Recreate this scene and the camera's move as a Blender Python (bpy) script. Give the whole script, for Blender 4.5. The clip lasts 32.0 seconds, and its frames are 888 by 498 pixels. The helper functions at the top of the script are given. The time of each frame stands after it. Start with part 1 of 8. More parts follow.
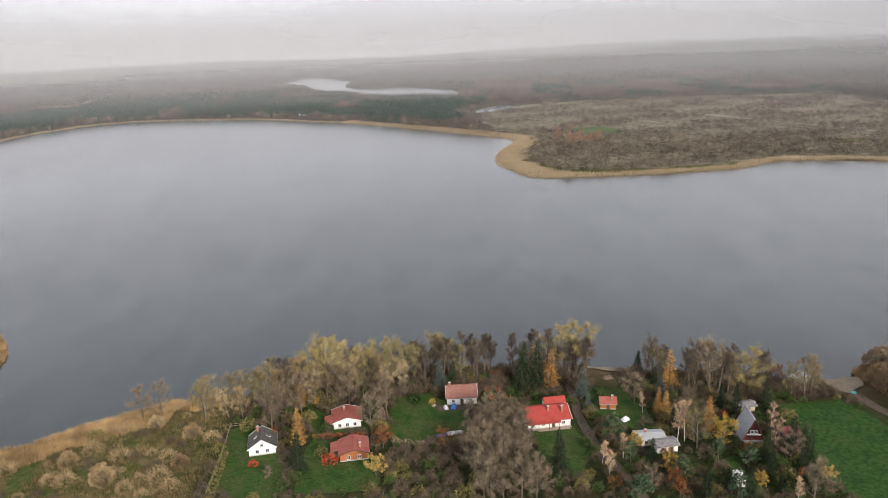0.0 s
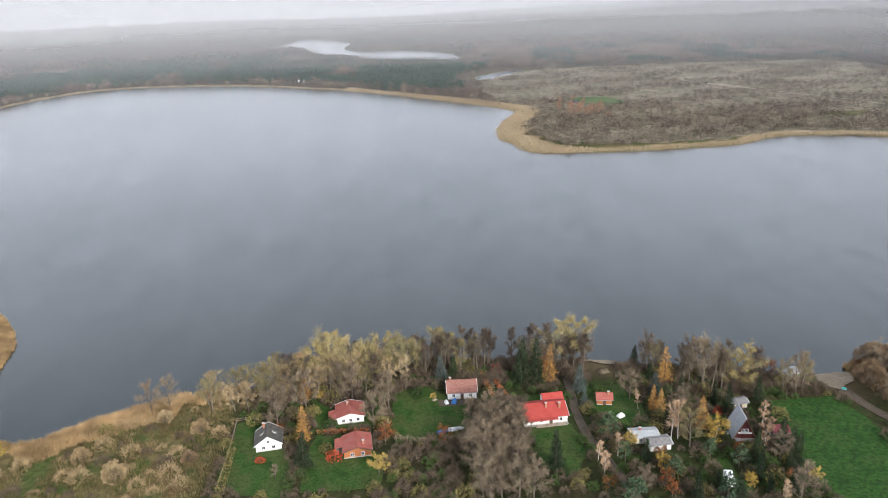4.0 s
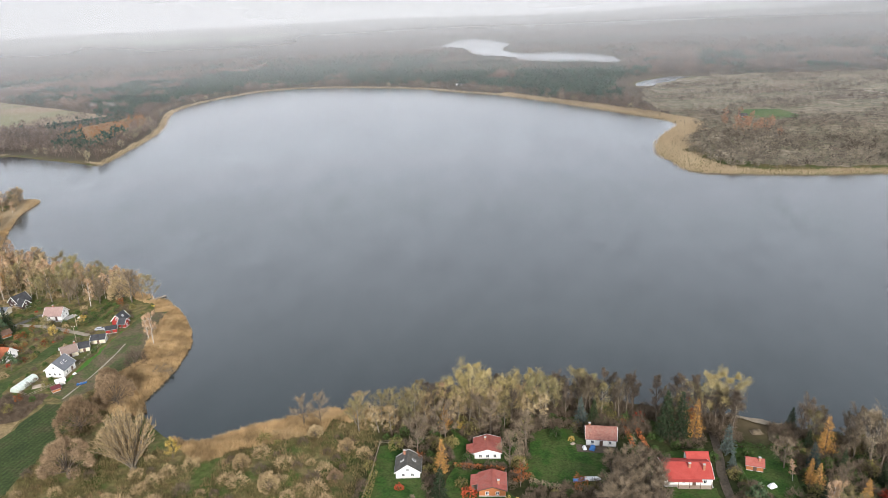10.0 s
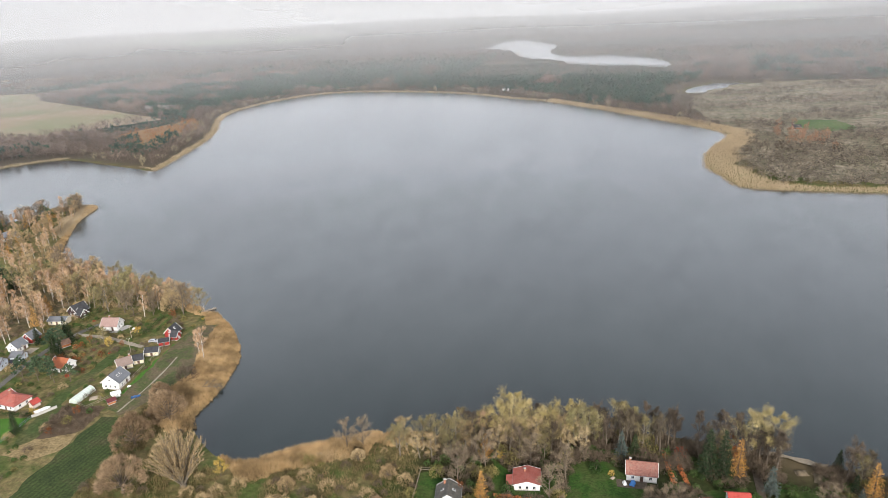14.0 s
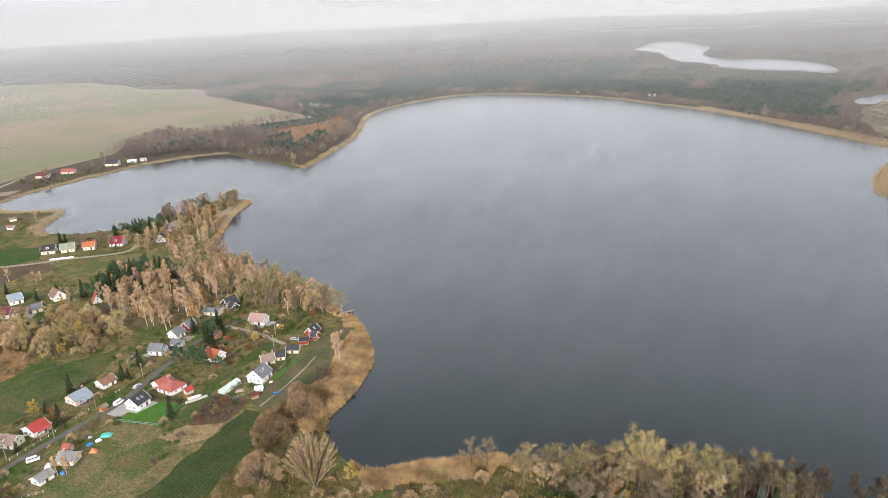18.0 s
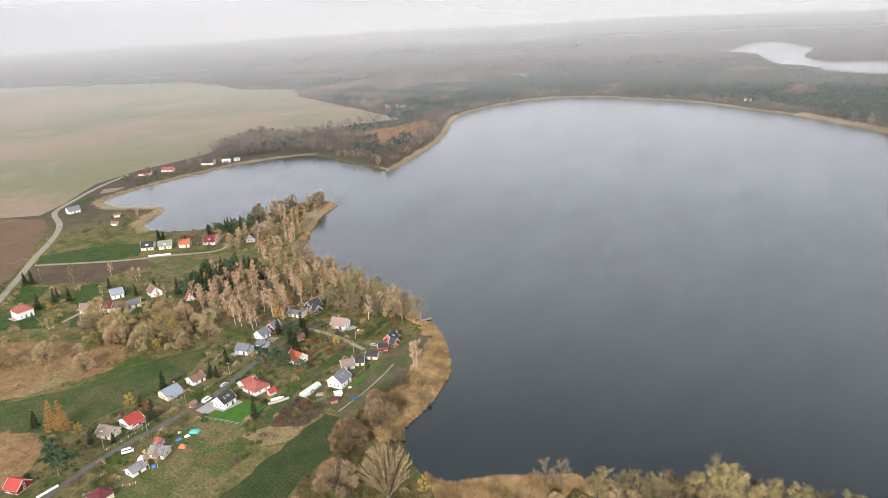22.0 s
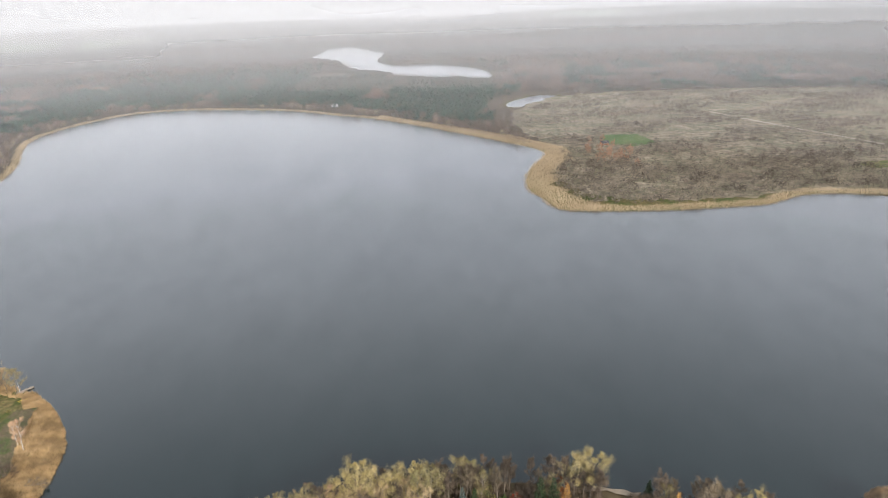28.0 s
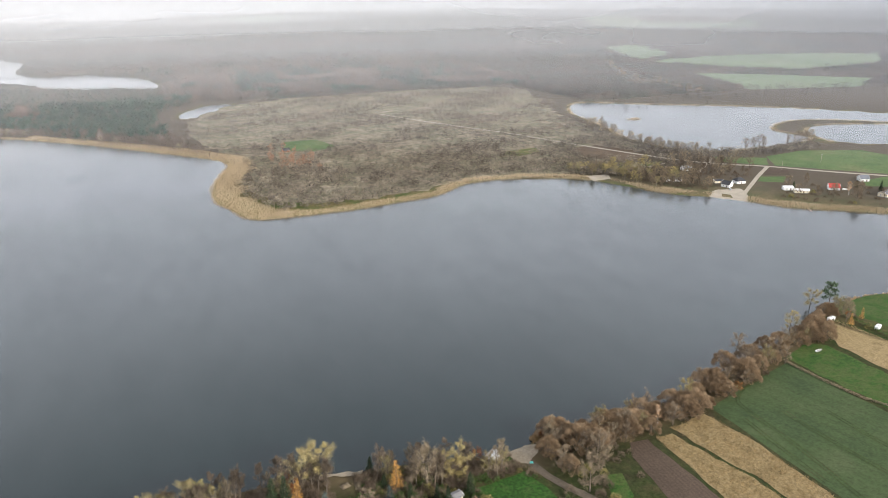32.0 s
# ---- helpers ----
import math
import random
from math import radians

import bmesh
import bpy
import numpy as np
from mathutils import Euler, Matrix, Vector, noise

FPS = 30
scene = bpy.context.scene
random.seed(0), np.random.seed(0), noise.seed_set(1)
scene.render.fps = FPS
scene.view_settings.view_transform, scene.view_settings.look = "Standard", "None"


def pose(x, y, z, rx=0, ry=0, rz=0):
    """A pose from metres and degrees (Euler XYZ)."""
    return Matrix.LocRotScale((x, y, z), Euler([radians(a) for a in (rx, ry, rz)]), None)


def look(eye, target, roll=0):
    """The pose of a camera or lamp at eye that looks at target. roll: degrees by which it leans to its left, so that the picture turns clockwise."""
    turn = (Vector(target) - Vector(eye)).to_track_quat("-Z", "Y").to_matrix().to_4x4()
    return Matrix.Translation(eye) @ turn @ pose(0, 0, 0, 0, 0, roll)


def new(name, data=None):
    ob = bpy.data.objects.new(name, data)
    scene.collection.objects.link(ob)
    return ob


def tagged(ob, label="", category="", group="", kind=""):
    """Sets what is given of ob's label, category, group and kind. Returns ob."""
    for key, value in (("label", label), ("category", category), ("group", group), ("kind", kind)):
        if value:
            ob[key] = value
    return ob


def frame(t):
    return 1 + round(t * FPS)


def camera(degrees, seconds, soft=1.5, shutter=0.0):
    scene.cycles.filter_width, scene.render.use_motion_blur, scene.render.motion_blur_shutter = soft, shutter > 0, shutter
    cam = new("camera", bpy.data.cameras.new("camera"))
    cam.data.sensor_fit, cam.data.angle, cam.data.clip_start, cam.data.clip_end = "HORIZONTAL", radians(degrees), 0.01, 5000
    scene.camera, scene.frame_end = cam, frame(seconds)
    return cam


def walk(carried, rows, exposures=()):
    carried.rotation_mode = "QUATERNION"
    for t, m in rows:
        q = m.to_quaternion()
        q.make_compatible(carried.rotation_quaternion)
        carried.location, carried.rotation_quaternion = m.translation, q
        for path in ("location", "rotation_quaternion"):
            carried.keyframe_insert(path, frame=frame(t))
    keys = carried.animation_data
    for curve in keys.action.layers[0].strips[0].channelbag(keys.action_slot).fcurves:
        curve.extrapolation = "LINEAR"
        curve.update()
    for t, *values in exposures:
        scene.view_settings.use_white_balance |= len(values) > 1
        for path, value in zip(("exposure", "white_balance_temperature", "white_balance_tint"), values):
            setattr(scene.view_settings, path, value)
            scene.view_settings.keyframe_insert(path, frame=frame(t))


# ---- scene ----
# The drone rises on the spot over the south bank and turns west, then back to the north-east.
cam = camera(63.59, 32.0, soft=0.7)
ROWS = [  # seconds, x, y, z, yaw, pitch, roll
    (0.0, 0.05, 0.03, 110.06, -0.672, -16.198, -2.098),
    (0.5, 0.01, -0.02, 111.83, -0.670, -16.235, -2.097),
    (1.0, 0.13, 0.07, 113.37, -0.640, -16.261, -2.122),
    (1.5, 0.11, 0.29, 115.07, -0.636, -16.303, -2.123),
    (2.0, 0.10, 0.31, 116.46, -0.630, -16.535, -2.061),
    (2.5, 0.05, 0.40, 117.76, -0.619, -17.775, -2.026),
    (4.5, 0.22, 0.60, 124.13, -0.537, -19.393, -2.025),
    (5.0, 0.24, 0.80, 125.58, -0.511, -19.415, -2.049),
    (5.5, 0.14, 1.09, 126.88, -0.527, -19.401, -1.995),
    (6.0, 0.04, 1.24, 128.29, -0.530, -19.407, -1.955),
    (6.5, 0.11, 1.38, 129.68, 0.002, -19.408, -2.019),
    (7.0, 0.02, 1.60, 131.04, 1.005, -19.428, -2.006),
    (7.5, 0.17, 1.93, 131.93, 2.957, -19.370, -2.168),
    (8.0, 0.07, 2.43, 132.99, 5.565, -19.361, -2.252),
    (8.5, -0.07, 2.94, 133.70, 8.144, -19.312, -2.342),
    (9.0, -0.02, 3.15, 134.27, 9.815, -19.280, -2.468),
    (9.5, -0.13, 3.52, 135.14, 10.828, -19.274, -2.490),
    (10.0, -0.33, 3.58, 135.93, 11.764, -19.236, -2.516),
    (10.5, -0.42, 3.57, 136.99, 12.475, -19.210, -2.557),
    (11.0, -0.48, 3.53, 138.49, 12.983, -19.215, -2.578),
    (11.5, -0.32, 3.74, 139.87, 13.556, -19.212, -2.605),
    (12.0, -0.30, 3.88, 141.15, 14.063, -19.203, -2.593),
    (12.5, -0.11, 4.23, 142.35, 14.517, -19.198, -2.648),
    (13.0, -0.44, 4.51, 143.69, 14.795, -19.197, -2.596),
    (13.5, -0.50, 4.48, 145.24, 15.052, -19.217, -2.584),
    (15.5, -0.63, 4.82, 150.91, 17.629, -19.205, -2.632),
    (16.0, -1.07, 5.23, 151.69, 18.923, -19.158, -2.671),
    (16.5, -1.80, 5.86, 152.57, 20.385, -19.115, -2.684),
    (17.0, -2.55, 6.55, 153.52, 22.054, -19.084, -2.662),
    (17.5, -3.10, 6.97, 154.35, 24.220, -19.018, -2.681),
    (18.0, -3.32, 7.53, 155.07, 26.452, -18.952, -2.756),
    (18.5, -3.46, 8.23, 155.13, 28.493, -18.884, -3.008),
    (19.0, -3.66, 8.89, 155.36, 29.942, -18.805, -3.132),
    (19.5, -3.75, 9.24, 155.93, 30.983, -18.765, -3.148),
    (20.0, -3.69, 9.40, 156.60, 31.754, -18.763, -3.174),
    (20.5, -3.71, 9.26, 157.40, 32.248, -18.755, -3.187),
    (21.0, -3.70, 9.04, 158.46, 32.631, -18.728, -3.178),
    (21.5, -3.82, 9.16, 159.64, 32.958, -18.689, -3.121),
    (22.0, -3.89, 9.45, 160.73, 33.264, -18.703, -3.158),
    (22.5, -4.19, 9.64, 161.91, 33.519, -18.750, -3.065),
    (23.0, -4.52, 9.47, 162.55, 33.703, -18.733, -3.048),
    (23.5, -4.15, 9.99, 163.27, 33.614, -18.741, -3.074),
    (24.0, -3.11, 10.12, 164.25, 30.984, -18.886, -3.062),
    (24.5, -1.75, 9.58, 165.36, 23.009, -19.159, -2.727),
    (25.0, -0.68, 8.39, 166.19, 13.780, -19.487, -2.492),
    (25.5, -0.11, 7.59, 167.02, 10.486, -19.667, -2.484),
    (27.5, 2.04, 7.90, 172.16, 6.727, -19.707, -2.017),
    (28.0, 3.03, 5.95, 173.98, 1.947, -19.816, -1.830),
    (28.5, 2.98, 2.29, 175.98, -4.571, -19.903, -1.384),
    (29.0, 1.68, -1.55, 177.96, -10.419, -19.928, -1.097),
    (29.5, 0.24, -4.35, 179.37, -14.142, -19.967, -0.875),
    (30.0, -0.64, -5.24, 179.99, -15.597, -19.990, -0.808),
    (30.5, -0.89, -5.61, 180.28, -16.452, -20.005, -0.742),
    (31.0, -1.31, -5.95, 180.34, -17.161, -20.005, -0.754),
    (31.5, -1.24, -7.40, 180.63, -18.504, -20.019, -0.713),
    (32.0, -1.09, -9.85, 180.89, -23.668, -19.982, -0.538),
]
EXPOSURES = [(0.0, 0.57, 6450, 13), (2.5, 0.6, 6400, 13), (4.5, 0.93, 5900, 10), (8.0, 0.93, 6000, 10), (12.0, 0.93, 6200, 10), (24.0, 0.96, 6300, 11), (28.0, 1.04, 6250, 11), (32.0, 1.14, 6250, 10)]
walk(cam, [(t, pose(x, y, z, 90 + p, 0, yaw) @ pose(0, 0, 0, 0, 0, roll)) for t, x, y, z, yaw, p, roll in ROWS], EXPOSURES)

# ---------------------------------------------------------------- daylight: a closed November cloud cover
world = bpy.data.worlds.new("overcast_sky")
scene.world = world
world.use_nodes = True
wn, wl = world.node_tree.nodes, world.node_tree.links
sky = wn.new("ShaderNodeTexSky")
sky.sky_type, sky.sun_disc = "NISHITA", False
sky.sun_elevation, sky.sun_rotation = radians(25), radians(157)
sky.air_density, sky.dust_density = 1.5, 6.0
coords = wn.new("ShaderNodeTexCoord")
stretch = wn.new("ShaderNodeMapping")
stretch.inputs["Scale"].default_value = (1.2, 1.2, 6.0)
clouds = wn.new("ShaderNodeTexNoise")
clouds.inputs["Scale"].default_value, clouds.inputs["Detail"].default_value = 2.2, 4.0
cover = wn.new("ShaderNodeValToRGB")
cover.color_ramp.elements[0].position, cover.color_ramp.elements[0].color = 0.3, (0.80, 0.825, 0.89, 1)
cover.color_ramp.elements[1].position, cover.color_ramp.elements[1].color = 0.7, (1.02, 1.04, 1.09, 1)
bright = wn.new("ShaderNodeVectorMath")
bright.operation = "SCALE"
# a thin closed cloud cover, brightest in the haze low down and greyer overhead
split = wn.new("ShaderNodeSeparateXYZ")
aloft = wn.new("ShaderNodeMath")
aloft.operation, aloft.use_clamp = "MAXIMUM", False
aloft.inputs[1].default_value = 0.0
dome = wn.new("ShaderNodeValToRGB")
dome.color_ramp.interpolation = "B_SPLINE"
for at, level in ((0.0, 4.4), (0.02, 5.6), (0.06, 8.6), (0.12, 11.4), (0.25, 17.0), (0.36, 14.0), (0.5, 6.4), (0.72, 4.2), (1.0, 4.8)):
    e = dome.color_ramp.elements[0] if at == 0.0 else dome.color_ramp.elements[-1] if at == 1.0 else dome.color_ramp.elements.new(at)
    e.color = (level / 10, level / 10, level / 10, 1)
blend = wn.new("ShaderNodeMix")
blend.data_type = "RGBA"
blend.inputs["Factor"].default_value = 0.93
wl.new(coords.outputs["Generated"], stretch.inputs["Vector"])
wl.new(stretch.outputs["Vector"], clouds.inputs["Vector"])
wl.new(clouds.outputs["Fac"], cover.inputs["Fac"])
wl.new(coords.outputs["Generated"], split.inputs["Vector"])
wl.new(split.outputs["Z"], aloft.inputs[0])
tenfold = wn.new("ShaderNodeMath")
tenfold.operation = "MULTIPLY"
tenfold.inputs[1].default_value = 10.0
wl.new(aloft.outputs[0], dome.inputs["Fac"])
wl.new(dome.outputs["Color"], tenfold.inputs[0])
wl.new(tenfold.outputs[0], bright.inputs["Scale"])
wl.new(cover.outputs["Color"], bright.inputs[0])
wl.new(sky.outputs["Color"], blend.inputs["A"])
wl.new(bright.outputs["Vector"], blend.inputs["B"])
wl.new(blend.outputs["Result"], wn["Background"].inputs["Color"])
wn["Background"].inputs["Strength"].default_value = 0.10

sun = new("sun", bpy.data.lights.new("sun", "SUN"))
sun.data.energy, sun.data.angle, sun.data.color = 2.6, radians(11), (1.0, 0.91, 0.79)
sun.matrix_world = look((130, -300, 150), (0, 0, 0))

# ---------------------------------------------------------------- materials


def shader(name, rough=0.9, spec=0.2):
    m = bpy.data.materials.new(name)
    m.use_nodes = True
    b = m.node_tree.nodes["Principled BSDF"]
    b.inputs["Roughness"].default_value = rough
    b.inputs["Specular IOR Level"].default_value = spec
    return m, m.node_tree.nodes, m.node_tree.links, b


def ramp(nodes, colours, spread=(0.3, 0.7)):
    r = nodes.new("ShaderNodeValToRGB")
    e = r.color_ramp.elements
    lo, hi = spread
    n = len(colours)
    while len(e) < n:
        e.new(0.5)
    for k, c in enumerate(colours):
        e[k].position = lo + (hi - lo) * k / max(1, n - 1)
        e[k].color = (*c, 1)
    return r


def noise_node(nodes, links, vector, scale, detail=3.0, rough=0.6):
    t = nodes.new("ShaderNodeTexNoise")
    t.inputs["Scale"].default_value, t.inputs["Detail"].default_value, t.inputs["Roughness"].default_value = scale, detail, rough
    links.new(vector, t.inputs["Vector"])
    return t


def mixed(nodes, links, a, b, factor, mode="MIX"):
    m = nodes.new("ShaderNodeMix")
    m.data_type, m.blend_type = "RGBA", mode
    for key, v in (("A", a), ("B", b), ("Factor", factor)):
        if isinstance(v, (int, float)):
            m.inputs[key].default_value = v
        elif isinstance(v, tuple):
            m.inputs[key].default_value = (*v, 1)
        else:
            links.new(v, m.inputs[key])
    return m.outputs["Result"]


def surface(name, colours, scale=0.3, fine=3.0, rough=0.9, spec=0.2, bump=0.0, vary=0.0, metal=0.0, wear=0.35, wave=None):
    """Weathered surface: large stains, fine grain, an optional row pattern, and a shift from piece to piece."""
    m, n, l, b = shader(name, rough, spec)
    b.inputs["Metallic"].default_value = metal
    pos = n.new("ShaderNodeNewGeometry").outputs["Position"]
    big = noise_node(n, l, pos, scale, 4.0)
    col = ramp(n, colours)
    l.new(big.outputs["Fac"], col.inputs["Fac"])
    grain = noise_node(n, l, pos, fine, 3.0, 0.7)
    g = ramp(n, [(1 - wear,) * 3, (1 + wear * 0.6,) * 3], (0.3, 0.7))
    l.new(grain.outputs["Fac"], g.inputs["Fac"])
    out = mixed(n, l, col.outputs["Color"], g.outputs["Color"], 1.0, "MULTIPLY")
    height = grain.outputs["Fac"]
    if wave:
        step, angle, depth = wave
        turn = n.new("ShaderNodeMapping")
        turn.inputs["Rotation"].default_value = (0, 0, radians(angle))
        l.new(pos, turn.inputs["Vector"])
        w = n.new("ShaderNodeTexWave")
        w.inputs["Scale"].default_value = 0.314 / step
        w.inputs["Distortion"].default_value, w.inputs["Detail Scale"].default_value = 0.25, 0.2
        l.new(turn.outputs["Vector"], w.inputs["Vector"])
        wr = ramp(n, [(1 - depth,) * 3, (1,) * 3], (0.2, 0.8))
        l.new(w.outputs["Fac"], wr.inputs["Fac"])
        out = mixed(n, l, out, wr.outputs["Color"], 1.0, "MULTIPLY")
    if vary:
        info = n.new("ShaderNodeObjectInfo")
        vr = ramp(n, [(1 - vary,) * 3, (1 + vary,) * 3], (0, 1))
        l.new(info.outputs["Random"], vr.inputs["Fac"])
        out = mixed(n, l, out, vr.outputs["Color"], 1.0, "MULTIPLY")
    l.new(out, b.inputs["Base Color"])
    if bump:
        bp = n.new("ShaderNodeBump")
        bp.inputs["Strength"].default_value, bp.inputs["Distance"].default_value = bump, 0.2
        l.new(height, bp.inputs["Height"])
        l.new(bp.outputs["Normal"], b.inputs["Normal"])
    return m


def foliage(name, colours, stand=None, clump=0.55):
    """Twigs, needles or leaves: tint by piece, by tree, and for woods by patch of ground as well."""
    m, n, l, b = shader(name, 0.9, 0.1)
    geo = n.new("ShaderNodeNewGeometry")
    info = n.new("ShaderNodeObjectInfo")
    add = n.new("ShaderNodeMath")
    add.operation = "MULTIPLY_ADD"
    l.new(geo.outputs["Random Per Island"], add.inputs[0])
    add.inputs[1].default_value = 0.25
    if stand:
        patch = noise_node(n, l, geo.outputs["Position"], stand, 3.0, 0.75)
        far = n.new("ShaderNodeMapRange")
        far.inputs[1].default_value, far.inputs[2].default_value, far.inputs[4].default_value = 0.35, 0.68, 0.75
        l.new(patch.outputs["Fac"], far.inputs[0])
        l.new(far.outputs[0], add.inputs[2])
    else:
        half = n.new("ShaderNodeMath")
        half.operation = "MULTIPLY"
        half.inputs[1].default_value = 0.75
        l.new(info.outputs["Random"], half.inputs[0])
        l.new(half.outputs[0], add.inputs[2])
    col = ramp(n, colours, (0.05, 0.95))
    l.new(add.outputs[0], col.inputs["Fac"])
    if not clump:
        l.new(col.outputs["Color"], b.inputs["Base Color"])
        return m
    tufts = noise_node(n, l, geo.outputs["Position"], clump, 2.0, 0.7)  # old and young growth in tufts
    g = ramp(n, [(0.62,) * 3, (1.3,) * 3], (0.36, 0.64))
    l.new(tufts.outputs["Fac"], g.inputs["Fac"])
    l.new(mixed(n, l, col.outputs["Color"], g.outputs["Color"], 1.0, "MULTIPLY"), b.inputs["Base Color"])
    return m


BARE = foliage("bare_twigs", [(0.145, 0.112, 0.078), (0.195, 0.153, 0.106), (0.245, 0.192, 0.132), (0.215, 0.178, 0.115)])
OLIVE = foliage("olive_twigs", [(0.150, 0.125, 0.062), (0.225, 0.188, 0.090), (0.300, 0.250, 0.125), (0.240, 0.222, 0.102)])
WILLOW = foliage("willow_leaves", [(0.27, 0.215, 0.088), (0.35, 0.285, 0.125), (0.43, 0.355, 0.180)])
YELLOW = foliage("yellow_leaves", [(0.30, 0.205, 0.05), (0.40, 0.28, 0.065), (0.47, 0.35, 0.11)], clump=0.9)
ORANGE = foliage("larch_needles", [(0.36, 0.19, 0.055), (0.46, 0.25, 0.07), (0.54, 0.32, 0.11)], clump=0.8)
RUST = foliage("rust_leaves", [(0.168, 0.063, 0.025), (0.238, 0.091, 0.032), (0.210, 0.112, 0.042)])
BEECH = foliage("beech_hedge_leaves", [(0.34, 0.115, 0.045), (0.44, 0.160, 0.062)])
RED = foliage("red_leaves", [(0.33, 0.05, 0.03), (0.42, 0.09, 0.04)])
SPRUCE = foliage("spruce_needles", [(0.018, 0.032, 0.016), (0.029, 0.047, 0.022), (0.040, 0.061, 0.025)])
PINE = foliage("pine_needles", [(0.045, 0.075, 0.045), (0.065, 0.10, 0.055), (0.09, 0.125, 0.065)])
BLUE = foliage("blue_spruce_needles", [(0.045, 0.065, 0.058), (0.07, 0.095, 0.086), (0.11, 0.138, 0.125)])
BIRCHTWIG = foliage("birch_twigs", [(0.34, 0.225, 0.140), (0.45, 0.305, 0.190), (0.52, 0.375, 0.235)])
TANTWIG = foliage("tan_twigs", [(0.29, 0.210, 0.115), (0.38, 0.285, 0.160), (0.46, 0.360, 0.210)])
SHRUB = foliage("olive_shrub_leaves", [(0.10, 0.09, 0.035), (0.16, 0.14, 0.05), (0.21, 0.175, 0.07), (0.12, 0.13, 0.04)])
MEADOWGREEN = surface("meadow_grass", [(0.034, 0.058, 0.014), (0.052, 0.076, 0.021), (0.095, 0.088, 0.036), (0.042, 0.068, 0.016)], 0.035, 0.8, bump=0.4, wear=0.45)
HEDGE = foliage("hedge_leaves", [(0.030, 0.055, 0.017), (0.051, 0.085, 0.025), (0.072, 0.111, 0.034)])
REED = foliage("dry_reed", [(0.33, 0.225, 0.115), (0.42, 0.295, 0.155), (0.48, 0.350, 0.200)], stand=0.09, clump=0.12)
PALEREED = foliage("bleached_reed", [(0.33, 0.258, 0.168), (0.40, 0.318, 0.212), (0.45, 0.365, 0.252)], stand=0.02, clump=0)
SCRUB = foliage("scrub_twigs", [(0.085, 0.073, 0.058), (0.130, 0.111, 0.088), (0.185, 0.158, 0.124), (0.240, 0.212, 0.155)], stand=0.03, clump=0.12)
FARBARE = foliage("bare_wood_canopy", [(0.070, 0.056, 0.047), (0.115, 0.090, 0.074), (0.170, 0.130, 0.104), (0.235, 0.185, 0.148)], stand=0.012, clump=0.1)
FARPINE = foliage("pine_wood_canopy", [(0.022, 0.046, 0.038), (0.036, 0.068, 0.052), (0.058, 0.092, 0.066)], stand=0.012, clump=0.1)
HILLWOOD = foliage("hill_wood_canopy", [(0.045, 0.046, 0.038), (0.075, 0.064, 0.054), (0.120, 0.096, 0.078)], stand=0.0035, clump=0)
PALEWOOD = surface("far_canopy", [(0.034, 0.046, 0.036), (0.085, 0.070, 0.060), (0.050, 0.054, 0.044), (0.135, 0.108, 0.088)], 0.0022, 0.03, rough=1.0, spec=0.0, bump=0.5, wear=0.3)
FRESHMEADOW = surface("fresh_meadow", [(0.016, 0.050, 0.007), (0.026, 0.072, 0.010), (0.040, 0.070, 0.016)], 0.16, 0.9, bump=0.5, wear=0.55, wave=(2.2, 40, 0.08))
WORNGRASS = surface("worn_grass", [(0.085, 0.068, 0.042), (0.070, 0.088, 0.028), (0.125, 0.096, 0.060), (0.060, 0.072, 0.024)], 0.09, 1.2, bump=0.4, wear=0.45)
ROWS_GREEN = surface("drilled_green_strip", [(0.030, 0.046, 0.014), (0.045, 0.066, 0.018), (0.070, 0.064, 0.028)], 0.08, 1.2, bump=0.5, wear=0.45, wave=(1.7, 3, 0.2))
MIDWOOD = surface("grey_canopy", [(0.040, 0.048, 0.038), (0.090, 0.074, 0.062), (0.055, 0.060, 0.048), (0.130, 0.105, 0.085)], 0.006, 0.06, rough=1.0, spec=0.0, bump=0.5, wear=0.4)
BARK = surface("bark", [(0.10, 0.08, 0.06), (0.17, 0.14, 0.11)], 0.8, 5, wear=0.3)
BIRCHBARK = surface("birch_bark", [(0.50, 0.46, 0.41), (0.66, 0.62, 0.57)], 1.5, 6, wear=0.3)
PALEBARK = surface("grey_bark", [(0.15, 0.13, 0.10), (0.23, 0.20, 0.16)], 1.0, 6, wear=0.3)

GROUND = None  # made with the ground
LAWN = surface("lawn", [(0.020, 0.050, 0.008), (0.031, 0.072, 0.011), (0.056, 0.078, 0.020), (0.026, 0.062, 0.009)], 0.13, 1.6, bump=0.3, wear=0.5)
BRIGHTLAWN = surface("fresh_lawn", [(0.036, 0.110, 0.012), (0.056, 0.140, 0.017), (0.075, 0.125, 0.03)], 0.1, 1.5, bump=0.2, wear=0.3)
FARLAWN = surface("pasture", [(0.060, 0.100, 0.034), (0.080, 0.120, 0.042), (0.115, 0.130, 0.056)], 0.03, 0.4, wear=0.25)
ALDERTWIG = foliage("alder_twigs", [(0.060, 0.048, 0.036), (0.096, 0.075, 0.055), (0.144, 0.110, 0.079), (0.132, 0.114, 0.070)])
ROUNDTWIG = foliage("willow_twigs", [(0.195, 0.135, 0.082), (0.265, 0.188, 0.116), (0.325, 0.236, 0.150)])
CROP = surface("winter_crop", [(0.032, 0.052, 0.020), (0.045, 0.068, 0.024), (0.066, 0.082, 0.036)], 0.03, 0.8, wear=0.3, wave=(6.0, -17, 0.08))
BIGCROP = surface("wide_field", [(0.270, 0.198, 0.142), (0.255, 0.198, 0.135), (0.180, 0.182, 0.098), (0.280, 0.205, 0.148)], 0.0035, 0.08, wear=0.12)
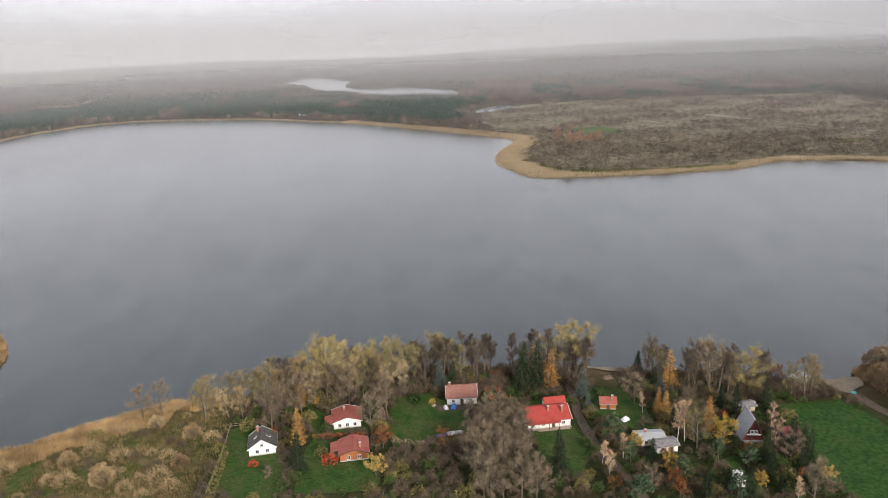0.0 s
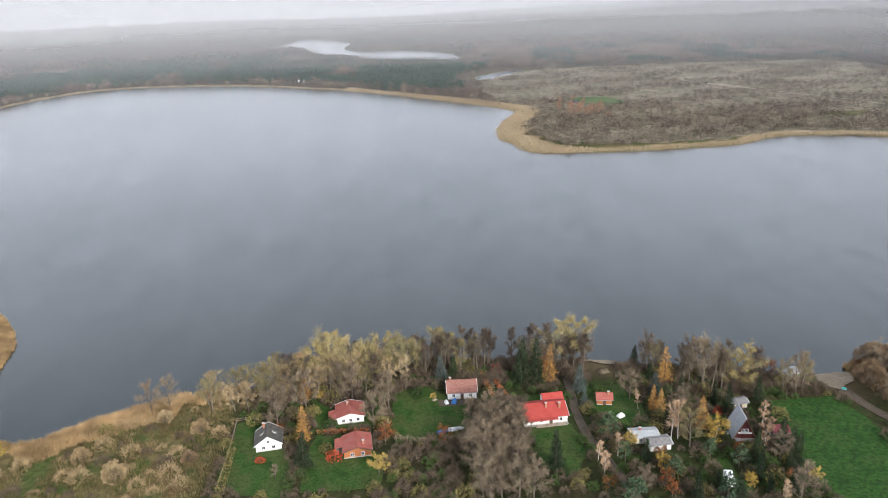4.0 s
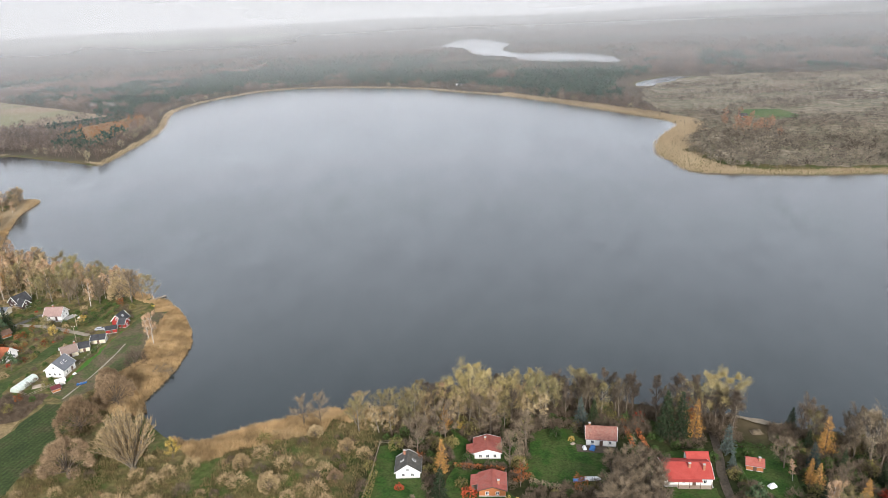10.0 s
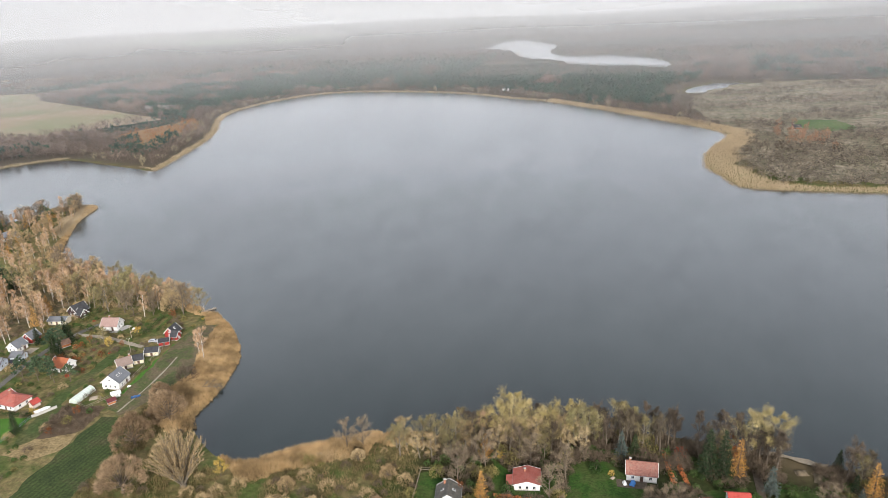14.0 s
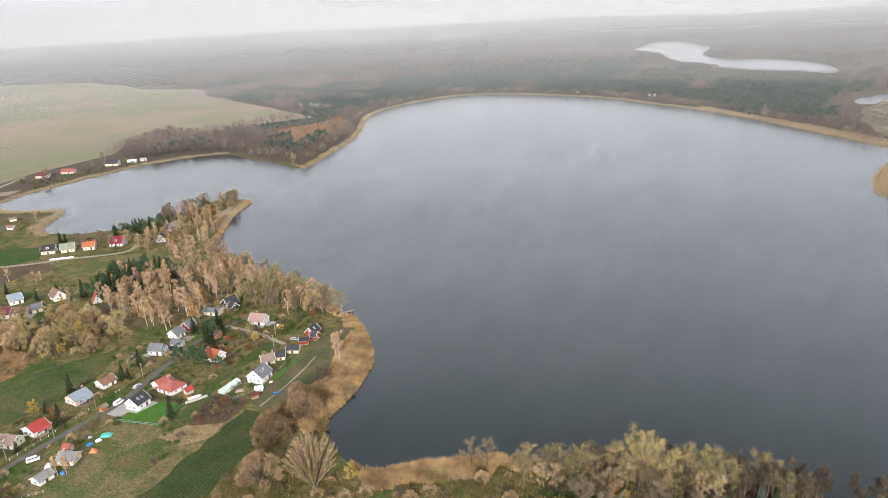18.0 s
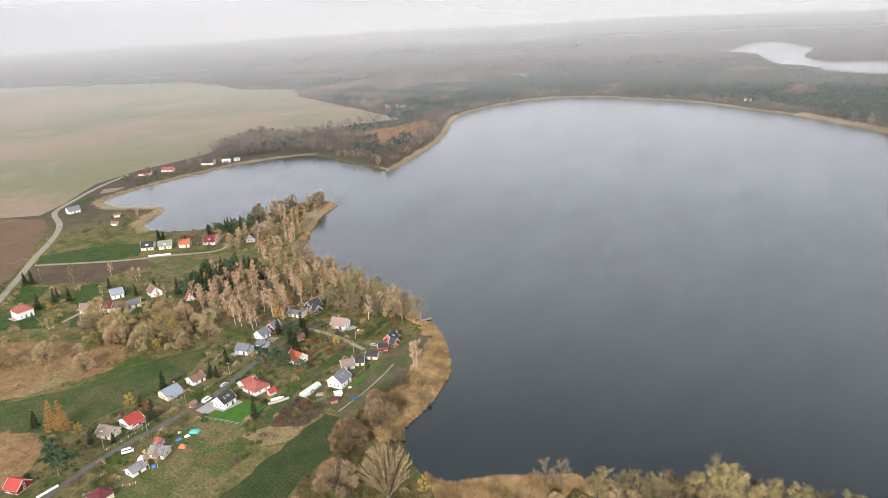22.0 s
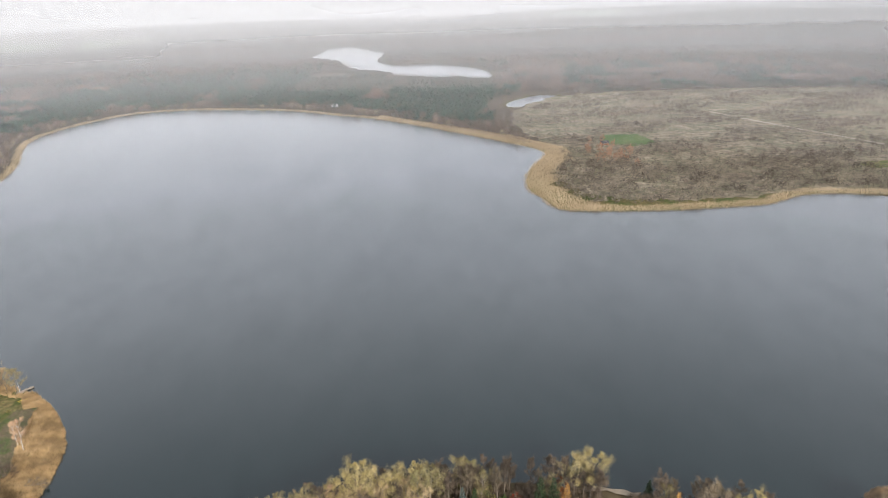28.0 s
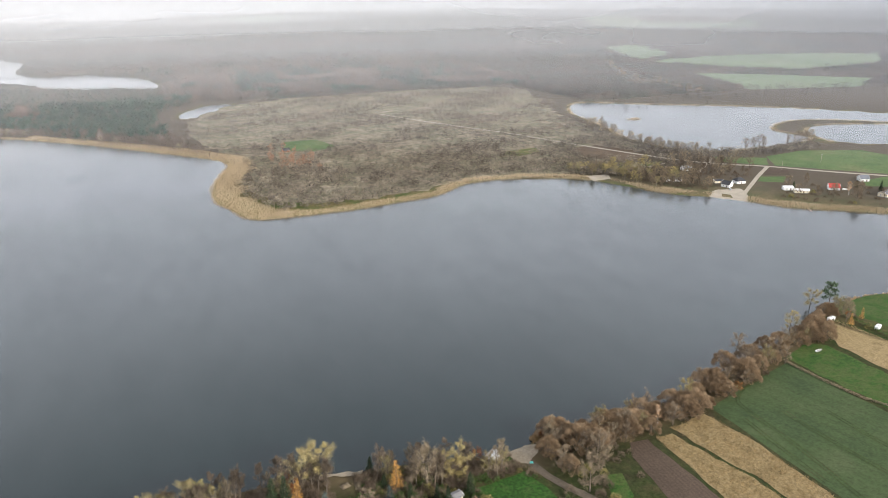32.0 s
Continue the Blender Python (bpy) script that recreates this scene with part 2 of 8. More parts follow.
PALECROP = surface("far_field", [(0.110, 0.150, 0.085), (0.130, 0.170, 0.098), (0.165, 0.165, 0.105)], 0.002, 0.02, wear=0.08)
MEADOW = surface("rough_meadow", [(0.125, 0.098, 0.042), (0.075, 0.098, 0.026), (0.165, 0.132, 0.062), (0.060, 0.088, 0.021)], 0.06, 0.9, bump=0.4, wear=0.5)
HEATHGRASS = surface("heath_grass", [(0.130, 0.108, 0.078), (0.225, 0.188, 0.135), (0.150, 0.140, 0.090), (0.290, 0.240, 0.180)], 0.02, 0.15, bump=0.4, wear=0.5)
TAN = surface("dry_grass", [(0.205, 0.148, 0.070), (0.255, 0.190, 0.095), (0.155, 0.112, 0.052)], 0.12, 1.0, bump=0.6, wear=0.5)
BOG = surface("brown_bog", [(0.176, 0.108, 0.053), (0.246, 0.153, 0.075), (0.211, 0.171, 0.080)], 0.04, 0.6, bump=0.5, wear=0.45)
PLOUGH = surface("ploughed_soil", [(0.059, 0.042, 0.029), (0.084, 0.059, 0.042)], 0.08, 1.0, bump=0.5, wear=0.3, wave=(1.6, 3, 0.10))
BROWNFIELD = surface("bare_field", [(0.144, 0.090, 0.054), (0.180, 0.114, 0.072)], 0.02, 0.4, wear=0.2, wave=(6, 50, 0.15))
DARKFIELD = surface("dark_field", [(0.078, 0.055, 0.036), (0.111, 0.078, 0.049)], 0.05, 0.6, wear=0.3)
ROADMAT = surface("worn_asphalt", [(0.10, 0.094, 0.084), (0.14, 0.13, 0.115)], 0.2, 2.0, wear=0.25)
LITTER = surface("leaf_litter", [(0.135, 0.095, 0.052), (0.190, 0.138, 0.078), (0.100, 0.090, 0.042), (0.230, 0.170, 0.100)], 0.08, 0.9, bump=0.5, wear=0.45)
DIRT = surface("dirt_track", [(0.255, 0.220, 0.170), (0.320, 0.280, 0.220)], 0.2, 1.2, wear=0.3)
MUD = surface("muddy_track", [(0.078, 0.062, 0.046), (0.117, 0.094, 0.068)], 0.2, 1.2, wear=0.35)
SAND = surface("beach_sand", [(0.21, 0.17, 0.12), (0.27, 0.225, 0.165)], 0.15, 1.0, wear=0.25)
PALESAND = surface("pale_sand", [(0.285, 0.250, 0.200), (0.355, 0.315, 0.255)], 0.15, 1.0, wear=0.2)
PAVING = surface("pale_paving", [(0.294, 0.287, 0.273), (0.364, 0.357, 0.343)], 0.4, 2.5, wear=0.2)

WHITEWALL = surface("white_render", [(0.74, 0.73, 0.70), (0.82, 0.81, 0.79)], 0.5, 3, 0.8, wear=0.1)
CREAMWALL = surface("cream_render", [(0.66, 0.58, 0.42), (0.74, 0.66, 0.50)], 0.5, 3, 0.8, wear=0.1)
PINKWALL = surface("pale_pink_render", [(0.66, 0.52, 0.45), (0.74, 0.60, 0.53)], 0.5, 3, 0.8, wear=0.1)
BLUEWALL = surface("pale_blue_render", [(0.55, 0.60, 0.66), (0.63, 0.67, 0.72)], 0.5, 3, 0.8, wear=0.1)
REDWALL = surface("red_timber_wall", [(0.30, 0.035, 0.03), (0.38, 0.055, 0.045)], 0.5, 3, 0.8, wear=0.2, wave=(0.2, 0, 0.25))
BROWNWALL = surface("orange_timber_wall", [(0.33, 0.12, 0.05), (0.42, 0.17, 0.07)], 0.5, 3, 0.8, wear=0.25)
DARKWALL = surface("dark_timber_wall", [(0.05, 0.035, 0.04), (0.08, 0.05, 0.05)], 0.5, 3, 0.8, wear=0.25)
MAROONWALL = surface("maroon_timber_wall", [(0.070, 0.020, 0.020), (0.105, 0.030, 0.028)], 0.5, 3, 0.8, wear=0.25)
PLANK = surface("weathered_planks", [(0.28, 0.23, 0.18), (0.38, 0.32, 0.26)], 0.6, 4, wear=0.3, vary=0.2)
CONCRETE = surface("concrete", [(0.40, 0.39, 0.37), (0.50, 0.49, 0.46)], 0.5, 3, wear=0.2)
BRICK = surface("chimney_brick", [(0.33, 0.14, 0.09), (0.42, 0.20, 0.13)], 1.0, 5, wear=0.25)
ROOFS = {
    "red": surface("red_tile_roof", [(0.259, 0.072, 0.054), (0.324, 0.101, 0.079), (0.288, 0.115, 0.094)], 0.5, 3, 0.7, wear=0.2, vary=0.12),
    "bright": surface("bright_red_roof", [(0.331, 0.050, 0.040), (0.389, 0.072, 0.058)], 0.5, 3, 0.6, wear=0.15, vary=0.1),
    "orange": surface("orange_tile_roof", [(0.360, 0.108, 0.050), (0.418, 0.144, 0.072)], 0.5, 3, 0.7, wear=0.2, vary=0.1),
    "maroon": surface("maroon_roof", [(0.108, 0.029, 0.032), (0.144, 0.043, 0.047)], 0.5, 3, 0.7, wear=0.2, vary=0.1),
    "crimson": surface("crimson_roof", [(0.216, 0.022, 0.043), (0.259, 0.036, 0.065)], 0.5, 3, 0.7, wear=0.2, vary=0.1),
    "grey": surface("grey_slate_roof", [(0.137, 0.144, 0.158), (0.180, 0.187, 0.205)], 0.5, 3, 0.7, wear=0.2, vary=0.12),
    "blue": surface("blue_grey_sheet_roof", [(0.216, 0.259, 0.302), (0.274, 0.317, 0.360)], 0.5, 3, 0.45, wear=0.15, vary=0.08),
    "black": surface("black_tile_roof", [(0.035, 0.036, 0.04), (0.06, 0.06, 0.065)], 0.5, 3, 0.6, wear=0.3, vary=0.15),
    "mossy": surface("mossy_dark_roof", [(0.06, 0.06, 0.055), (0.09, 0.085, 0.075), (0.12, 0.11, 0.09)], 0.7, 3, 0.8, wear=0.35, vary=0.15),
    "brown": surface("brown_tile_roof", [(0.187, 0.108, 0.072), (0.238, 0.144, 0.101)], 0.5, 3, 0.7, wear=0.2, vary=0.12),
    "pink": surface("faded_pink_roof", [(0.259, 0.173, 0.151), (0.310, 0.216, 0.194)], 0.5, 3, 0.7, wear=0.2, vary=0.12),
    "mottled": surface("mottled_red_tile_roof", [(0.20, 0.09, 0.07), (0.30, 0.14, 0.11), (0.25, 0.16, 0.13)], 1.2, 4, 0.8, wear=0.4, vary=0.1),
    "taupe": surface("taupe_tile_roof", [(0.194, 0.144, 0.122), (0.238, 0.180, 0.158)], 0.5, 3, 0.7, wear=0.2, vary=0.12),
    "felt": surface("worn_felt_roof", [(0.173, 0.166, 0.166), (0.259, 0.252, 0.252), (0.216, 0.194, 0.180)], 0.6, 2, 0.8, wear=0.35, vary=0.1),
    "sheet": surface("pale_corrugated_roof", [(0.331, 0.346, 0.360), (0.403, 0.418, 0.432)], 0.6, 2, 0.6, wear=0.2, vary=0.06),
    "green": surface("grey_green_roof", [(0.216, 0.245, 0.194), (0.259, 0.288, 0.238)], 0.5, 3, 0.7, wear=0.2, vary=0.1),
    "white": surface("white_sheet_roof", [(0.70, 0.70, 0.70), (0.80, 0.80, 0.80)], 0.5, 3, 0.5, wear=0.1),
}


def plain(name, colour, rough=0.5, metal=0.0, spec=0.4):
    return surface(name, [tuple(c * 0.92 for c in colour), tuple(min(1, c * 1.06) for c in colour)], 2.0, 8.0, rough, spec, metal=metal, wear=0.08)


GLASS, _n, _l, _b = shader("window_glass", 0.06, 0.6)
_b.inputs["Base Color"].default_value = (0.03, 0.035, 0.045, 1)
WHITEPAINT = plain("white_paint", (0.80, 0.80, 0.79), 0.5)
DARKPAINT = plain("dark_brown_paint", (0.10, 0.06, 0.045), 0.6)
GREYPAINT = plain("grey_paint", (0.30, 0.31, 0.33), 0.5)
SILVER = plain("silver_car_paint", (0.55, 0.56, 0.58), 0.25, 0.5)
BLACKCAR = plain("black_car_paint", (0.02, 0.02, 0.025), 0.2)
BLUEPAINT = plain("blue_tarpaulin", (0.06, 0.20, 0.50), 0.6)
TURQUOISE = plain("turquoise_tarpaulin", (0.10, 0.42, 0.38), 0.6)
REDPAINT = plain("red_paint", (0.50, 0.06, 0.04), 0.5)
ORANGEPAINT = plain("orange_tarpaulin", (0.60, 0.20, 0.08), 0.6)
YELLOWPAINT = plain("yellow_paint", (0.75, 0.55, 0.06), 0.5)
RUBBER = plain("rubber", (0.03, 0.03, 0.03), 0.8)
FILM = plain("greenhouse_film", (0.50, 0.57, 0.52), 0.35)

# ---------------------------------------------------------------- the plan of the shores (metres; x east of the drone, y ahead of it)
SOUTH_SHORE = [(780, 150), (520, 228), (419, 252), (386, 257), (343, 249), (307, 233), (263, 224), (220, 213), (195, 209), (164, 210), (150, 216),
               (137, 213), (131, 206), (122, 208), (104, 213), (88, 217), (62, 222), (49, 225), (20, 229), (-4, 229), (-15, 227), (-35, 223), (-49, 218),
               (-74, 213), (-88, 210), (-98, 204), (-110, 197), (-120, 188), (-128, 185), (-139, 189), (-151, 198)]
REED_POINT = [(-160, 208), (-160, 222), (-163, 241), (-168, 257), (-182, 277), (-199, 293), (-209, 299), (-241, 313), (-270, 323), (-309, 337),
              (-338, 351), (-357, 362), (-369, 378), (-393, 414), (-405, 435), (-414, 461), (-423, 474), (-449, 463), (-456, 428), (-463, 385)]
WEST_BAY = [(-476, 366), (-497, 352), (-526, 350), (-541, 369), (-555, 391), (-571, 401), (-598, 385), (-640, 388), (-654, 416), (-658, 452), (-656, 493),
            (-653, 529), (-645, 572), (-620, 621), (-591, 638), (-543, 624), (-476, 603), (-454, 597)]
NORTH_SHORE = [(-466, 651), (-490, 742), (-518, 814), (-577, 931), (-585, 1035), (-552, 1144), (-508, 1184), (-430, 1195), (-303, 1168), (-239, 1137),
               (-187, 1097), (-132, 1065), (-44, 979), (28, 895), (83, 829), (94, 794), (83, 762), (69, 717), (62, 678), (62, 642), (71, 615), (80, 582)]
EAST_SHORE = [(107, 574), (171, 571), (209, 576), (232, 578), (258, 584), (285, 605), (313, 611), (342, 607), (385, 589), (411, 569), (428, 536), (454, 486),
              (478, 468), (495, 445), (513, 412), (540, 392), (570, 366), (660, 310), (860, 210)]
FAR_LAKE = [(-442, 2125), (-447, 2483), (-412, 2623), (-307, 2430), (-233, 2248), (-232, 2007), (-167, 1878), (-81, 1897), (20, 1782), (62, 1644),
            (55, 1536), (-19, 1586), (-94, 1604), (-176, 1682), (-253, 1764), (-327, 1971)]
POND = [(76, 1132), (74, 1180), (110, 1240), (138, 1258), (166, 1240), (167, 1192), (131, 1162)]
EAST_LAKE = [(669, 991), (705, 994), (783, 932), (891, 857), (969, 785), (1060, 660), (1010, 625), (925, 699), (865, 724), (809, 707), (779, 675),
             (785, 628), (731, 607), (646, 611), (599, 634), (579, 680), (581, 739), (604, 820), (622, 919)]
EAST_BASIN = [(829, 669), (894, 674), (985, 610), (880, 540), (788, 596)]


def rounded(points, rounds=2, closed=True):
    """A line with its corners cut, so that shores and field edges run in curves."""
    p = np.array(points, float)
    for _ in range(rounds):
        q = np.roll(p, -1, 0) if closed else p[1:]
        a = p if closed else p[:-1]
        cut = np.stack([0.75 * a + 0.25 * q, 0.25 * a + 0.75 * q], 1).reshape(-1, 2)
        p = cut if closed else np.concatenate([p[:1], cut, p[-1:]])
    return p


def flowing(points, k=3):
    """A closed curve through all the points."""
    p = np.array(points, float)
    a, b, c, d = np.roll(p, 1, 0), p, np.roll(p, -1, 0), np.roll(p, -2, 0)
    out = []
    for t in np.arange(k) / k:
        out.append(0.5 * (2 * b + (c - a) * t + (2 * a - 5 * b + 4 * c - d) * t * t + (3 * b - a - 3 * c + d) * t**3))
    return np.stack(out, 1).reshape(-1, 2)


MAIN_LAKE = flowing(SOUTH_SHORE + REED_POINT + WEST_BAY + NORTH_SHORE + EAST_SHORE, 2)
WATERS = [MAIN_LAKE] + [flowing(w) for w in (FAR_LAKE, POND, EAST_LAKE, EAST_BASIN)]


def inside(p, poly):
    """Which of the points lie inside a closed line."""
    p, poly = np.atleast_2d(p), np.asarray(poly, float)
    out = np.zeros(len(p), bool)
    box_ok = ((p >= poly.min(0)) & (p <= poly.max(0))).all(1)
    p = p[box_ok]
    hit = np.zeros(len(p), bool)
    for a, b in zip(poly, np.roll(poly, -1, 0)):
        if len(p) and a[1] != b[1]:
            crosses = (a[1] > p[:, 1]) != (b[1] > p[:, 1])
            hit ^= crosses & (p[:, 0] < (b[0] - a[0]) * (p[:, 1] - a[1]) / (b[1] - a[1]) + a[0])
    out[box_ok] = hit
    return out


def edge_distance(p, poly, closed=True):
    p, poly = np.atleast_2d(p), np.asarray(poly, float)
    best = np.full(len(p), 1e9)
    for a, b in zip(poly, np.roll(poly, -1, 0) if closed else poly[1:]):
        a, b = (a, b) if closed else (a, b)
        d = b - a
        t = np.clip(((p - a) @ d) / max(d @ d, 1e-9), 0, 1)[:, None]
        best = np.minimum(best, np.hypot(*(p - a - t * d).T))
    return best


def from_shore(p, waters=None):
    """Metres from the nearest shore: positive on land, negative in water."""
    p = np.atleast_2d(np.asarray(p, float))
    best = np.full(len(p), 1e9)
    for w in waters or WATERS:
        d = edge_distance(p, w)
        best = np.minimum(best, np.where(inside(p, w), -d, d))
    return best


def free_of(p, areas):
    ok = np.ones(len(p), bool)
    for a in areas:
        ok &= ~inside(p, a)
    return ok


def smooth(x, a, b):
    t = np.clip((np.asarray(x, float) - a) / (b - a), 0, 1)
    return t * t * (3 - 2 * t)


def ripple(x, y, size, seed):
    """Cheap rolling unevenness from a few crossed waves."""
    r = np.random.RandomState(seed)
    out = 0 * x
    for _ in range(5):
        a, k, ph = r.uniform(0, 6.28), r.uniform(0.6, 1.6) / size, r.uniform(0, 6.28)
        out = out + np.sin((x * math.cos(a) + y * math.sin(a)) * k * 6.28 + ph)
    return out / 5


def land_height(p, shore):
    x, y = np.atleast_2d(p).T
    bank = np.clip(shore * 0.12, -1.6, 0.9)
    far = np.hypot(x, y)
    hill = smooth(far, 1500, 3000) * smooth(x / np.maximum(y, 1), -0.12, 0.35) * (34 + 16 * ripple(x, y, 1400, 3))
    hill = hill + smooth(far, 2600, 4600) * (16 + 12 * ripple(x, y, 1500, 5))
    return bank + np.maximum(hill, 0) * smooth(shore, 20, 260)


LEVEL = 0.9  # the flat land above the water


def fast_mesh(name, verts, faces):
    verts, faces = np.asarray(verts, np.float32), np.asarray(faces, np.int32)
    me, k = bpy.data.meshes.new(name), faces.shape[1]
    me.vertices.add(len(verts))
    me.vertices.foreach_set("co", verts.ravel())
    me.loops.add(faces.size)
    me.loops.foreach_set("vertex_index", faces.ravel())
    me.polygons.add(len(faces))
    me.polygons.foreach_set("loop_start", np.arange(0, faces.size, k, dtype=np.int32))
    me.update(calc_edges=True)
    me.validate()
    return me


def spaced(stops):
    """Grid lines from (start, step) stops."""
    out = []
    for (a, s), (b, _) in zip(stops, stops[1:]):
        out += list(np.arange(a, b - 0.01, s))
    return np.array(out + [stops[-1][0]])


gx = spaced([(-5600, 350), (-2800, 140), (-1400, 45), (-720, 9), (-300, 5), (180, 6), (430, 12), (760, 30), (1300, 120), (2800, 350), (5600, 350)])
gy = spaced([(-1800, 300), (-300, 60), (60, 12), (120, 4.5), (320, 6), (420, 9), (660, 11), (1240, 30), (2700, 120), (4200, 280), (5600, 280)])
GX, GY = np.meshgrid(gx, gy)
flat = np.stack([GX.ravel(), GY.ravel()], 1)
shore = from_shore(flat)
gz = land_height(flat, shore)
idx = np.arange(len(flat)).reshape(GX.shape)
quads = np.stack([idx[:-1, :-1], idx[:-1, 1:], idx[1:, 1:], idx[1:, :-1]], -1).reshape(-1, 4)
me = fast_mesh("ground", np.c_[flat, gz], quads)
me.polygons.foreach_set("use_smooth", np.ones(len(quads), bool))
zone = me.attributes.new("damp", "FLOAT", "POINT")
zone.data.foreach_set("value", np.clip(1 - np.abs(shore - 4) / 14, 0, 1).astype(np.float32))
floor = me.attributes.new("wooded", "FLOAT", "POINT")
floor.data.foreach_set("value", (smooth(np.hypot(*flat.T), 600, 760) * smooth(shore, 0, 6)).astype(np.float32))
straw = me.attributes.new("dry", "FLOAT", "POINT")
straw.data.foreach_set("value", np.maximum(smooth(-flat[:, 0], 62, 76), 0.9 * np.maximum(smooth(flat[:, 0], 330, 430), smooth(flat[:, 1], 480, 560))).astype(np.float32))
ground = new("ground", me)
tagged(ground, "autumn grassland with brown weeds and bare earth", "ground", kind="structure")

m, n, l, b = shader("autumn_ground", 0.95, 0.1)
pos = n.new("ShaderNodeNewGeometry").outputs["Position"]
wide, mid, small = noise_node(n, l, pos, 0.006, 4), noise_node(n, l, pos, 0.05, 4, 0.7), noise_node(n, l, pos, 0.6, 4, 0.75)
c1 = ramp(n, [(0.034, 0.028, 0.017), (0.055, 0.042, 0.024), (0.038, 0.046, 0.016), (0.080, 0.060, 0.033)], (0.3, 0.7))
c2 = ramp(n, [(0.036, 0.028, 0.017), (0.026, 0.042, 0.011), (0.070, 0.052, 0.027)], (0.3, 0.7))
l.new(wide.outputs["Fac"], c1.inputs["Fac"])
l.new(mid.outputs["Fac"], c2.inputs["Fac"])
col = mixed(n, l, c1.outputs["Color"], c2.outputs["Color"], 0.6)
g = ramp(n, [(0.5, 0.5, 0.5), (1.3, 1.3, 1.3)], (0.3, 0.7))
l.new(small.outputs["Fac"], g.inputs["Fac"])
col = mixed(n, l, col, g.outputs["Color"], 1.0, "MULTIPLY")
damp = n.new("ShaderNodeAttribute")
damp.attribute_name = "damp"
col = mixed(n, l, col, (0.10, 0.075, 0.042), damp.outputs["Fac"])
dry = n.new("ShaderNodeAttribute")  # rough straw-coloured grass round the western village
dry.attribute_name = "dry"
c3 = ramp(n, [(0.045, 0.084, 0.017), (0.085, 0.098, 0.032), (0.175, 0.138, 0.065), (0.062, 0.098, 0.022)], (0.3, 0.7))
l.new(mid.outputs["Fac"], c3.inputs["Fac"])
straw = mixed(n, l, c3.outputs["Color"], g.outputs["Color"], 1.0, "MULTIPLY")
col = mixed(n, l, col, straw, dry.outputs["Fac"])
litter = n.new("ShaderNodeAttribute")  # leaf litter under the leafless woods
litter.attribute_name = "wooded"
col = mixed(n, l, col, (0.085, 0.070, 0.052), litter.outputs["Fac"])
l.new(col, b.inputs["Base Color"])
bp = n.new("ShaderNodeBump")
bp.inputs["Strength"].default_value, bp.inputs["Distance"].default_value = 0.6, 0.4
l.new(small.outputs["Fac"], bp.inputs["Height"])
l.new(bp.outputs["Normal"], b.inputs["Normal"])
GROUND = m
ground.data.materials.append(GROUND)

# ---------------------------------------------------------------- water: one level for all the lakes, ruffled by a light wind
me = fast_mesh("water", [(-900, 90, 0), (1250, 90, 0), (1250, 2750, 0), (-900, 2750, 0)], [(0, 1, 2, 3)])
water = tagged(new("water", me), "calm grey lake water with faint wind streaks", "lake", kind="structure")
m, n, l, b = shader("lake_water", 0.12, 0.5)
b.inputs["IOR"].default_value = 1.34
pos = n.new("ShaderNodeNewGeometry").outputs["Position"]
deep = noise_node(n, l, pos, 0.006, 3)
body = ramp(n, [(0.004, 0.011, 0.011), (0.007, 0.015, 0.015)], (0.35, 0.65))
l.new(deep.outputs["Fac"], body.inputs["Fac"])
l.new(body.outputs["Color"], b.inputs["Base Color"])
streak = n.new("ShaderNodeMapping")
streak.inputs["Rotation"].default_value = (0, 0, radians(35))
streak.inputs["Scale"].default_value = (1.0, 0.42, 1.0)
l.new(pos, streak.inputs["Vector"])
gust = noise_node(n, l, streak.outputs["Vector"], 0.028, 7, 0.70)
rough = n.new("ShaderNodeMapRange")
rough.inputs[1].default_value, rough.inputs[2].default_value = 0.35, 0.7
rough.inputs[3].default_value, rough.inputs[4].default_value = 0.17, 0.21
l.new(gust.outputs["Fac"], rough.inputs[0])
l.new(rough.outputs[0], b.inputs["Roughness"])
fine = noise_node(n, l, streak.outputs["Vector"], 0.07, 5, 0.75)
sheen = n.new("ShaderNodeMath")
sheen.operation = "MULTIPLY"
l.new(gust.outputs["Fac"], sheen.inputs[0])
l.new(fine.outputs["Fac"], sheen.inputs[1])
coat = n.new("ShaderNodeMapRange")  # ruffled and smooth patches
coat.inputs[1].default_value, coat.inputs[2].default_value = 0.15, 0.36
coat.inputs[3].default_value, coat.inputs[4].default_value = 0.38, 0.21
l.new(sheen.outputs[0], coat.inputs[0])
l.new(coat.outputs[0], b.inputs["Coat Weight"])
b.inputs["Coat Roughness"].default_value, b.inputs["Coat IOR"].default_value = 0.16, 1.33
waves = noise_node(n, l, streak.outputs["Vector"], 0.9, 3, 0.6)
bp = n.new("ShaderNodeBump")
bp.inputs["Distance"].default_value = 0.12
amp = n.new("ShaderNodeMapRange")
amp.inputs[1].default_value, amp.inputs[2].default_value = 0.3, 0.7
amp.inputs[3].default_value, amp.inputs[4].default_value = 0.002, 0.025
l.new(gust.outputs["Fac"], amp.inputs[0])
l.new(amp.outputs[0], bp.inputs["Strength"])
l.new(waves.outputs["Fac"], bp.inputs["Height"])
l.new(bp.outputs["Normal"], b.inputs["Normal"])
water.data.materials.append(m)

# ---------------------------------------------------------------- fields, lawns, roads


def wavering(points, step=4.0, amount=0.5, seed=1, closed=True):
    """The same line with more points and an uneven edge."""
    r, out, p = np.random.RandomState(seed), [], np.array(points, float)
    ends = np.roll(p, -1, 0) if closed else p[1:]
    for a, b in zip(p, ends):
        k = max(1, int(np.hypot(*(b - a)) / step))
        for j in range(k):
            out.append(a + (b - a) * j / k + r.uniform(-amount, amount, 2))
    return np.array(out if closed else out + [p[-1]])


COVERED = []  # plots where nothing wild grows


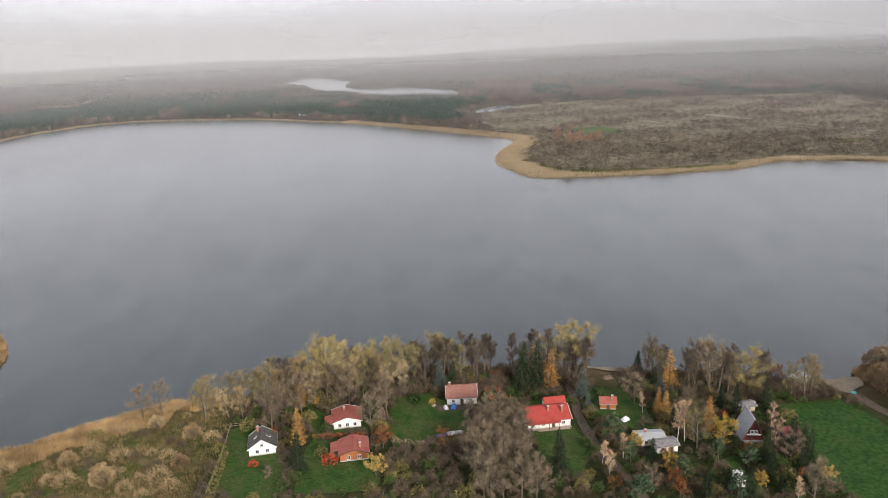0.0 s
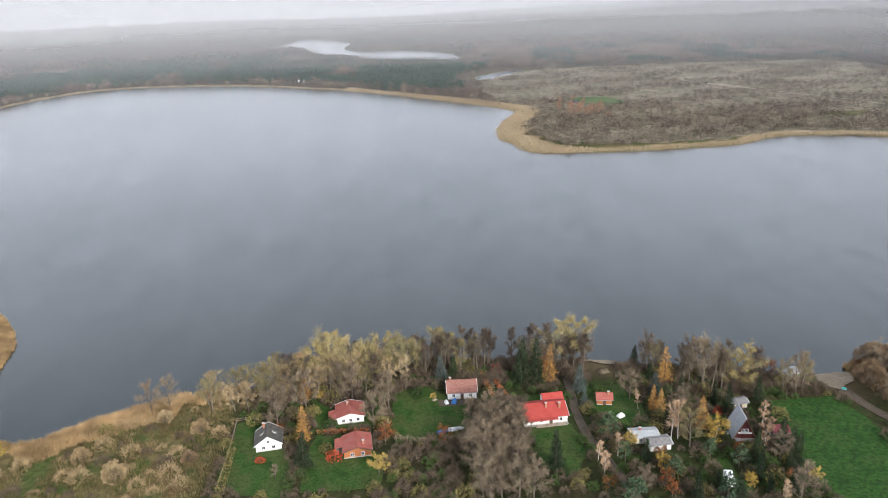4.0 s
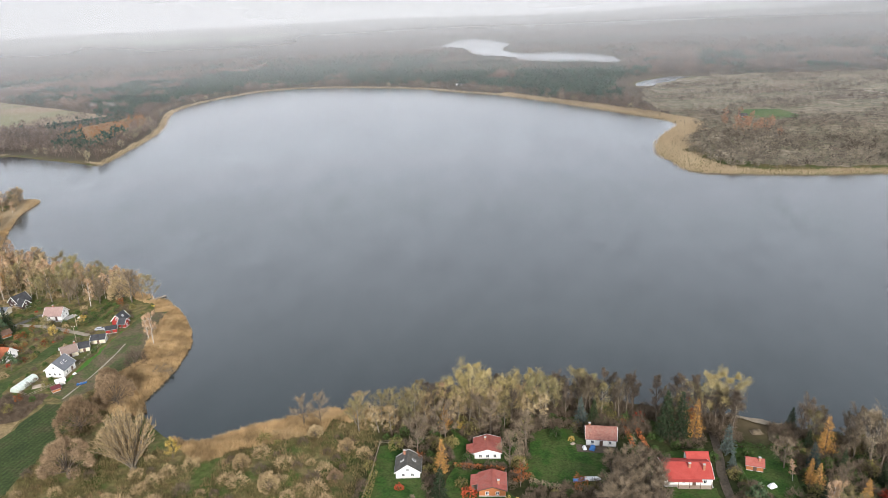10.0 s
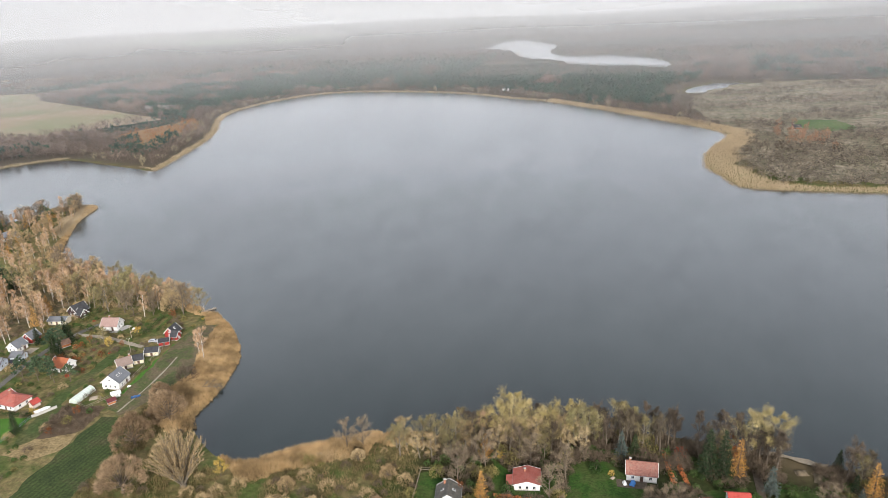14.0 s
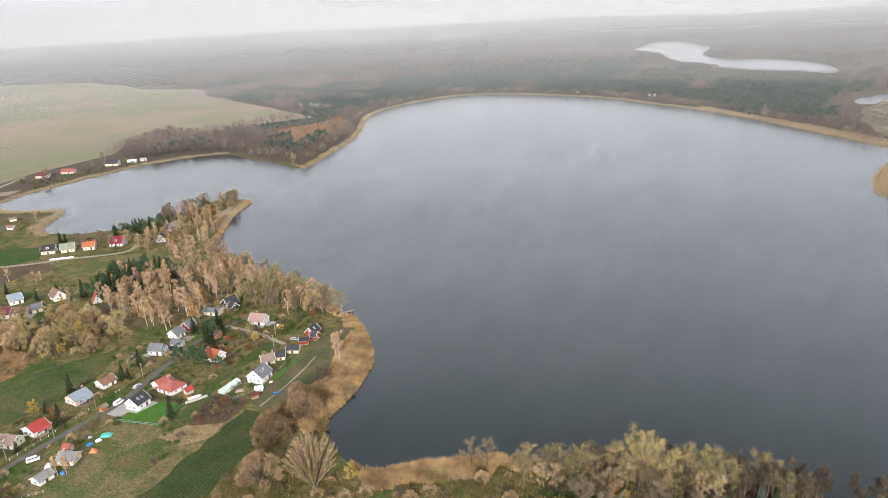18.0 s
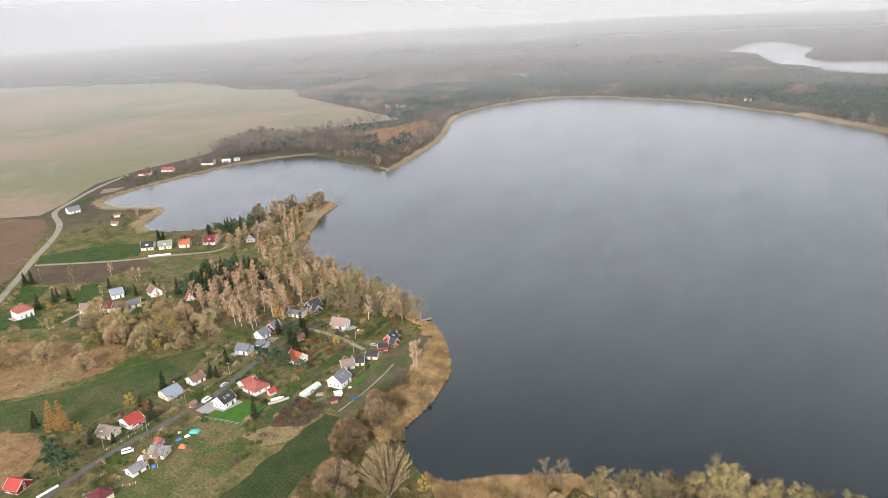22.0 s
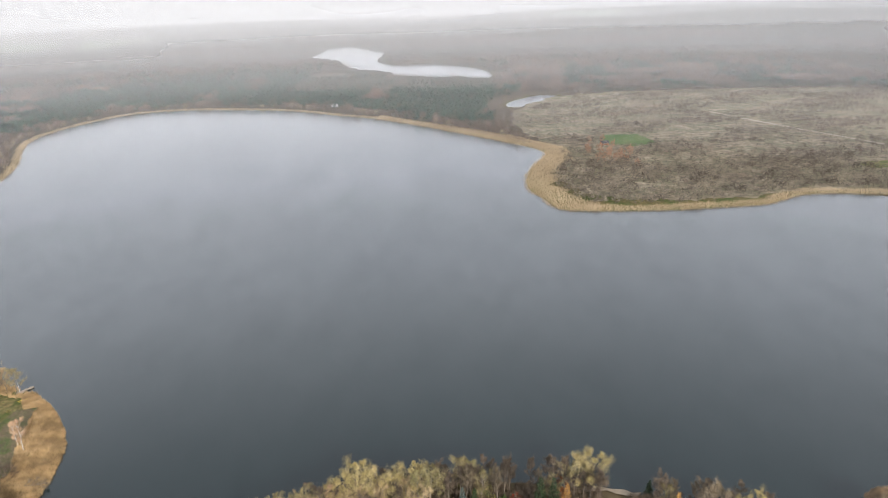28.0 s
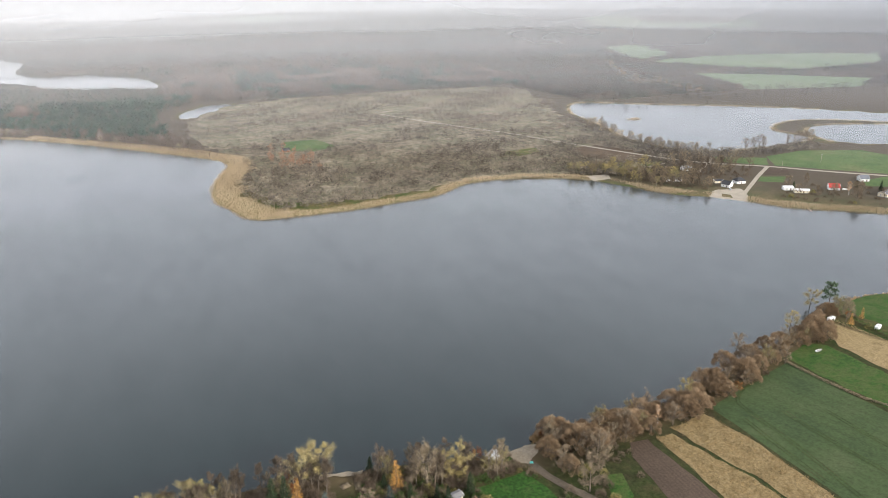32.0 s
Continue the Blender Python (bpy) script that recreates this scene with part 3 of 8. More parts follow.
LAID = []  # every sheet lies a little above the one before it


def plot(name, points, material, label, category="field", lift=0.05, step=4.0, ragged=0.9, keep=True, soft=0):
    line = wavering(rounded(points, soft) if soft else points, step, ragged, len(name) + len(points))
    bm = bmesh.new()
    LAID.append(name)
    z = land_height(line, np.full(len(line), 300.0)) + lift * 0.3 + 0.008 * (len(LAID) % 13)
    if category == "beach":
        z = land_height(line, from_shore(line)) + 0.35
    vs = [bm.verts.new((x, y, h)) for (x, y), h in zip(line, z)]
    bm.faces.new(vs)
    bmesh.ops.triangulate(bm, faces=bm.faces[:])
    bm.normal_update()
    for f in bm.faces:
        if f.normal.z < 0:
            f.normal_flip()
    me = bpy.data.meshes.new(name)
    bm.to_mesh(me)
    bm.free()
    me.materials.append(material)
    if keep:
        COVERED.append(np.array(points, float))
    return tagged(new(name, me), label, category, kind="structure")


def lane(name, points, width, material, label, lift=0.09, category="road"):
    line = rounded(points, 2, False)
    d = np.gradient(line, axis=0)
    d /= np.hypot(*d.T)[:, None]
    side = np.stack([-d[:, 1], d[:, 0]], 1) * width / 2
    r = np.random.RandomState(int(width * 10) + len(points))
    a, b = line + side + r.uniform(-0.12, 0.12, line.shape), line - side + r.uniform(-0.12, 0.12, line.shape)
    k = len(line)
    LAID.append(name)
    z = land_height(line, np.full(k, 300.0)) + 0.13 + 0.006 * (len(LAID) % 7)
    verts = np.concatenate([np.c_[a, z], np.c_[b, z]])
    faces = [(i + k, i + k + 1, i + 1, i) for i in range(k - 1)]
    me = fast_mesh(name, verts, faces)
    me.materials.append(material)
    COVERED.append(np.concatenate([a + side * 0.2, (b - side * 0.2)[::-1]]))
    return tagged(new(name, me), label, category, kind="structure")


# north-west: the wide field and what lies beyond
plot("field", [(-3200, 800), (-2282, 1109), (-1642, 1349), (-1324, 1199), (-1164, 1221), (-1074, 1117), (-654, 903), (-692, 839), (-716, 720), (-760, 640),
               (-735, 600), (-740, 500), (-720, 440), (-672, 372), (-652, 335), (-686, 311), (-1500, -100), (-3200, -300)], BIGCROP,
     "wide bare field with a green sheen of winter crop", step=40, ragged=3)
plot("field", [(-688, 307), (-636, 331), (-600, 313), (-502, 231), (-490, 200), (-700, 60), (-1400, -120)], BROWNFIELD, "bare brown ploughed field beside the road", step=12)
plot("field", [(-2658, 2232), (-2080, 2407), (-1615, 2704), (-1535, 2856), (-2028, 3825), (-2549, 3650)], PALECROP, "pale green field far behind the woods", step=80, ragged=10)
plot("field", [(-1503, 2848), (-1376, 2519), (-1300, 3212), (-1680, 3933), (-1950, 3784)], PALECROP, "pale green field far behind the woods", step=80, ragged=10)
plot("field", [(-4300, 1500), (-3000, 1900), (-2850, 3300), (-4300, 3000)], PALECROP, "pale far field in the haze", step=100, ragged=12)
plot("clearing", [(-1587, 1481), (-1301, 1560), (-1217, 1446), (-1486, 1396)], BOG, "straw-coloured clearing in the woods", step=15, ragged=4)
plot("gravel_pit", [(-1188, 1435), (-1223, 1540), (-1128, 1441), (-1105, 1370)], SAND, "pale sandy pit in a clearing of the woods", step=15, ragged=4)
plot("clearing", [(-796, 1048), (-743, 1047), (-721, 1007), (-764, 1005)], PAVING, "pale bare clearing in the woods", step=8, ragged=2)
plot("young_plantation", [(-636, 766), (-610, 904), (-552, 839), (-545, 770), (-534, 710), (-598, 732)], BOG, "russet bracken between young trees", "clearing", step=10, ragged=3, keep=False)
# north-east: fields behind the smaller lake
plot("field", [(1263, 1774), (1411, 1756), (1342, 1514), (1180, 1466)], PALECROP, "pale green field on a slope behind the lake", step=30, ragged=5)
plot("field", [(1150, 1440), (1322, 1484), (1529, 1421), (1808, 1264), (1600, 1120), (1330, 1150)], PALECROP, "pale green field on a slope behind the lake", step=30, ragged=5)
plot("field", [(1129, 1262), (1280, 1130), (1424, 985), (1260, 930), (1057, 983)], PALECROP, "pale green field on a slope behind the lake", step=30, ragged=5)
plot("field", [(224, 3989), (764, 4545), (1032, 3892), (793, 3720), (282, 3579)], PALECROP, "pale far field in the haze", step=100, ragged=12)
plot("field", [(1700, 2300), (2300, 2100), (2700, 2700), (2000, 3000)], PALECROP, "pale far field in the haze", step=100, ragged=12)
# the heath behind the reed headland
plot("heath", [(112, 605), (98, 700), (124, 800), (80, 900), (66, 1010), (84, 1125), (180, 1265), (459, 1280), (715, 1245), (640, 1040), (606, 950), (560, 740), (566, 660),
               (450, 610), (424, 585), (300, 622), (230, 594)], HEATHGRASS, "rough pale heath grass with scattered bushes", "heath", step=9, ragged=5, keep=False, soft=1)
plot("meadow", [(174, 890), (216, 887), (227, 837), (198, 819), (162, 836)], FARLAWN, "small green meadow among bushes", "meadow", lift=0.1, step=6)
plot("meadow", [(389, 717), (441, 723), (432, 696), (395, 691)], MEADOW, "small grassy glade among bushes", "meadow", lift=0.1, step=6)
lane("heath_track", [(354, 1036), (380, 972), (421, 882), (460, 808), (481, 747), (507, 683), (544, 599), (578, 557), (611, 533), (640, 496), (690, 445), (800, 350)], 5.0, PALESAND,
     "pale sandy track across the heath", 0.14)
# east bank
plot("field", [(475, 700), (513, 703), (534, 660), (528, 612), (486, 621), (462, 652)], DARKFIELD, "dark brown rough field beside the track", step=6, ragged=2)
plot("meadow", [(594, 592), (642, 562), (616, 535), (580, 570)], FARLAWN, "green meadow by a lake", "meadow", step=6)
plot("field", [(646, 567), (710, 572), (770, 543), (780, 470), (720, 440), (693, 455), (651, 500), (621, 530)], FARLAWN, "green field between two lakes", step=8)
plot("field", [(571, 503), (594, 492), (572, 475), (554, 489)], FARLAWN, "bright green grass plot beside houses", step=5)
plot("field", [(649, 449), (690, 448), (660, 415), (630, 432)], FARLAWN, "green grass plot beside houses", step=5)
plot("field", [(600, 524), (619, 511), (600, 494), (578, 505)], PLOUGH, "brown dug plot", step=5)
plot("meadow", [(476, 616), (528, 597), (495, 581), (464, 596)], MEADOW, "pale green meadow by the bank", "meadow", step=6)
plot("beach", [(492, 483), (518, 476), (505, 454), (491, 442), (474, 470)], PALESAND, "pale sandy beach with a slipway", "beach", lift=0.1, step=4)
plot("beach", [(415, 580), (438, 575), (430, 558), (412, 562)], PALESAND, "small pale sandy beach", "beach", lift=0.1, step=4)
lane("farm_lane", [(609, 530), (573, 507), (540, 484), (508, 462)], 4, PALESAND, "pale dirt lane down to the beach", 0.16)
lane("farm_lane", [(536, 594), (512, 586), (488, 585)], 3, DIRT, "pale dirt lane at the bank", 0.16)
lane("farm_lane", [(590, 590), (568, 571), (527, 542)], 3, DIRT, "pale dirt lane between plots", 0.16)
# south-east bank
plot("field", [(222, 199), (287, 215), (291, 163), (330, 90), (260, 60), (222, 110)], CROP, "green field of winter crop with wheel tracks", step=8, ragged=0.4)
plot("meadow", [(290, 219), (314, 226), (322, 220), (322, 184), (370, 110), (340, 100), (294, 166)], LAWN, "fresh green meadow behind a ditch", "meadow", step=6)
plot("meadow", [(366, 253), (394, 256), (430, 249), (470, 160), (420, 130), (372, 215)], LAWN, "green meadow by the bank", "meadow", step=6)
plot("fallow_strip", [(345, 246), (353, 244), (356, 206), (380, 120), (360, 110), (326, 186), (326, 216)], TAN, "straw-coloured fallow strip", "field", step=5, ragged=0.8)
plot("fallow_strip", [(184, 191), (192, 190), (201, 153), (206, 95), (180, 95), (183, 150)], TAN, "matted straw-coloured dry grass", "field", step=4, ragged=0.8)
plot("fallow_strip", [(195, 194), (216, 196), (220, 173), (220, 100), (208, 95), (203, 154), (197, 177)], TAN, "tussocky brownish grass strip", "field", step=4, ragged=0.8)
plot("ploughed_plot", [(172, 192), (180, 191), (181, 150), (178, 95), (163, 100), (163, 158), (167, 184)], PLOUGH, "dark ploughed garden strip", "field", step=5, ragged=0.4)
plot("lawn", [(149, 178), (157, 178), (152, 164), (143, 160)], LAWN, "fresh green grass plot", "lawn", step=3)
for line in ([(260, 208), (248, 205), (238.3, 200), (235.6, 195), (234.8, 184), (234, 165), (232, 150), (226, 110)], [(249.5, 183), (249, 163), (251, 140), (254, 100)], [(267.2, 176), (267, 145), (272, 100)], [(228.7, 186), (226, 160), (224.5, 140)]):
    for side in (-0.9, 0.9):
        lane("wheel_track", [(x + side, y) for x, y in line], 0.45, ROWS_GREEN, "dark wheel track in the winter crop", 0.1, "wheel track")
# south bank gardens
plot("meadow", [(101, 193), (112, 194), (123, 194), (124, 187), (126, 178), (124, 155), (114, 140), (97, 142), (97, 168), (100, 182)], FRESHMEADOW, "bright green meadow sloping to the beach", "meadow", step=4)
plot("beach", [(121, 207), (130, 211), (135, 208), (133, 202), (127, 198), (121, 201)], SAND, "small sandy beach", "beach", lift=0.1, step=3)
plot("beach", [(44, 226.5), (52, 225.5), (64, 222), (63.5, 220), (52, 223), (44, 224)], SAND, "narrow sandy strip at the bank", "beach", lift=0.1, step=3)
lane("garden_track", [(127, 200), (128, 192), (131, 182), (142, 160), (150, 130)], 3.5, MUD, "muddy track to the beach", 0.12)
lane("garden_track", [(41.5, 214), (41.5, 200), (40.5, 190), (42, 175), (47, 160), (52, 130)], 2.6, MUD, "dark muddy lane between gardens", 0.12)
plot("lawn", [(-62, 160), (-64, 192), (-59, 194), (-46, 180), (-42, 168), (-43, 155)], LAWN, "mown lawn round the white house", "lawn", step=3)
plot("lawn", [(-42, 205), (-33, 197), (-21, 197), (-19, 187), (-39, 186)], LAWN, "dark green garden lawn", "lawn", step=3)
plot("lawn", [(-39, 168), (-38, 183), (-29, 184), (-17, 172), (-18, 158), (-38, 157)], LAWN, "dark green garden lawn", "lawn", step=3)
plot("lawn", [(-15, 207), (-5, 210), (1, 203), (8, 199), (8, 184), (-3, 179), (-12, 179), (-17, 187)], LAWN, "large green lawn with fallen leaves", "lawn", step=3)
plot("lawn", [(25, 185), (39, 185), (39, 168), (34, 158), (26, 165)], LAWN, "green lawn before a long red-roofed house", "lawn", step=3)
plot("lawn", [(22, 199), (31, 203), (38, 204), (38, 197), (24, 196)], LAWN, "green lawn behind a red-roofed house", "lawn", step=3)
plot("lawn", [(72, 164), (77, 168), (78, 160), (78, 150), (70, 150)], LAWN, "narrow green lawn", "lawn", step=3)
plot("lawn", [(46, 206), (60, 207), (62, 184), (53, 182), (46, 192)], LAWN, "dark shady lawn round a wooden cabin", "lawn", step=3)
# west village
plot("wood_floor", [(-345, 252), (-322, 246), (-300, 246), (-286, 256), (-285, 292), (-310, 326), (-345, 343), (-365, 330), (-360, 290)], LITTER, "brown leaf litter and dead grass under birches", "wood floor", lift=0.03, step=6, ragged=1.0, keep=False)
lane("village_road", [(-240, 80), (-249, 119), (-251, 138), (-250, 160), (-248, 180), (-251, 199), (-256, 219), (-260, 240), (-259, 262), (-252, 280)], 3.1, ROADMAT, "narrow worn asphalt village road")
lane("side_lane", [(-259, 262), (-240, 262), (-225, 258), (-216, 256)], 2.6, DIRT, "gravel lane to the last houses")
plot("field", [(-190, 132), (-194, 200), (-188, 202), (-174, 184), (-171, 169), (-168, 132)], ROWS_GREEN, "dark green strip with drilled rows", step=4)
plot("meadow", [(-196, 206), (-199, 236), (-203, 262), (-203, 282), (-194, 284), (-186, 253), (-178, 236), (-182, 221), (-184, 208), (-188, 202)], WORNGRASS, "worn muddy grass with tyre marks beside the reeds", "meadow", step=4)
plot("lawn", [(-199, 218), (-201, 240), (-204, 262), (-200, 262), (-195, 240), (-191, 215)], BRIGHTLAWN, "strip of bright green grass", "lawn", lift=0.1, step=4)
lane("tyre_track", [(-190, 205), (-190, 222), (-192, 240), (-194, 250)], 0.7, DIRT, "pale worn tyre track in the grass", 0.13)
plot("fallow_plot", [(-213, 184), (-216, 204), (-197, 208), (-195, 192), (-201, 185), (-210, 181)], DARKFIELD, "overgrown dark plot of brambles", "field", step=3, ragged=0.8, keep=False)
plot("fallow_plot", [(-213, 172), (-212, 181), (-195, 190), (-193, 180), (-200, 171)], TAN, "straw-coloured weeds", "field", lift=0.07, step=3, ragged=0.8, keep=False)
plot("lawn", [(-238, 174), (-239, 191), (-233, 192), (-221, 195), (-219, 178)], BRIGHTLAWN, "fresh bright mown lawn with a wire fence", "lawn", step=3, ragged=0.2)
plot("lawn", [(-213, 176), (-222, 200), (-225, 225), (-226, 254), (-221, 256), (-219, 212), (-208, 184)], MEADOWGREEN, "grassy lane between gardens", "lawn", step=3)
plot("meadow", [(-226, 100), (-234, 130), (-236, 150), (-240, 172), (-219, 176), (-196, 150), (-194, 100)], MEADOW, "rough olive-brown grass meadow behind a garden", "meadow", step=4)
plot("meadow", [(-334, 135), (-314, 166), (-311, 191), (-292, 222), (-279, 202), (-276, 179), (-277, 165), (-280, 151), (-276, 140), (-298, 130), (-309, 118)], MEADOWGREEN,
     "long dark green meadow behind the gardens", "meadow", step=5)
plot("bog", [(-420, 163), (-377, 187), (-337, 203), (-318, 197), (-318, 170), (-338, 133), (-420, 90)], BOG, "brown reedy fen", "fen", step=3, ragged=2.2, soft=2)
plot("bog", [(-312, 110), (-308, 128), (-290, 131), (-278, 128), (-266, 112), (-280, 80), (-320, 80)], BOG, "brown reedy fen", "fen", step=3, ragged=2.2, soft=2)
plot("field", [(-517, 258), (-532, 269), (-503, 314), (-482, 321), (-462, 302), (-468, 285)], LAWN, "green field beside the road", step=6)
plot("field", [(-480, 230), (-512, 252), (-458, 292), (-444, 299), (-429, 291), (-442, 265), (-436, 256)], DARKFIELD, "brown dug field", step=6)
plot("meadow", [(-446, 299), (-407, 333), (-387, 346), (-358, 329), (-381, 304), (-404, 286)], MEADOW, "yellowish rough meadow", "meadow", step=6)
plot("lawn", [(-422, 181), (-436, 188), (-437, 202), (-422, 207), (-395, 197)], LAWN, "green lawn round a white villa", "lawn", step=4)
plot("lawn", [(-386, 202), (-400, 217), (-388, 221), (-375, 234), (-366, 222), (-372, 212)], LAWN, "green lawn before a long house", "lawn", step=4)
plot("lawn", [(-452, 206), (-481, 228), (-460, 234), (-442, 215)], LAWN, "green grass plot", "lawn", step=4)
plot("lawn", [(-418, 223), (-443, 246), (-434, 254), (-417, 242), (-410, 228)], LAWN, "green grass plot", "lawn", step=4)
plot("lawn", [(-368, 231), (-376, 243), (-368, 250), (-352, 243), (-357, 227)], LAWN, "green garden lawn", "lawn", step=4)
lane("gravel_drive", [(-366, 214), (-370, 226), (-376, 237)], 3.5, PAVING, "pale gravel drive to a garage", 0.14)
lane("gravel_drive", [(-396, 205), (-398, 216), (-402, 226)], 2.6, DIRT, "pale gravel drive to a long house", 0.14)
lane("country_road", [(-436, 160), (-456, 196), (-480, 217), (-494, 231), (-534.5, 267), (-558, 291), (-588, 317), (-610, 330), (-638, 341), (-654, 352), (-670, 376), (-704, 425), (-728, 480)], 5.0, DIRT, "pale worn country road along the bay")
lane("field_road", [(-514, 255), (-483, 275), (-456, 294), (-447, 306), (-425, 322), (-413, 333), (-414, 342), (-420, 350)], 3.4, DIRT, "pale dirt road to the lakeside houses")
plot("gravel_yard", [(-690, 424), (-676, 440), (-668, 425), (-674, 410)], SAND, "pale gravel yard at the bay", "yard", step=4)
plot("lawn", [(-672, 400), (-660, 398), (-652, 378), (-664, 372)], LAWN, "green plot at the bay", "lawn", step=4)

# ---------------------------------------------------------------- parts and growing things


def part(name, mesh, material, parent=None, label=""):
    if isinstance(mesh, bmesh.types.BMesh):
        bm, mesh = mesh, bpy.data.meshes.new(name)
        bm.to_mesh(mesh)
        bm.free()
    if material and not mesh.materials:
        mesh.materials.append(material)
    ob = new(name, mesh)
    ob.parent = parent
    if label:
        ob["label"] = label
    return ob


def tube(points, radii, sides=5):
    points = np.array(points, float)
    d = np.gradient(points, axis=0)
    d /= np.linalg.norm(d, axis=1)[:, None] + 1e-9
    u = np.cross(d, (0.31, 0.95, 0.05))
    u /= np.linalg.norm(u, axis=1)[:, None] + 1e-9
    v = np.cross(d, u)
    a = np.arange(sides) * 2 * np.pi / sides
    ring = (points[:, None] + np.array(radii)[:, None, None] * (np.cos(a)[None, :, None] * u[:, None] + np.sin(a)[None, :, None] * v[:, None])).reshape(-1, 3)
    faces = []
    for i in range(len(points) - 1):
        for j in range(sides):
            p, q, k = i * sides + j, i * sides + (j + 1) % sides, sides
            faces += [(p, q, q + k), (p, q + k, p + k)]
    return ring, np.array(faces)


def merged(pieces):
    vs, fs, k = [], [], 0
    for v, f in pieces:
        vs.append(v), fs.append(f + k)
        k += len(v)
    return np.concatenate(vs), np.concatenate(fs)


def slivers(roots, ways, lengths, widths, r):
    """Thin tapering blades: twigs, needles sprays, reed stems, leaf clumps."""
    k = len(roots)
    side = np.cross(ways, r.normal(size=(k, 3)))
    side /= np.linalg.norm(side, axis=1)[:, None] + 1e-9
    a, b = roots + side * widths[:, None] / 2, roots - side * widths[:, None] / 2
    tip = roots + ways * lengths[:, None]
    return np.stack([a, b, tip], 1).reshape(-1, 3), np.arange(3 * k).reshape(-1, 3)


def unit(v):
    return v / (np.linalg.norm(v, axis=-1, keepdims=True) + 1e-9)


def broad_tree(seed, h, spread, limbs=11, first=0.22, rise=0.55, twigs=900, twig=(0.9, 0.13), droop=0.0, stems=1, sub=4, r0=0.02):
    """A broadleaf tree: stem or stems, limbs, branches, and a cloud of twigs or leaves along them."""
    r = np.random.RandomState(seed)
    wood, spots, ways = [], [], []
    for s in range(stems):
        lean = r.uniform(-0.06, 0.06, 2) if stems == 1 else r.uniform(-0.28, 0.28, 2)
        hh = h * (1 if stems == 1 else r.uniform(0.75, 1))
        ts = np.linspace(0, 1, 6)
        off = np.cumsum(r.normal(0, 0.012 * hh, (6, 2)), 0) * ts[:, None]
        axis = np.c_[off + ts[:, None] * lean * hh, ts * hh * 0.92]
        wood.append(tube(axis, hh * r0 * (1 - 0.9 * ts) + 0.015, 6))
        for i in range(limbs // stems):
            t = first + (0.95 - first) * (i + r.uniform(0, 0.8)) / (limbs // stems)
            start = np.array([np.interp(t, ts, axis[:, k]) for k in range(3)])
            a = i * 2.4 + r.uniform(-0.5, 0.5)
            reach = spread * (0.55 + 0.6 * math.sin(math.pi * min(1, 0.18 + 0.8 * t))) * r.uniform(0.75, 1.15) * (0.55 if t > 0.85 else 1)
            up = rise + 0.5 * t + r.uniform(-0.15, 0.15)
            way = unit(np.array([math.cos(a), math.sin(a), up]))
            q = np.linspace(0, 1, 4)[:, None]
            line = start + way * reach * q + np.array([0, 0, 1]) * (0.18 - droop) * reach * q**2 + r.normal(0, 0.05 * reach, (4, 3)) * q
            wood.append(tube(line, hh * r0 * 0.42 * (1 - 0.85 * q[:, 0]) + 0.012, 4))
            for j in range(sub):
                tt = r.uniform(0.3, 1)
                p = np.array([np.interp(tt, q[:, 0], line[:, k]) for k in range(3)])
                w = unit(way + r.normal(0, 0.6, 3) + (0, 0, 0.25 - droop))
                ln = reach * r.uniform(0.25, 0.5)
                e = p + w * ln
                wood.append(tube([p, e], [hh * r0 * 0.16 + 0.012, 0.008], 3))
                m = max(1, int(twigs / (limbs * sub)))
                f = r.uniform(-0.1, 1.1, m)[:, None]
                spots.append(p + w * ln * f + r.normal(0, 0.17 * ln + 0.10, (m, 3)))
                ways.append(unit(w + r.normal(0, 0.75, (m, 3)) + (0, 0, 0.2 - droop)))
    spots, ways = np.concatenate(spots), np.concatenate(ways)
    k = len(spots)
    crown = slivers(spots, ways, twig[0] * r.uniform(0.5, 1.3, k), twig[1] * r.uniform(0.6, 1.4, k), r)
    return merged(wood), crown


def pine_tree(seed, h, spread, clumps=13, per=48):
    """Scots pine: bare lower stem and rounded clumps of needles on crooked limbs."""
    r = np.random.RandomState(seed)
    ts = np.linspace(0, 1, 5)
    axis = np.c_[np.cumsum(r.normal(0, 0.015 * h, (5, 2)), 0) * ts[:, None], ts * h * 0.93]
    wood, spots, ways, sizes = [tube(axis, h * 0.018 * (1 - 0.8 * ts), 6)], [], [], []
    for i in range(clumps):
        t = 0.35 + 0.62 * (i + 0.5) / clumps
        start = np.array([np.interp(t, ts, axis[:, k]) for k in range(3)])
        a, reach = i * 2.4 + r.uniform(-0.4, 0.4), spread * (1.1 - 0.75 * (t - 0.35) / 0.65) * r.uniform(0.6, 1.05)
        end = start + np.array([math.cos(a) * reach, math.sin(a) * reach, 0.28 * reach + r.uniform(0, 0.5)])
        wood.append(tube([start, (start + end) / 2 + (0, 0, -0.1), end], [h * 0.007, h * 0.005, 0.02], 3))
        w = unit(r.normal(size=(per, 3)))
        rad = spread * r.uniform(0.3, 0.42)
        spots.append(end + w * rad * r.uniform(0.2, 1, (per, 1)) * (1, 1, 0.6))
        ways.append(unit(w + (0, 0, 0.4)))
    spots, ways = np.concatenate(spots), np.concatenate(ways)
    k = len(spots)
    return merged(wood), slivers(spots, ways, spread * r.uniform(0.16, 0.3, k), spread * r.uniform(0.12, 0.2, k), r)


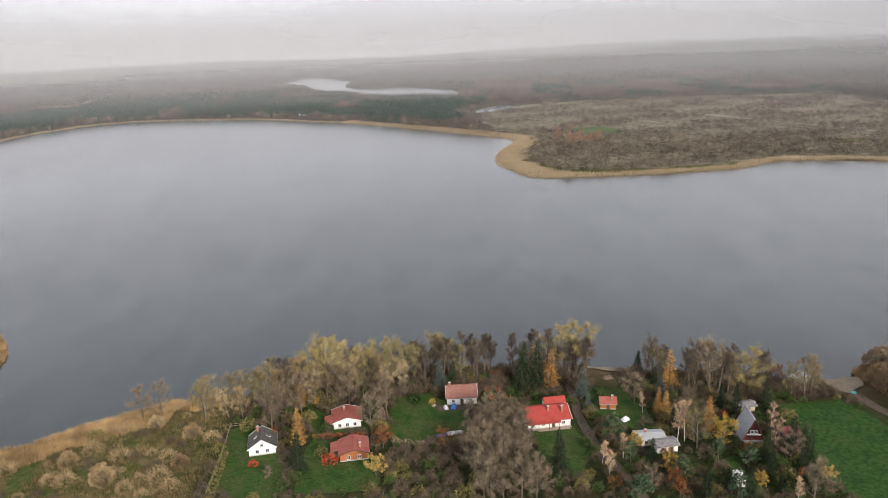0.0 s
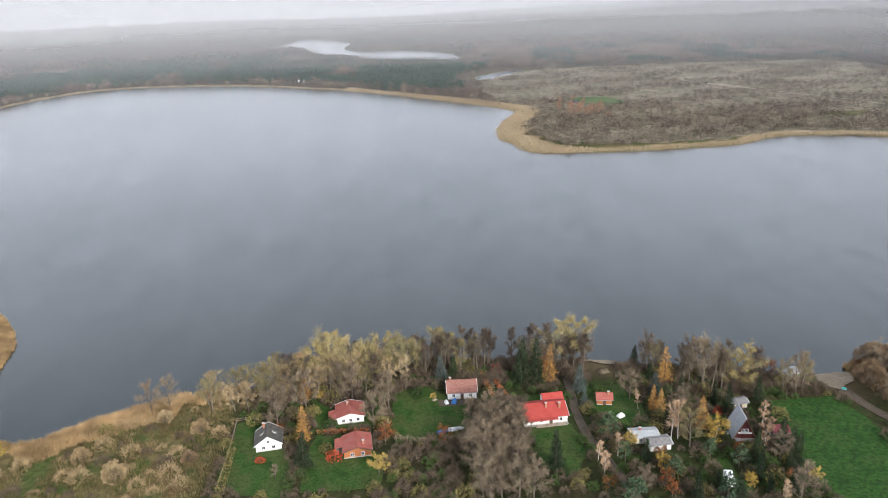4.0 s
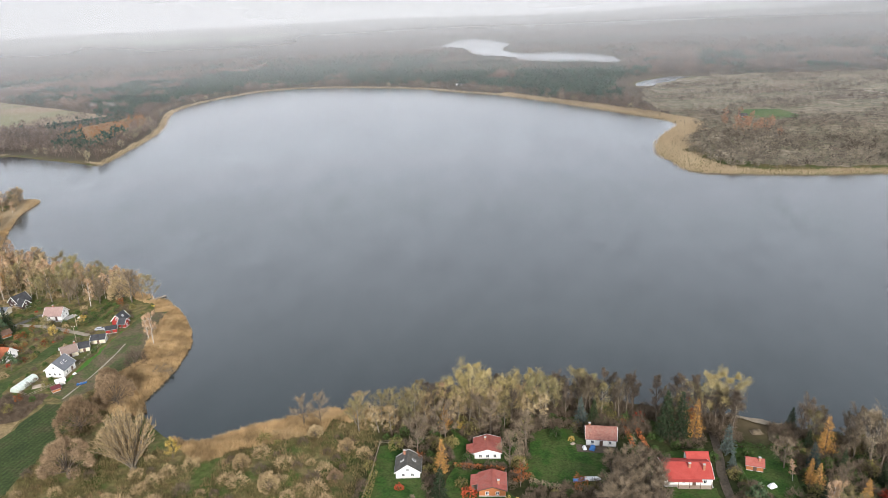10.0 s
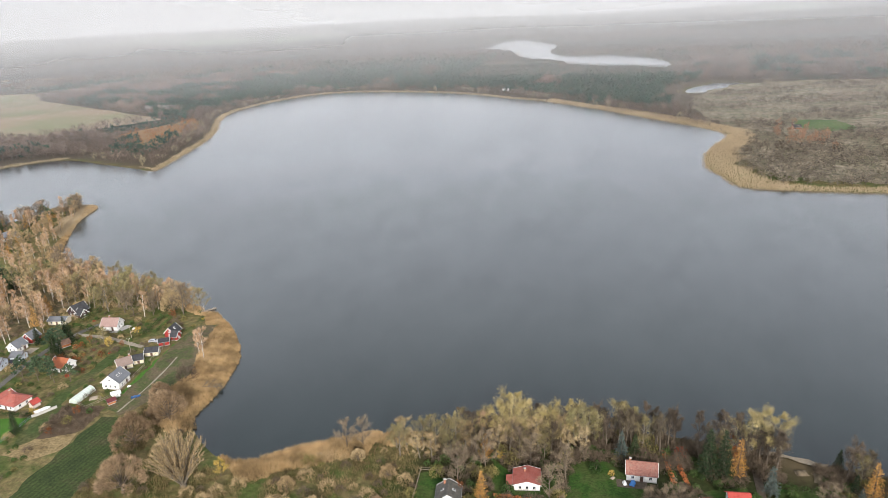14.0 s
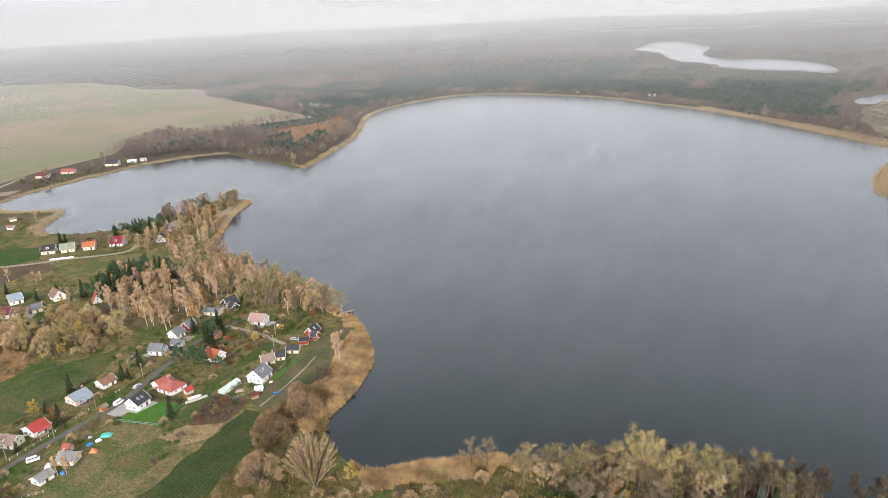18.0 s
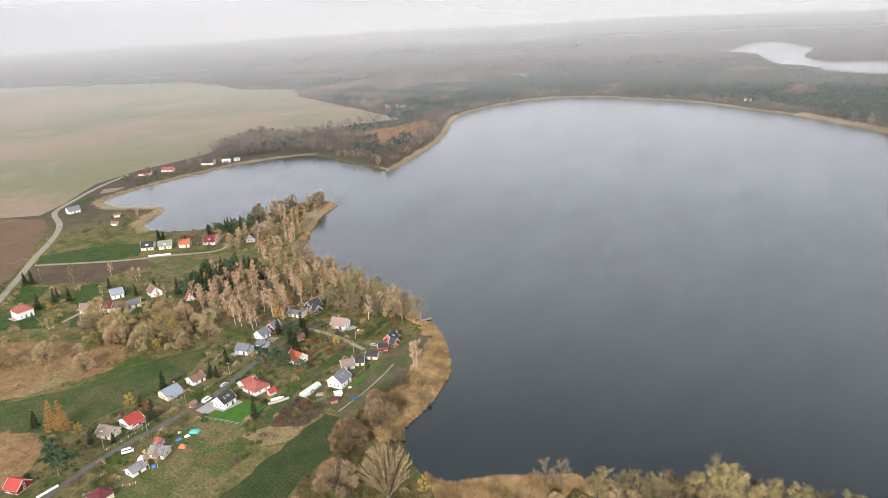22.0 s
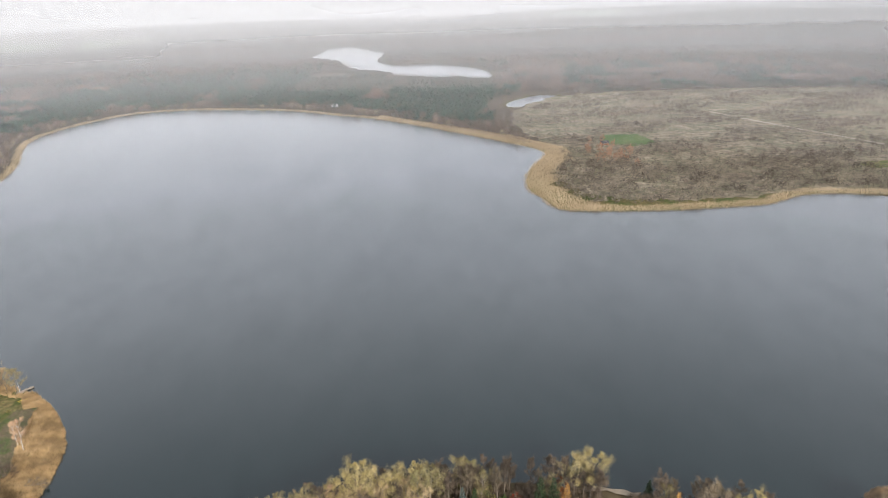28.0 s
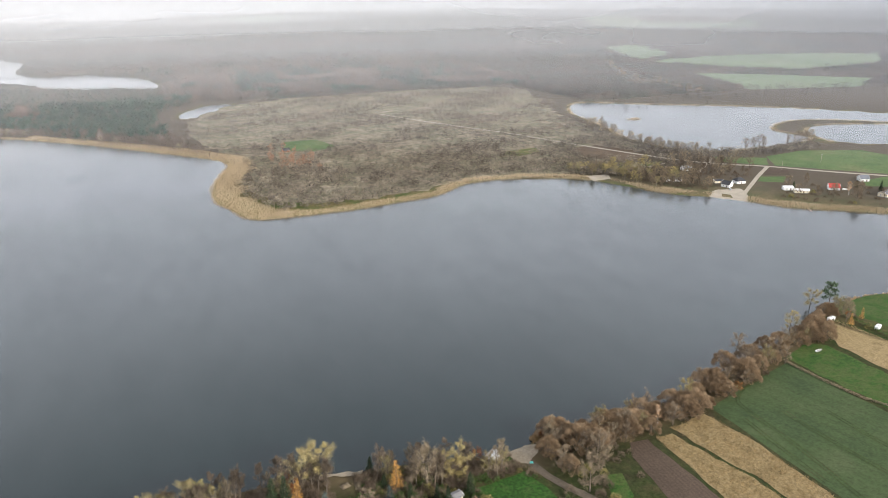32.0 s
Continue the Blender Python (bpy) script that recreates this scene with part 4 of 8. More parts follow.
def feathery(seed, h, spread, levels=24, per=8, m=16, blade=(0.5, 0.11), rise=0.15, droop=0.0, full=0.8, base=0.10, ragged=0.25):
    """Larch or spruce: thin side branches on a straight stem, each feathered with needles."""
    r = np.random.RandomState(seed)
    wood = [tube([(0, 0, 0), (0, 0, h * 0.5), (0, 0, h * 0.98)], [h * 0.016, h * 0.010, 0.02], 6)]
    spots, ways = [], []
    for z in np.linspace(base, 0.98, levels):
        k = max(3, int(per * (0.5 + 0.5 * (1 - z))))
        for a in np.arange(k) * 6.283 / k + r.uniform(0, 6):
            a, zz = a + r.normal(0, 0.25), (z + r.normal(0, 0.015)) * h
            q = (spread * (1 - z) ** full * (0.6 + 2.5 * z if z < 0.16 else 1) + 0.12) * r.uniform(1 - 1.6 * ragged, 1 + 0.5 * ragged)
            d = np.array([math.cos(a), math.sin(a), rise])
            t = np.linspace(0, 1, 4)[:, None]
            bough = np.array([0, 0, zz]) + d * q * t - np.array([0, 0, droop * q]) * t**2
            wood.append(tube(bough, [0.035, 0.025, 0.016, 0.006], 3))
            n = max(4, int(m * q / spread) + 3)
            f = r.uniform(0.12, 1.05, n)
            spots.append(np.stack([np.interp(f, t[:, 0], bough[:, c]) for c in range(3)], 1) + r.normal(0, 0.05 + 0.035 * q, (n, 3)))
            ways.append(unit(d * 0.8 + r.normal(0, 0.7, (n, 3)) - np.array([0, 0, 0.3 * droop])))
    spots, ways = np.concatenate(spots), np.concatenate(ways)
    k = len(spots)
    return merged(wood), slivers(spots, ways, blade[0] * r.uniform(0.6, 1.3, k), blade[1] * r.uniform(0.6, 1.4, k), r)


def dome_tree(seed, h, spread, count=6800, twig=(0.95, 0.125), lumps=30):
    """A low-branched round crown: boughs fan out from a short stem and end in lumps of fine radiating twigs."""
    r = np.random.RandomState(seed)
    wood, spots, ways = [tube([(0, 0, 0), (0, 0, h * 0.3)], [h * 0.035, h * 0.028], 6)], [], []
    for i in range(lumps):
        a, e = i * 2.4 + r.uniform(-0.3, 0.3), math.asin(min(1, (i + 0.5) / lumps * 1.08))
        w = np.array([math.cos(a) * math.cos(e), math.sin(a) * math.cos(e), math.sin(e)])
        end = w * (spread * 0.78, spread * 0.78, h * 0.60) * r.uniform(0.86, 1.1) + (0, 0, h * 0.24)
        wood.append(tube([(0, 0, h * 0.18), end * (0.45, 0.45, 0.6), end], [h * 0.018, h * 0.011, 0.02], 4))
        k = count // lumps
        p = unit(r.normal(size=(k, 3)) + w * 0.7)
        out = unit(end - (0, 0, h * 0.2))
        spots.append(end + p * spread * 0.27 * r.uniform(0.15, 1, (k, 1)) ** 0.5 * (1, 1, 0.9))
        ways.append(unit(out * 0.9 + p * 0.5 + r.normal(0, 0.35, (k, 3)) + (0, 0, 0.25)))
    spots, ways = np.concatenate(spots), np.concatenate(ways)
    spots[:, 2] = np.maximum(spots[:, 2], 0.2)
    k = len(spots)
    return merged(wood), slivers(spots, ways, twig[0] * r.uniform(0.5, 1.2, k), twig[1] * r.uniform(0.6, 1.4, k), r)


def fan_tree(seed, h, spread, stems=80, per=70):
    """A pollard willow run wild: straight rods fanning out from the foot, thick with upright side shoots."""
    r = np.random.RandomState(seed)
    wood, spots, ways = [tube([(0, 0, 0), (0, 0, h * 0.12)], [h * 0.05, h * 0.045], 7)], [], []
    for i in range(stems):
        a, lean = i * 2.4 + r.uniform(-0.3, 0.3), math.sqrt((i + 0.5) / stems)
        tip = np.array([math.cos(a) * spread * lean, math.sin(a) * spread * lean, h * (1 - 0.42 * lean**2) * r.uniform(0.86, 1.04)])
        t = np.linspace(0, 1, 5)[:, None]
        rod = tip * t * np.array([1, 1, 1]) + np.array([0, 0, 0.06 * h]) * np.sin(t * 3.14) * lean
        wood.append(tube(rod, h * 0.010 * (1 - 0.85 * t[:, 0]) + 0.012, 4))
        f = r.uniform(0.22, 1.0, per)
        spots.append(np.stack([np.interp(f, t[:, 0], rod[:, c]) for c in range(3)], 1) + r.normal(0, 0.15, (per, 3)))
        ways.append(unit(unit(tip) + r.normal(0, 0.32, (per, 3)) + (0, 0, 0.3)))
    spots, ways = np.concatenate(spots), np.concatenate(ways)
    k = len(spots)
    return merged(wood), slivers(spots, ways, r.uniform(0.7, 1.6, k), r.uniform(0.09, 0.17, k), r)


def bush_shape(seed, h, spread, count=260, blade=(0.7, 0.14), leafy=False):
    """A many-stemmed shrub."""
    r = np.random.RandomState(seed)
    stems = []
    for i in range(7):
        a, lean = r.uniform(0, 6.28), r.uniform(0.15, 0.8)
        e = np.array([math.cos(a) * spread * lean, math.sin(a) * spread * lean, h * r.uniform(0.6, 0.95)])
        stems.append(tube([(0, 0, 0), e * (0.4, 0.4, 0.5), e], [0.05, 0.035, 0.01], 3))
    w = unit(r.normal(size=(count, 3)) * (1, 1, 0.8))
    w[:, 2] = np.abs(w[:, 2])
    f = r.uniform(0.35, 1, (count, 1)) ** 0.6
    lump = 1 + 0.22 * np.sin(w[:, :1] * 5 + seed) * np.cos(w[:, 1:2] * 4 + seed * 2)
    spots = w * f * lump * (spread, spread, h * 0.92) + (0, 0, 0.05 * h)
    ways = unit(w + r.normal(0, 0.9 if leafy else 0.45, (count, 3)) + (0, 0, 0 if leafy else 0.5))
    return merged(stems), slivers(spots, ways, blade[0] * r.uniform(0.5, 1.3, count), blade[1] * r.uniform(0.6, 1.4, count), r)


TEMPLATES = {}
KINDS = {  # kind: (name, label, category, bark, crown material, shapes)
    "bare": ("bare_tree", "leafless brown broadleaf tree with fine twigs", "tree", BARK, BARE,
             [broad_tree(1, 14, 4.8, twigs=2500, twig=(1.0, 0.075), first=0.14), broad_tree(2, 13, 4.3, twigs=2400, twig=(1.0, 0.075), first=0.16, rise=0.8),
              broad_tree(3, 15, 5.0, twigs=2600, twig=(1.0, 0.075), first=0.18), broad_tree(33, 14, 3.8, twigs=2400, twig=(1.0, 0.075), first=0.16, rise=1.0)]),
    "tan": ("tan_tree", "tan-twigged leafless broadleaf tree", "tree", PALEBARK, TANTWIG,
            [broad_tree(51, 13, 3.6, twigs=2200, twig=(0.95, 0.075), first=0.14, rise=0.9), broad_tree(52, 12, 3.8, twigs=2200, twig=(0.95, 0.075), first=0.12, rise=0.7)]),
    "alder": ("alder", "slender leafless dark grey-brown alder", "tree", BARK, ALDERTWIG,
              [broad_tree(41, 15, 3.0, twigs=1900, twig=(0.95, 0.07), first=0.22, rise=1.0), broad_tree(42, 16, 2.7, twigs=1800, twig=(0.95, 0.07), first=0.3, rise=1.2),
               broad_tree(43, 14, 3.3, twigs=2000, twig=(0.95, 0.07), first=0.2, rise=0.8)]),
    "olive": ("budding_tree", "thin-leaved olive-yellow broadleaf tree", "tree", PALEBARK, OLIVE,
              [broad_tree(4, 14, 4.8, twigs=3000, twig=(0.75, 0.085), first=0.14, sub=5), broad_tree(5, 15, 4.6, twigs=3000, twig=(0.75, 0.085), first=0.14, rise=0.8, sub=5),
               broad_tree(6, 13, 5.0, twigs=3000, twig=(0.75, 0.085), first=0.12, sub=5)]),
    "round": ("round_willow", "round bushy brown willow with dense twigs", "tree", BARK, ROUNDTWIG,
              [dome_tree(7, 11, 6.2), dome_tree(8, 10.5, 6.6), dome_tree(9, 11, 5.8, lumps=20)]),
    "tround": ("tan_willow", "round dense willow with pale tan twigs", "tree", BARK, TANTWIG,
               [dome_tree(17, 11, 5.8), dome_tree(18, 10.5, 6.2)]),
    "fan": ("fan_willow", "tall many-stemmed pale willow with upright branches", "tree", PALEBARK, TANTWIG,
            [fan_tree(9, 16, 7.6), fan_tree(10, 16, 7.0)]),
    "willow": ("leafy_willow", "willow with yellow-green leaves and an uneven crown", "tree", BARK, WILLOW,
               [broad_tree(11, 14, 5.2, twigs=5200, twig=(0.5, 0.10), droop=0.15, first=0.12, sub=6), broad_tree(12, 15, 4.6, twigs=5200, twig=(0.5, 0.10), droop=0.1, first=0.12, sub=6)]),
    "yellow": ("yellow_tree", "small tree in yellow autumn leaf", "tree", BARK, YELLOW,
               [broad_tree(13, 7, 2.4, twigs=1500, twig=(0.34, 0.2), first=0.15), broad_tree(14, 6, 2.5, twigs=1500, twig=(0.34, 0.2), first=0.12)]),
    "rust": ("russet_tree", "small tree with russet autumn leaves", "tree", BARK, RUST,
             [broad_tree(15, 6, 2.6, twigs=700, twig=(0.45, 0.25), first=0.12), broad_tree(16, 5.5, 2.4, twigs=700, twig=(0.45, 0.25), first=0.12)]),
    "birch": ("birch", "leafless birch with a white trunk", "tree", BIRCHBARK, BIRCHTWIG,
              [broad_tree(17, 15, 2.5, twigs=1700, rise=1.2, twig=(0.85, 0.095), droop=0.1, r0=0.0095), broad_tree(18, 14, 2.3, twigs=1700, rise=1.3, twig=(0.85, 0.095), droop=0.1, r0=0.0095)]),
    "spruce": ("spruce", "dark green pointed spruce with drooping sprays", "tree", BARK, SPRUCE, [feathery(19, 13, 3.1, 32, 10, 22, (0.5, 0.20), -0.05, 0.35), feathery(20, 12, 3.3, 30, 10, 22, (0.5, 0.20), 0.0, 0.4), feathery(21, 14, 3.0, 34, 10, 20, (0.5, 0.20), -0.05, 0.3)]),
    "blue": ("blue_spruce", "blue-grey pointed spruce with stiff sprays", "tree", BARK, BLUE, [feathery(22, 9, 2.3, 26, 10, 20, (0.36, 0.15), 0.05, 0.15), feathery(23, 8, 2.2, 24, 10, 20, (0.36, 0.15), 0.1, 0.1)]),
    "larch": ("larch", "orange-yellow larch in autumn needles", "tree", BARK, ORANGE, [feathery(24, 12, 2.7, 30, 9, 17, (0.42, 0.12), 0.35, 0.1), feathery(25, 11, 2.9, 28, 9, 17, (0.42, 0.12), 0.25, 0.1)]),
    "pine": ("pine", "blue-green pine with rounded needle clumps", "tree", BARK, PINE, [pine_tree(26, 11, 3.4), pine_tree(27, 12, 3.0)]),
    "tbush": ("tan_bush", "tan thin-leaved bush on rough grass", "bush", BARK, TANTWIG, [bush_shape(36, 3.2, 2.6, 700, (0.7, 0.10)), bush_shape(37, 2.7, 2.4, 640, (0.7, 0.10))]),
    "bush": ("brown_bush", "leafless brown bush in a garden", "bush", BARK, ALDERTWIG, [bush_shape(28, 3.2, 2.2, 620, (0.85, 0.075)), bush_shape(29, 2.6, 2.0, 580, (0.8, 0.075))]),
    "obush": ("olive_bush", "olive-yellow thin-leaved bush on grass", "bush", BARK, SHRUB, [bush_shape(30, 3.4, 2.4, 380, (0.6, 0.28), True), bush_shape(31, 2.8, 2.1, 320, (0.6, 0.26), True)]),
    "rbush": ("red_bush", "low red-leaved autumn garden bush", "bush", BARK, RED, [bush_shape(32, 2.0, 1.5, 260, (0.4, 0.25), True)]),
    "gbush": ("green_bush", "dense dark green garden bush", "bush", BARK, HEDGE, [bush_shape(34, 2.4, 1.6, 320, (0.4, 0.28), True)]),
    "ybush": ("yellow_bush", "low yellow-leaved autumn garden bush", "bush", BARK, YELLOW, [bush_shape(35, 2.6, 1.9, 320, (0.4, 0.28), True)]),
}
HEIGHTS = {"tround": 10.5, "tbush": 3, "tan": 13, "bare": 14, "alder": 15, "olive": 14, "round": 11, "fan": 16, "willow": 14.5, "yellow": 6.5, "rust": 5.8, "birch": 14.5, "spruce": 13, "blue": 8.5, "larch": 11.5,
           "pine": 11.5, "bush": 2.9, "obush": 3.1, "rbush": 2, "gbush": 2.4, "ybush": 2.6}
for key, (name, label, category, bark, leaf, shapes) in KINDS.items():
    TEMPLATES[key] = []
    for wood, crown in shapes:
        TEMPLATES[key].append((fast_mesh(name + "_trunk", *wood), fast_mesh(name + "_crown", *crown)))
        TEMPLATES[key][-1][0].materials.append(bark)
        TEMPLATES[key][-1][1].materials.append(leaf)

grow = random.Random(5)
PLANTED = []


def plant(kind, x, y, h=None, label="", lean=0.0, wide=1.0, shore=None):
    """One tree or bush with its trunk and its crown."""
    name, text, category, *_ = KINDS[kind]
    trunk, crown = grow.choice(TEMPLATES[kind])
    s = (h or HEIGHTS[kind] * grow.uniform(0.75, 1.15)) / HEIGHTS[kind]
    z = min(LEVEL, max(0.05, (from_shore([(x, y)], [MAIN_LAKE])[0] if shore is None else shore) * 0.12)) - 0.05
    tree = new(name)
    tree.empty_display_size = 0.2
    tree.matrix_basis = pose(x, y, z, grow.uniform(-3, 3), grow.uniform(-3, 3) + lean, grow.uniform(0, 360)) @ Matrix.Diagonal((s * wide, s * wide, s, 1))
    tagged(tree, label or text, category, text.split(" with ")[0] + " by the lake")
    for nm, me in (("trunk", trunk), ("crown", crown)):
        ob = new(nm, me)
        ob.parent = tree
    PLANTED.append((x, y))
    return tree

# ---------------------------------------------------------------- houses


def box(bm, x0, x1, y0, y1, z0, z1, m=None):
    vs = [bm.verts.new((x, y, z)) for z in (z0, z1) for x, y in ((x0, y0), (x1, y0), (x1, y1), (x0, y1))]
    if m is not None:
        for v in vs:
            v.co = m @ v.co
    for f in ((3, 2, 1, 0), (4, 5, 6, 7), (0, 1, 5, 4), (1, 2, 6, 5), (2, 3, 7, 6), (3, 0, 4, 7)):
        bm.faces.new([vs[i] for i in f])
    return bm


def boxed(*args, m=None, bevel=0.0):
    bm = box(bmesh.new(), *args, m=m)
    if bevel:
        bmesh.ops.bevel(bm, geom=bm.edges[:], offset=bevel, segments=2, affect="EDGES", clamp_overlap=True)
    return bm


WINDOW_MESHES = {}


def window(parent, x, y, z, turn, w=1.0, h=1.1, frame_mat=None):
    """A framed window lying 3 cm proud of its wall; turn: the way it faces."""
    key = (w, h)
    if key not in WINDOW_MESHES:
        fr, pn = bmesh.new(), bmesh.new()
        t = 0.10
        for a in ((-w / 2, w / 2, -h / 2, -h / 2 + t), (-w / 2, w / 2, h / 2 - t, h / 2), (-w / 2, -w / 2 + t, -h / 2 + t, h / 2 - t), (w / 2 - t, w / 2, -h / 2 + t, h / 2 - t), (-0.03, 0.03, -h / 2 + t, h / 2 - t)):
            box(fr, a[0], a[1], -0.07, 0.02, a[2], a[3])
        box(pn, -w / 2 + t, w / 2 - t, -0.045, 0.02, -h / 2 + t, h / 2 - t)
        sl = box(bmesh.new(), -w / 2 - 0.08, w / 2 + 0.08, -0.16, 0.02, -h / 2 - 0.07, -h / 2)
        meshes = []
        for nm, bm in (("window_frame", fr), ("pane", pn), ("sill", sl)):
            me = bpy.data.meshes.new(nm)
            bm.to_mesh(me)
            bm.free()
            meshes.append(me)
        meshes[0].materials.append(WHITEPAINT), meshes[1].materials.append(GLASS), meshes[2].materials.append(CONCRETE)
        WINDOW_MESHES[key] = meshes
    f, p, s = WINDOW_MESHES[key]
    win = new("window", f)
    win.parent = parent
    win.matrix_basis = pose(x, y, z, 0, 0, turn)
    for nm, me in (("pane", p), ("sill", s)):
        ob = new(nm, me)
        ob.parent = win
    return win


def house(x, y, ang, L, W, wall_h, rise, roof, wall, label, chimney=None, lights=0, gable=2, sides=True, over=0.45, door=True, hip=0.0, detail=True, name="house", porch=None, dormer=None, gable_mat=None):
    """A pitched-roof house; its ridge runs along its own x. lights: skylights; gable: windows a storey on each gable end."""
    h = new(name)
    h.empty_display_size = 0.5
    h.matrix_basis = pose(x, y, LEVEL - 0.05, 0, 0, ang)
    tagged(h, label, "house" if name == "house" else name.replace("_", " "), "houses by the lake" if name == "house" else "")
    a, b, top = L / 2, W / 2, wall_h + rise
    bm = bmesh.new()
    base = [bm.verts.new((sx * a, sy * b, 0)) for sx, sy in ((-1, -1), (1, -1), (1, 1), (-1, 1))]
    eave = [bm.verts.new((sx * a, sy * b, wall_h)) for sx, sy in ((-1, -1), (1, -1), (1, 1), (-1, 1))]
    for i in range(4):
        bm.faces.new([base[i], base[(i + 1) % 4], eave[(i + 1) % 4], eave[i]])
    k = a - hip
    r0, r1 = bm.verts.new((-k, 0, top - 0.06)), bm.verts.new((k, 0, top - 0.06))
    bm.faces.new([eave[1], eave[2], r1]), bm.faces.new([eave[3], eave[0], r0])
    bm.faces.new([eave[0], eave[1], r1, r0]), bm.faces.new([eave[2], eave[3], r0, r1])
    part("wall", bm, wall, h)
    part("plinth", boxed(-a - 0.05, a + 0.05, -b - 0.05, b + 0.05, -0.3, 0.35), CONCRETE, h)
    slope = rise / b
    t = 0.18
    for s in (-1, 1):  # two slopes of tiles with thickness and eaves
        bm = bmesh.new()
        ez, ey = wall_h - over * slope, s * (b + over)
        xo, xr = a + over * 0.8, (k + over * 0.8 if not hip else k)
        lo = [bm.verts.new(v) for v in ((-xo, ey, ez), (xo, ey, ez), (xr, 0, top), (-xr, 0, top))]
        hi = [bm.verts.new(v.co + Vector((0, 0, t))) for v in lo]
        bm.faces.new(lo[::-1]), bm.faces.new(hi)
        for i in range(4):
            bm.faces.new([lo[i], lo[(i + 1) % 4], hi[(i + 1) % 4], hi[i]])
        bmesh.ops.recalc_face_normals(bm, faces=bm.faces[:])
        part("roof_slope", bm, ROOFS[roof], h)
        if detail:
            part("gutter", boxed(-xo, xo, ey - 0.07, ey + 0.07, ez - 0.06, ez + 0.06), GREYPAINT, h)
    if hip:
        for s in (-1, 1):
            bm = bmesh.new()
            ez = wall_h - over * slope
            lo = [bm.verts.new(v) for v in ((s * (a + over * 0.8), -b - over, ez), (s * (a + over * 0.8), b + over, ez), (s * k, 0, top))]
            hi = [bm.verts.new(v.co + Vector((0, 0, t))) for v in lo]
            bm.faces.new(lo), bm.faces.new(hi)
            for i in range(3):
                bm.faces.new([lo[i], lo[(i + 1) % 3], hi[(i + 1) % 3], hi[i]])
            bmesh.ops.recalc_face_normals(bm, faces=bm.faces[:])
            part("hip_slope", bm, ROOFS[roof], h)
    else:
        part("ridge_cap", boxed(-a - over * 0.8, a + over * 0.8, -0.14, 0.14, top + t - 0.05, top + t + 0.06), ROOFS[roof], h)
        if detail:  # barge boards along the gable edges
            for sx in (-1, 1):
                for sy in (-1, 1):
                    ln, an = math.hypot(b + over, (b + over) * slope), math.degrees(math.atan(slope))
                    ob = part("barge_board", boxed(-0.04, 0.04, 0, ln, -0.12, 0.14), WHITEPAINT if wall in (WHITEWALL, CREAMWALL, DARKWALL, REDWALL) else DARKPAINT, h)
                    ob.matrix_basis = pose(sx * (a + over * 0.8 + 0.03), 0, top + 0.08, 0, 0, 0) @ Matrix.Rotation(radians(180 if sy < 0 else 0), 4, "Z") @ Matrix.Rotation(radians(-an), 4, "X")
    if detail:
        wz = min(1.55, wall_h * 0.55)
        if gable:
            for s, turn in ((-1, 270), (1, 90)):
                for i in range(gable):
                    yy = (i - (gable - 1) / 2) * W / (gable + 0.6)
                    window(h, s * a, yy, wz, turn)
                    if wall_h > 3.6:
                        window(h, s * a, yy, wz + 2.4, turn)
                if rise > 2.0 and not hip:
                    window(h, s * a, 0, wall_h + rise * 0.32, turn, 0.9, 0.9)
        if sides:
            cnt = max(1, int(L / 3.0))
            for s, turn in ((-1, 0), (1, 180)):
                for i in range(cnt):
                    xx = (i - (cnt - 1) / 2) * L / (cnt + 0.4)
                    if s < 0 and door and i == cnt // 2:
                        d = part("door", boxed(-0.5, 0.5, -0.07, 0.02, -1.0, 1.0), DARKPAINT, h, "dark brown front door")
                        d.matrix_basis = pose(xx, s * b, 1.1, 0, 0, turn)
                        part("door_handle", boxed(0.32, 0.4, -0.12, -0.07, -0.04, 0.04), SILVER, d)
                    else:
                        window(h, xx, s * b, wz, turn)
        for i in range(lights):
            xx = (i - (lights - 1) / 2) * 2.0
            an = math.degrees(math.atan(slope))
            for s in (-1, 1):
                sk = part("skylight", boxed(-0.4, 0.4, -0.6, 0.6, 0, 0.08), WHITEPAINT, h, "white-framed roof window")
                sk.matrix_basis = pose(xx, s * b * 0.5, wall_h + rise * 0.5 + t, 0, 0, 0) @ Matrix.Rotation(radians(-an * s), 4, "X")
                part("pane", boxed(-0.3, 0.3, -0.5, 0.5, 0.05, 0.1), GLASS, sk)
    if chimney:
        for cx, cy in chimney:
            zz = top - abs(cy) * slope
            ch = part("chimney", boxed(cx - 0.3, cx + 0.3, cy - 0.3, cy + 0.3, zz - 0.5, top + 0.9), BRICK, h, "brick chimney")
            part("chimney_cap", boxed(cx - 0.38, cx + 0.38, cy - 0.38, cy + 0.38, top + 0.9, top + 1.0), CONCRETE, ch)
    if porch:  # (y side, depth, from x, to x): a lean-to roof on posts
        s, d, x0, x1 = porch
        ob = part("porch_roof", boxed(x0, x1, 0, d, 0, 0.12), ROOFS[roof], h)
        ob.matrix_basis = pose(0, s * b, wall_h - 0.12, 0, 0, 0) @ Matrix.Rotation(radians(180 if s < 0 else 0), 4, "Z") @ Matrix.Rotation(radians(-9), 4, "X")
        for i in range(4):
            px = x0 + 0.2 + (x1 - x0 - 0.4) * i / 3
            part("porch_post", boxed(px - 0.07, px + 0.07, s * (b + d - 0.25) - 0.07, s * (b + d - 0.25) + 0.07, 0, wall_h - 0.35), DARKPAINT, h)
        part("porch_floor", boxed(x0, x1, min(s * b, s * (b + d)), max(s * b, s * (b + d)), 0, 0.14), PLANK, h)
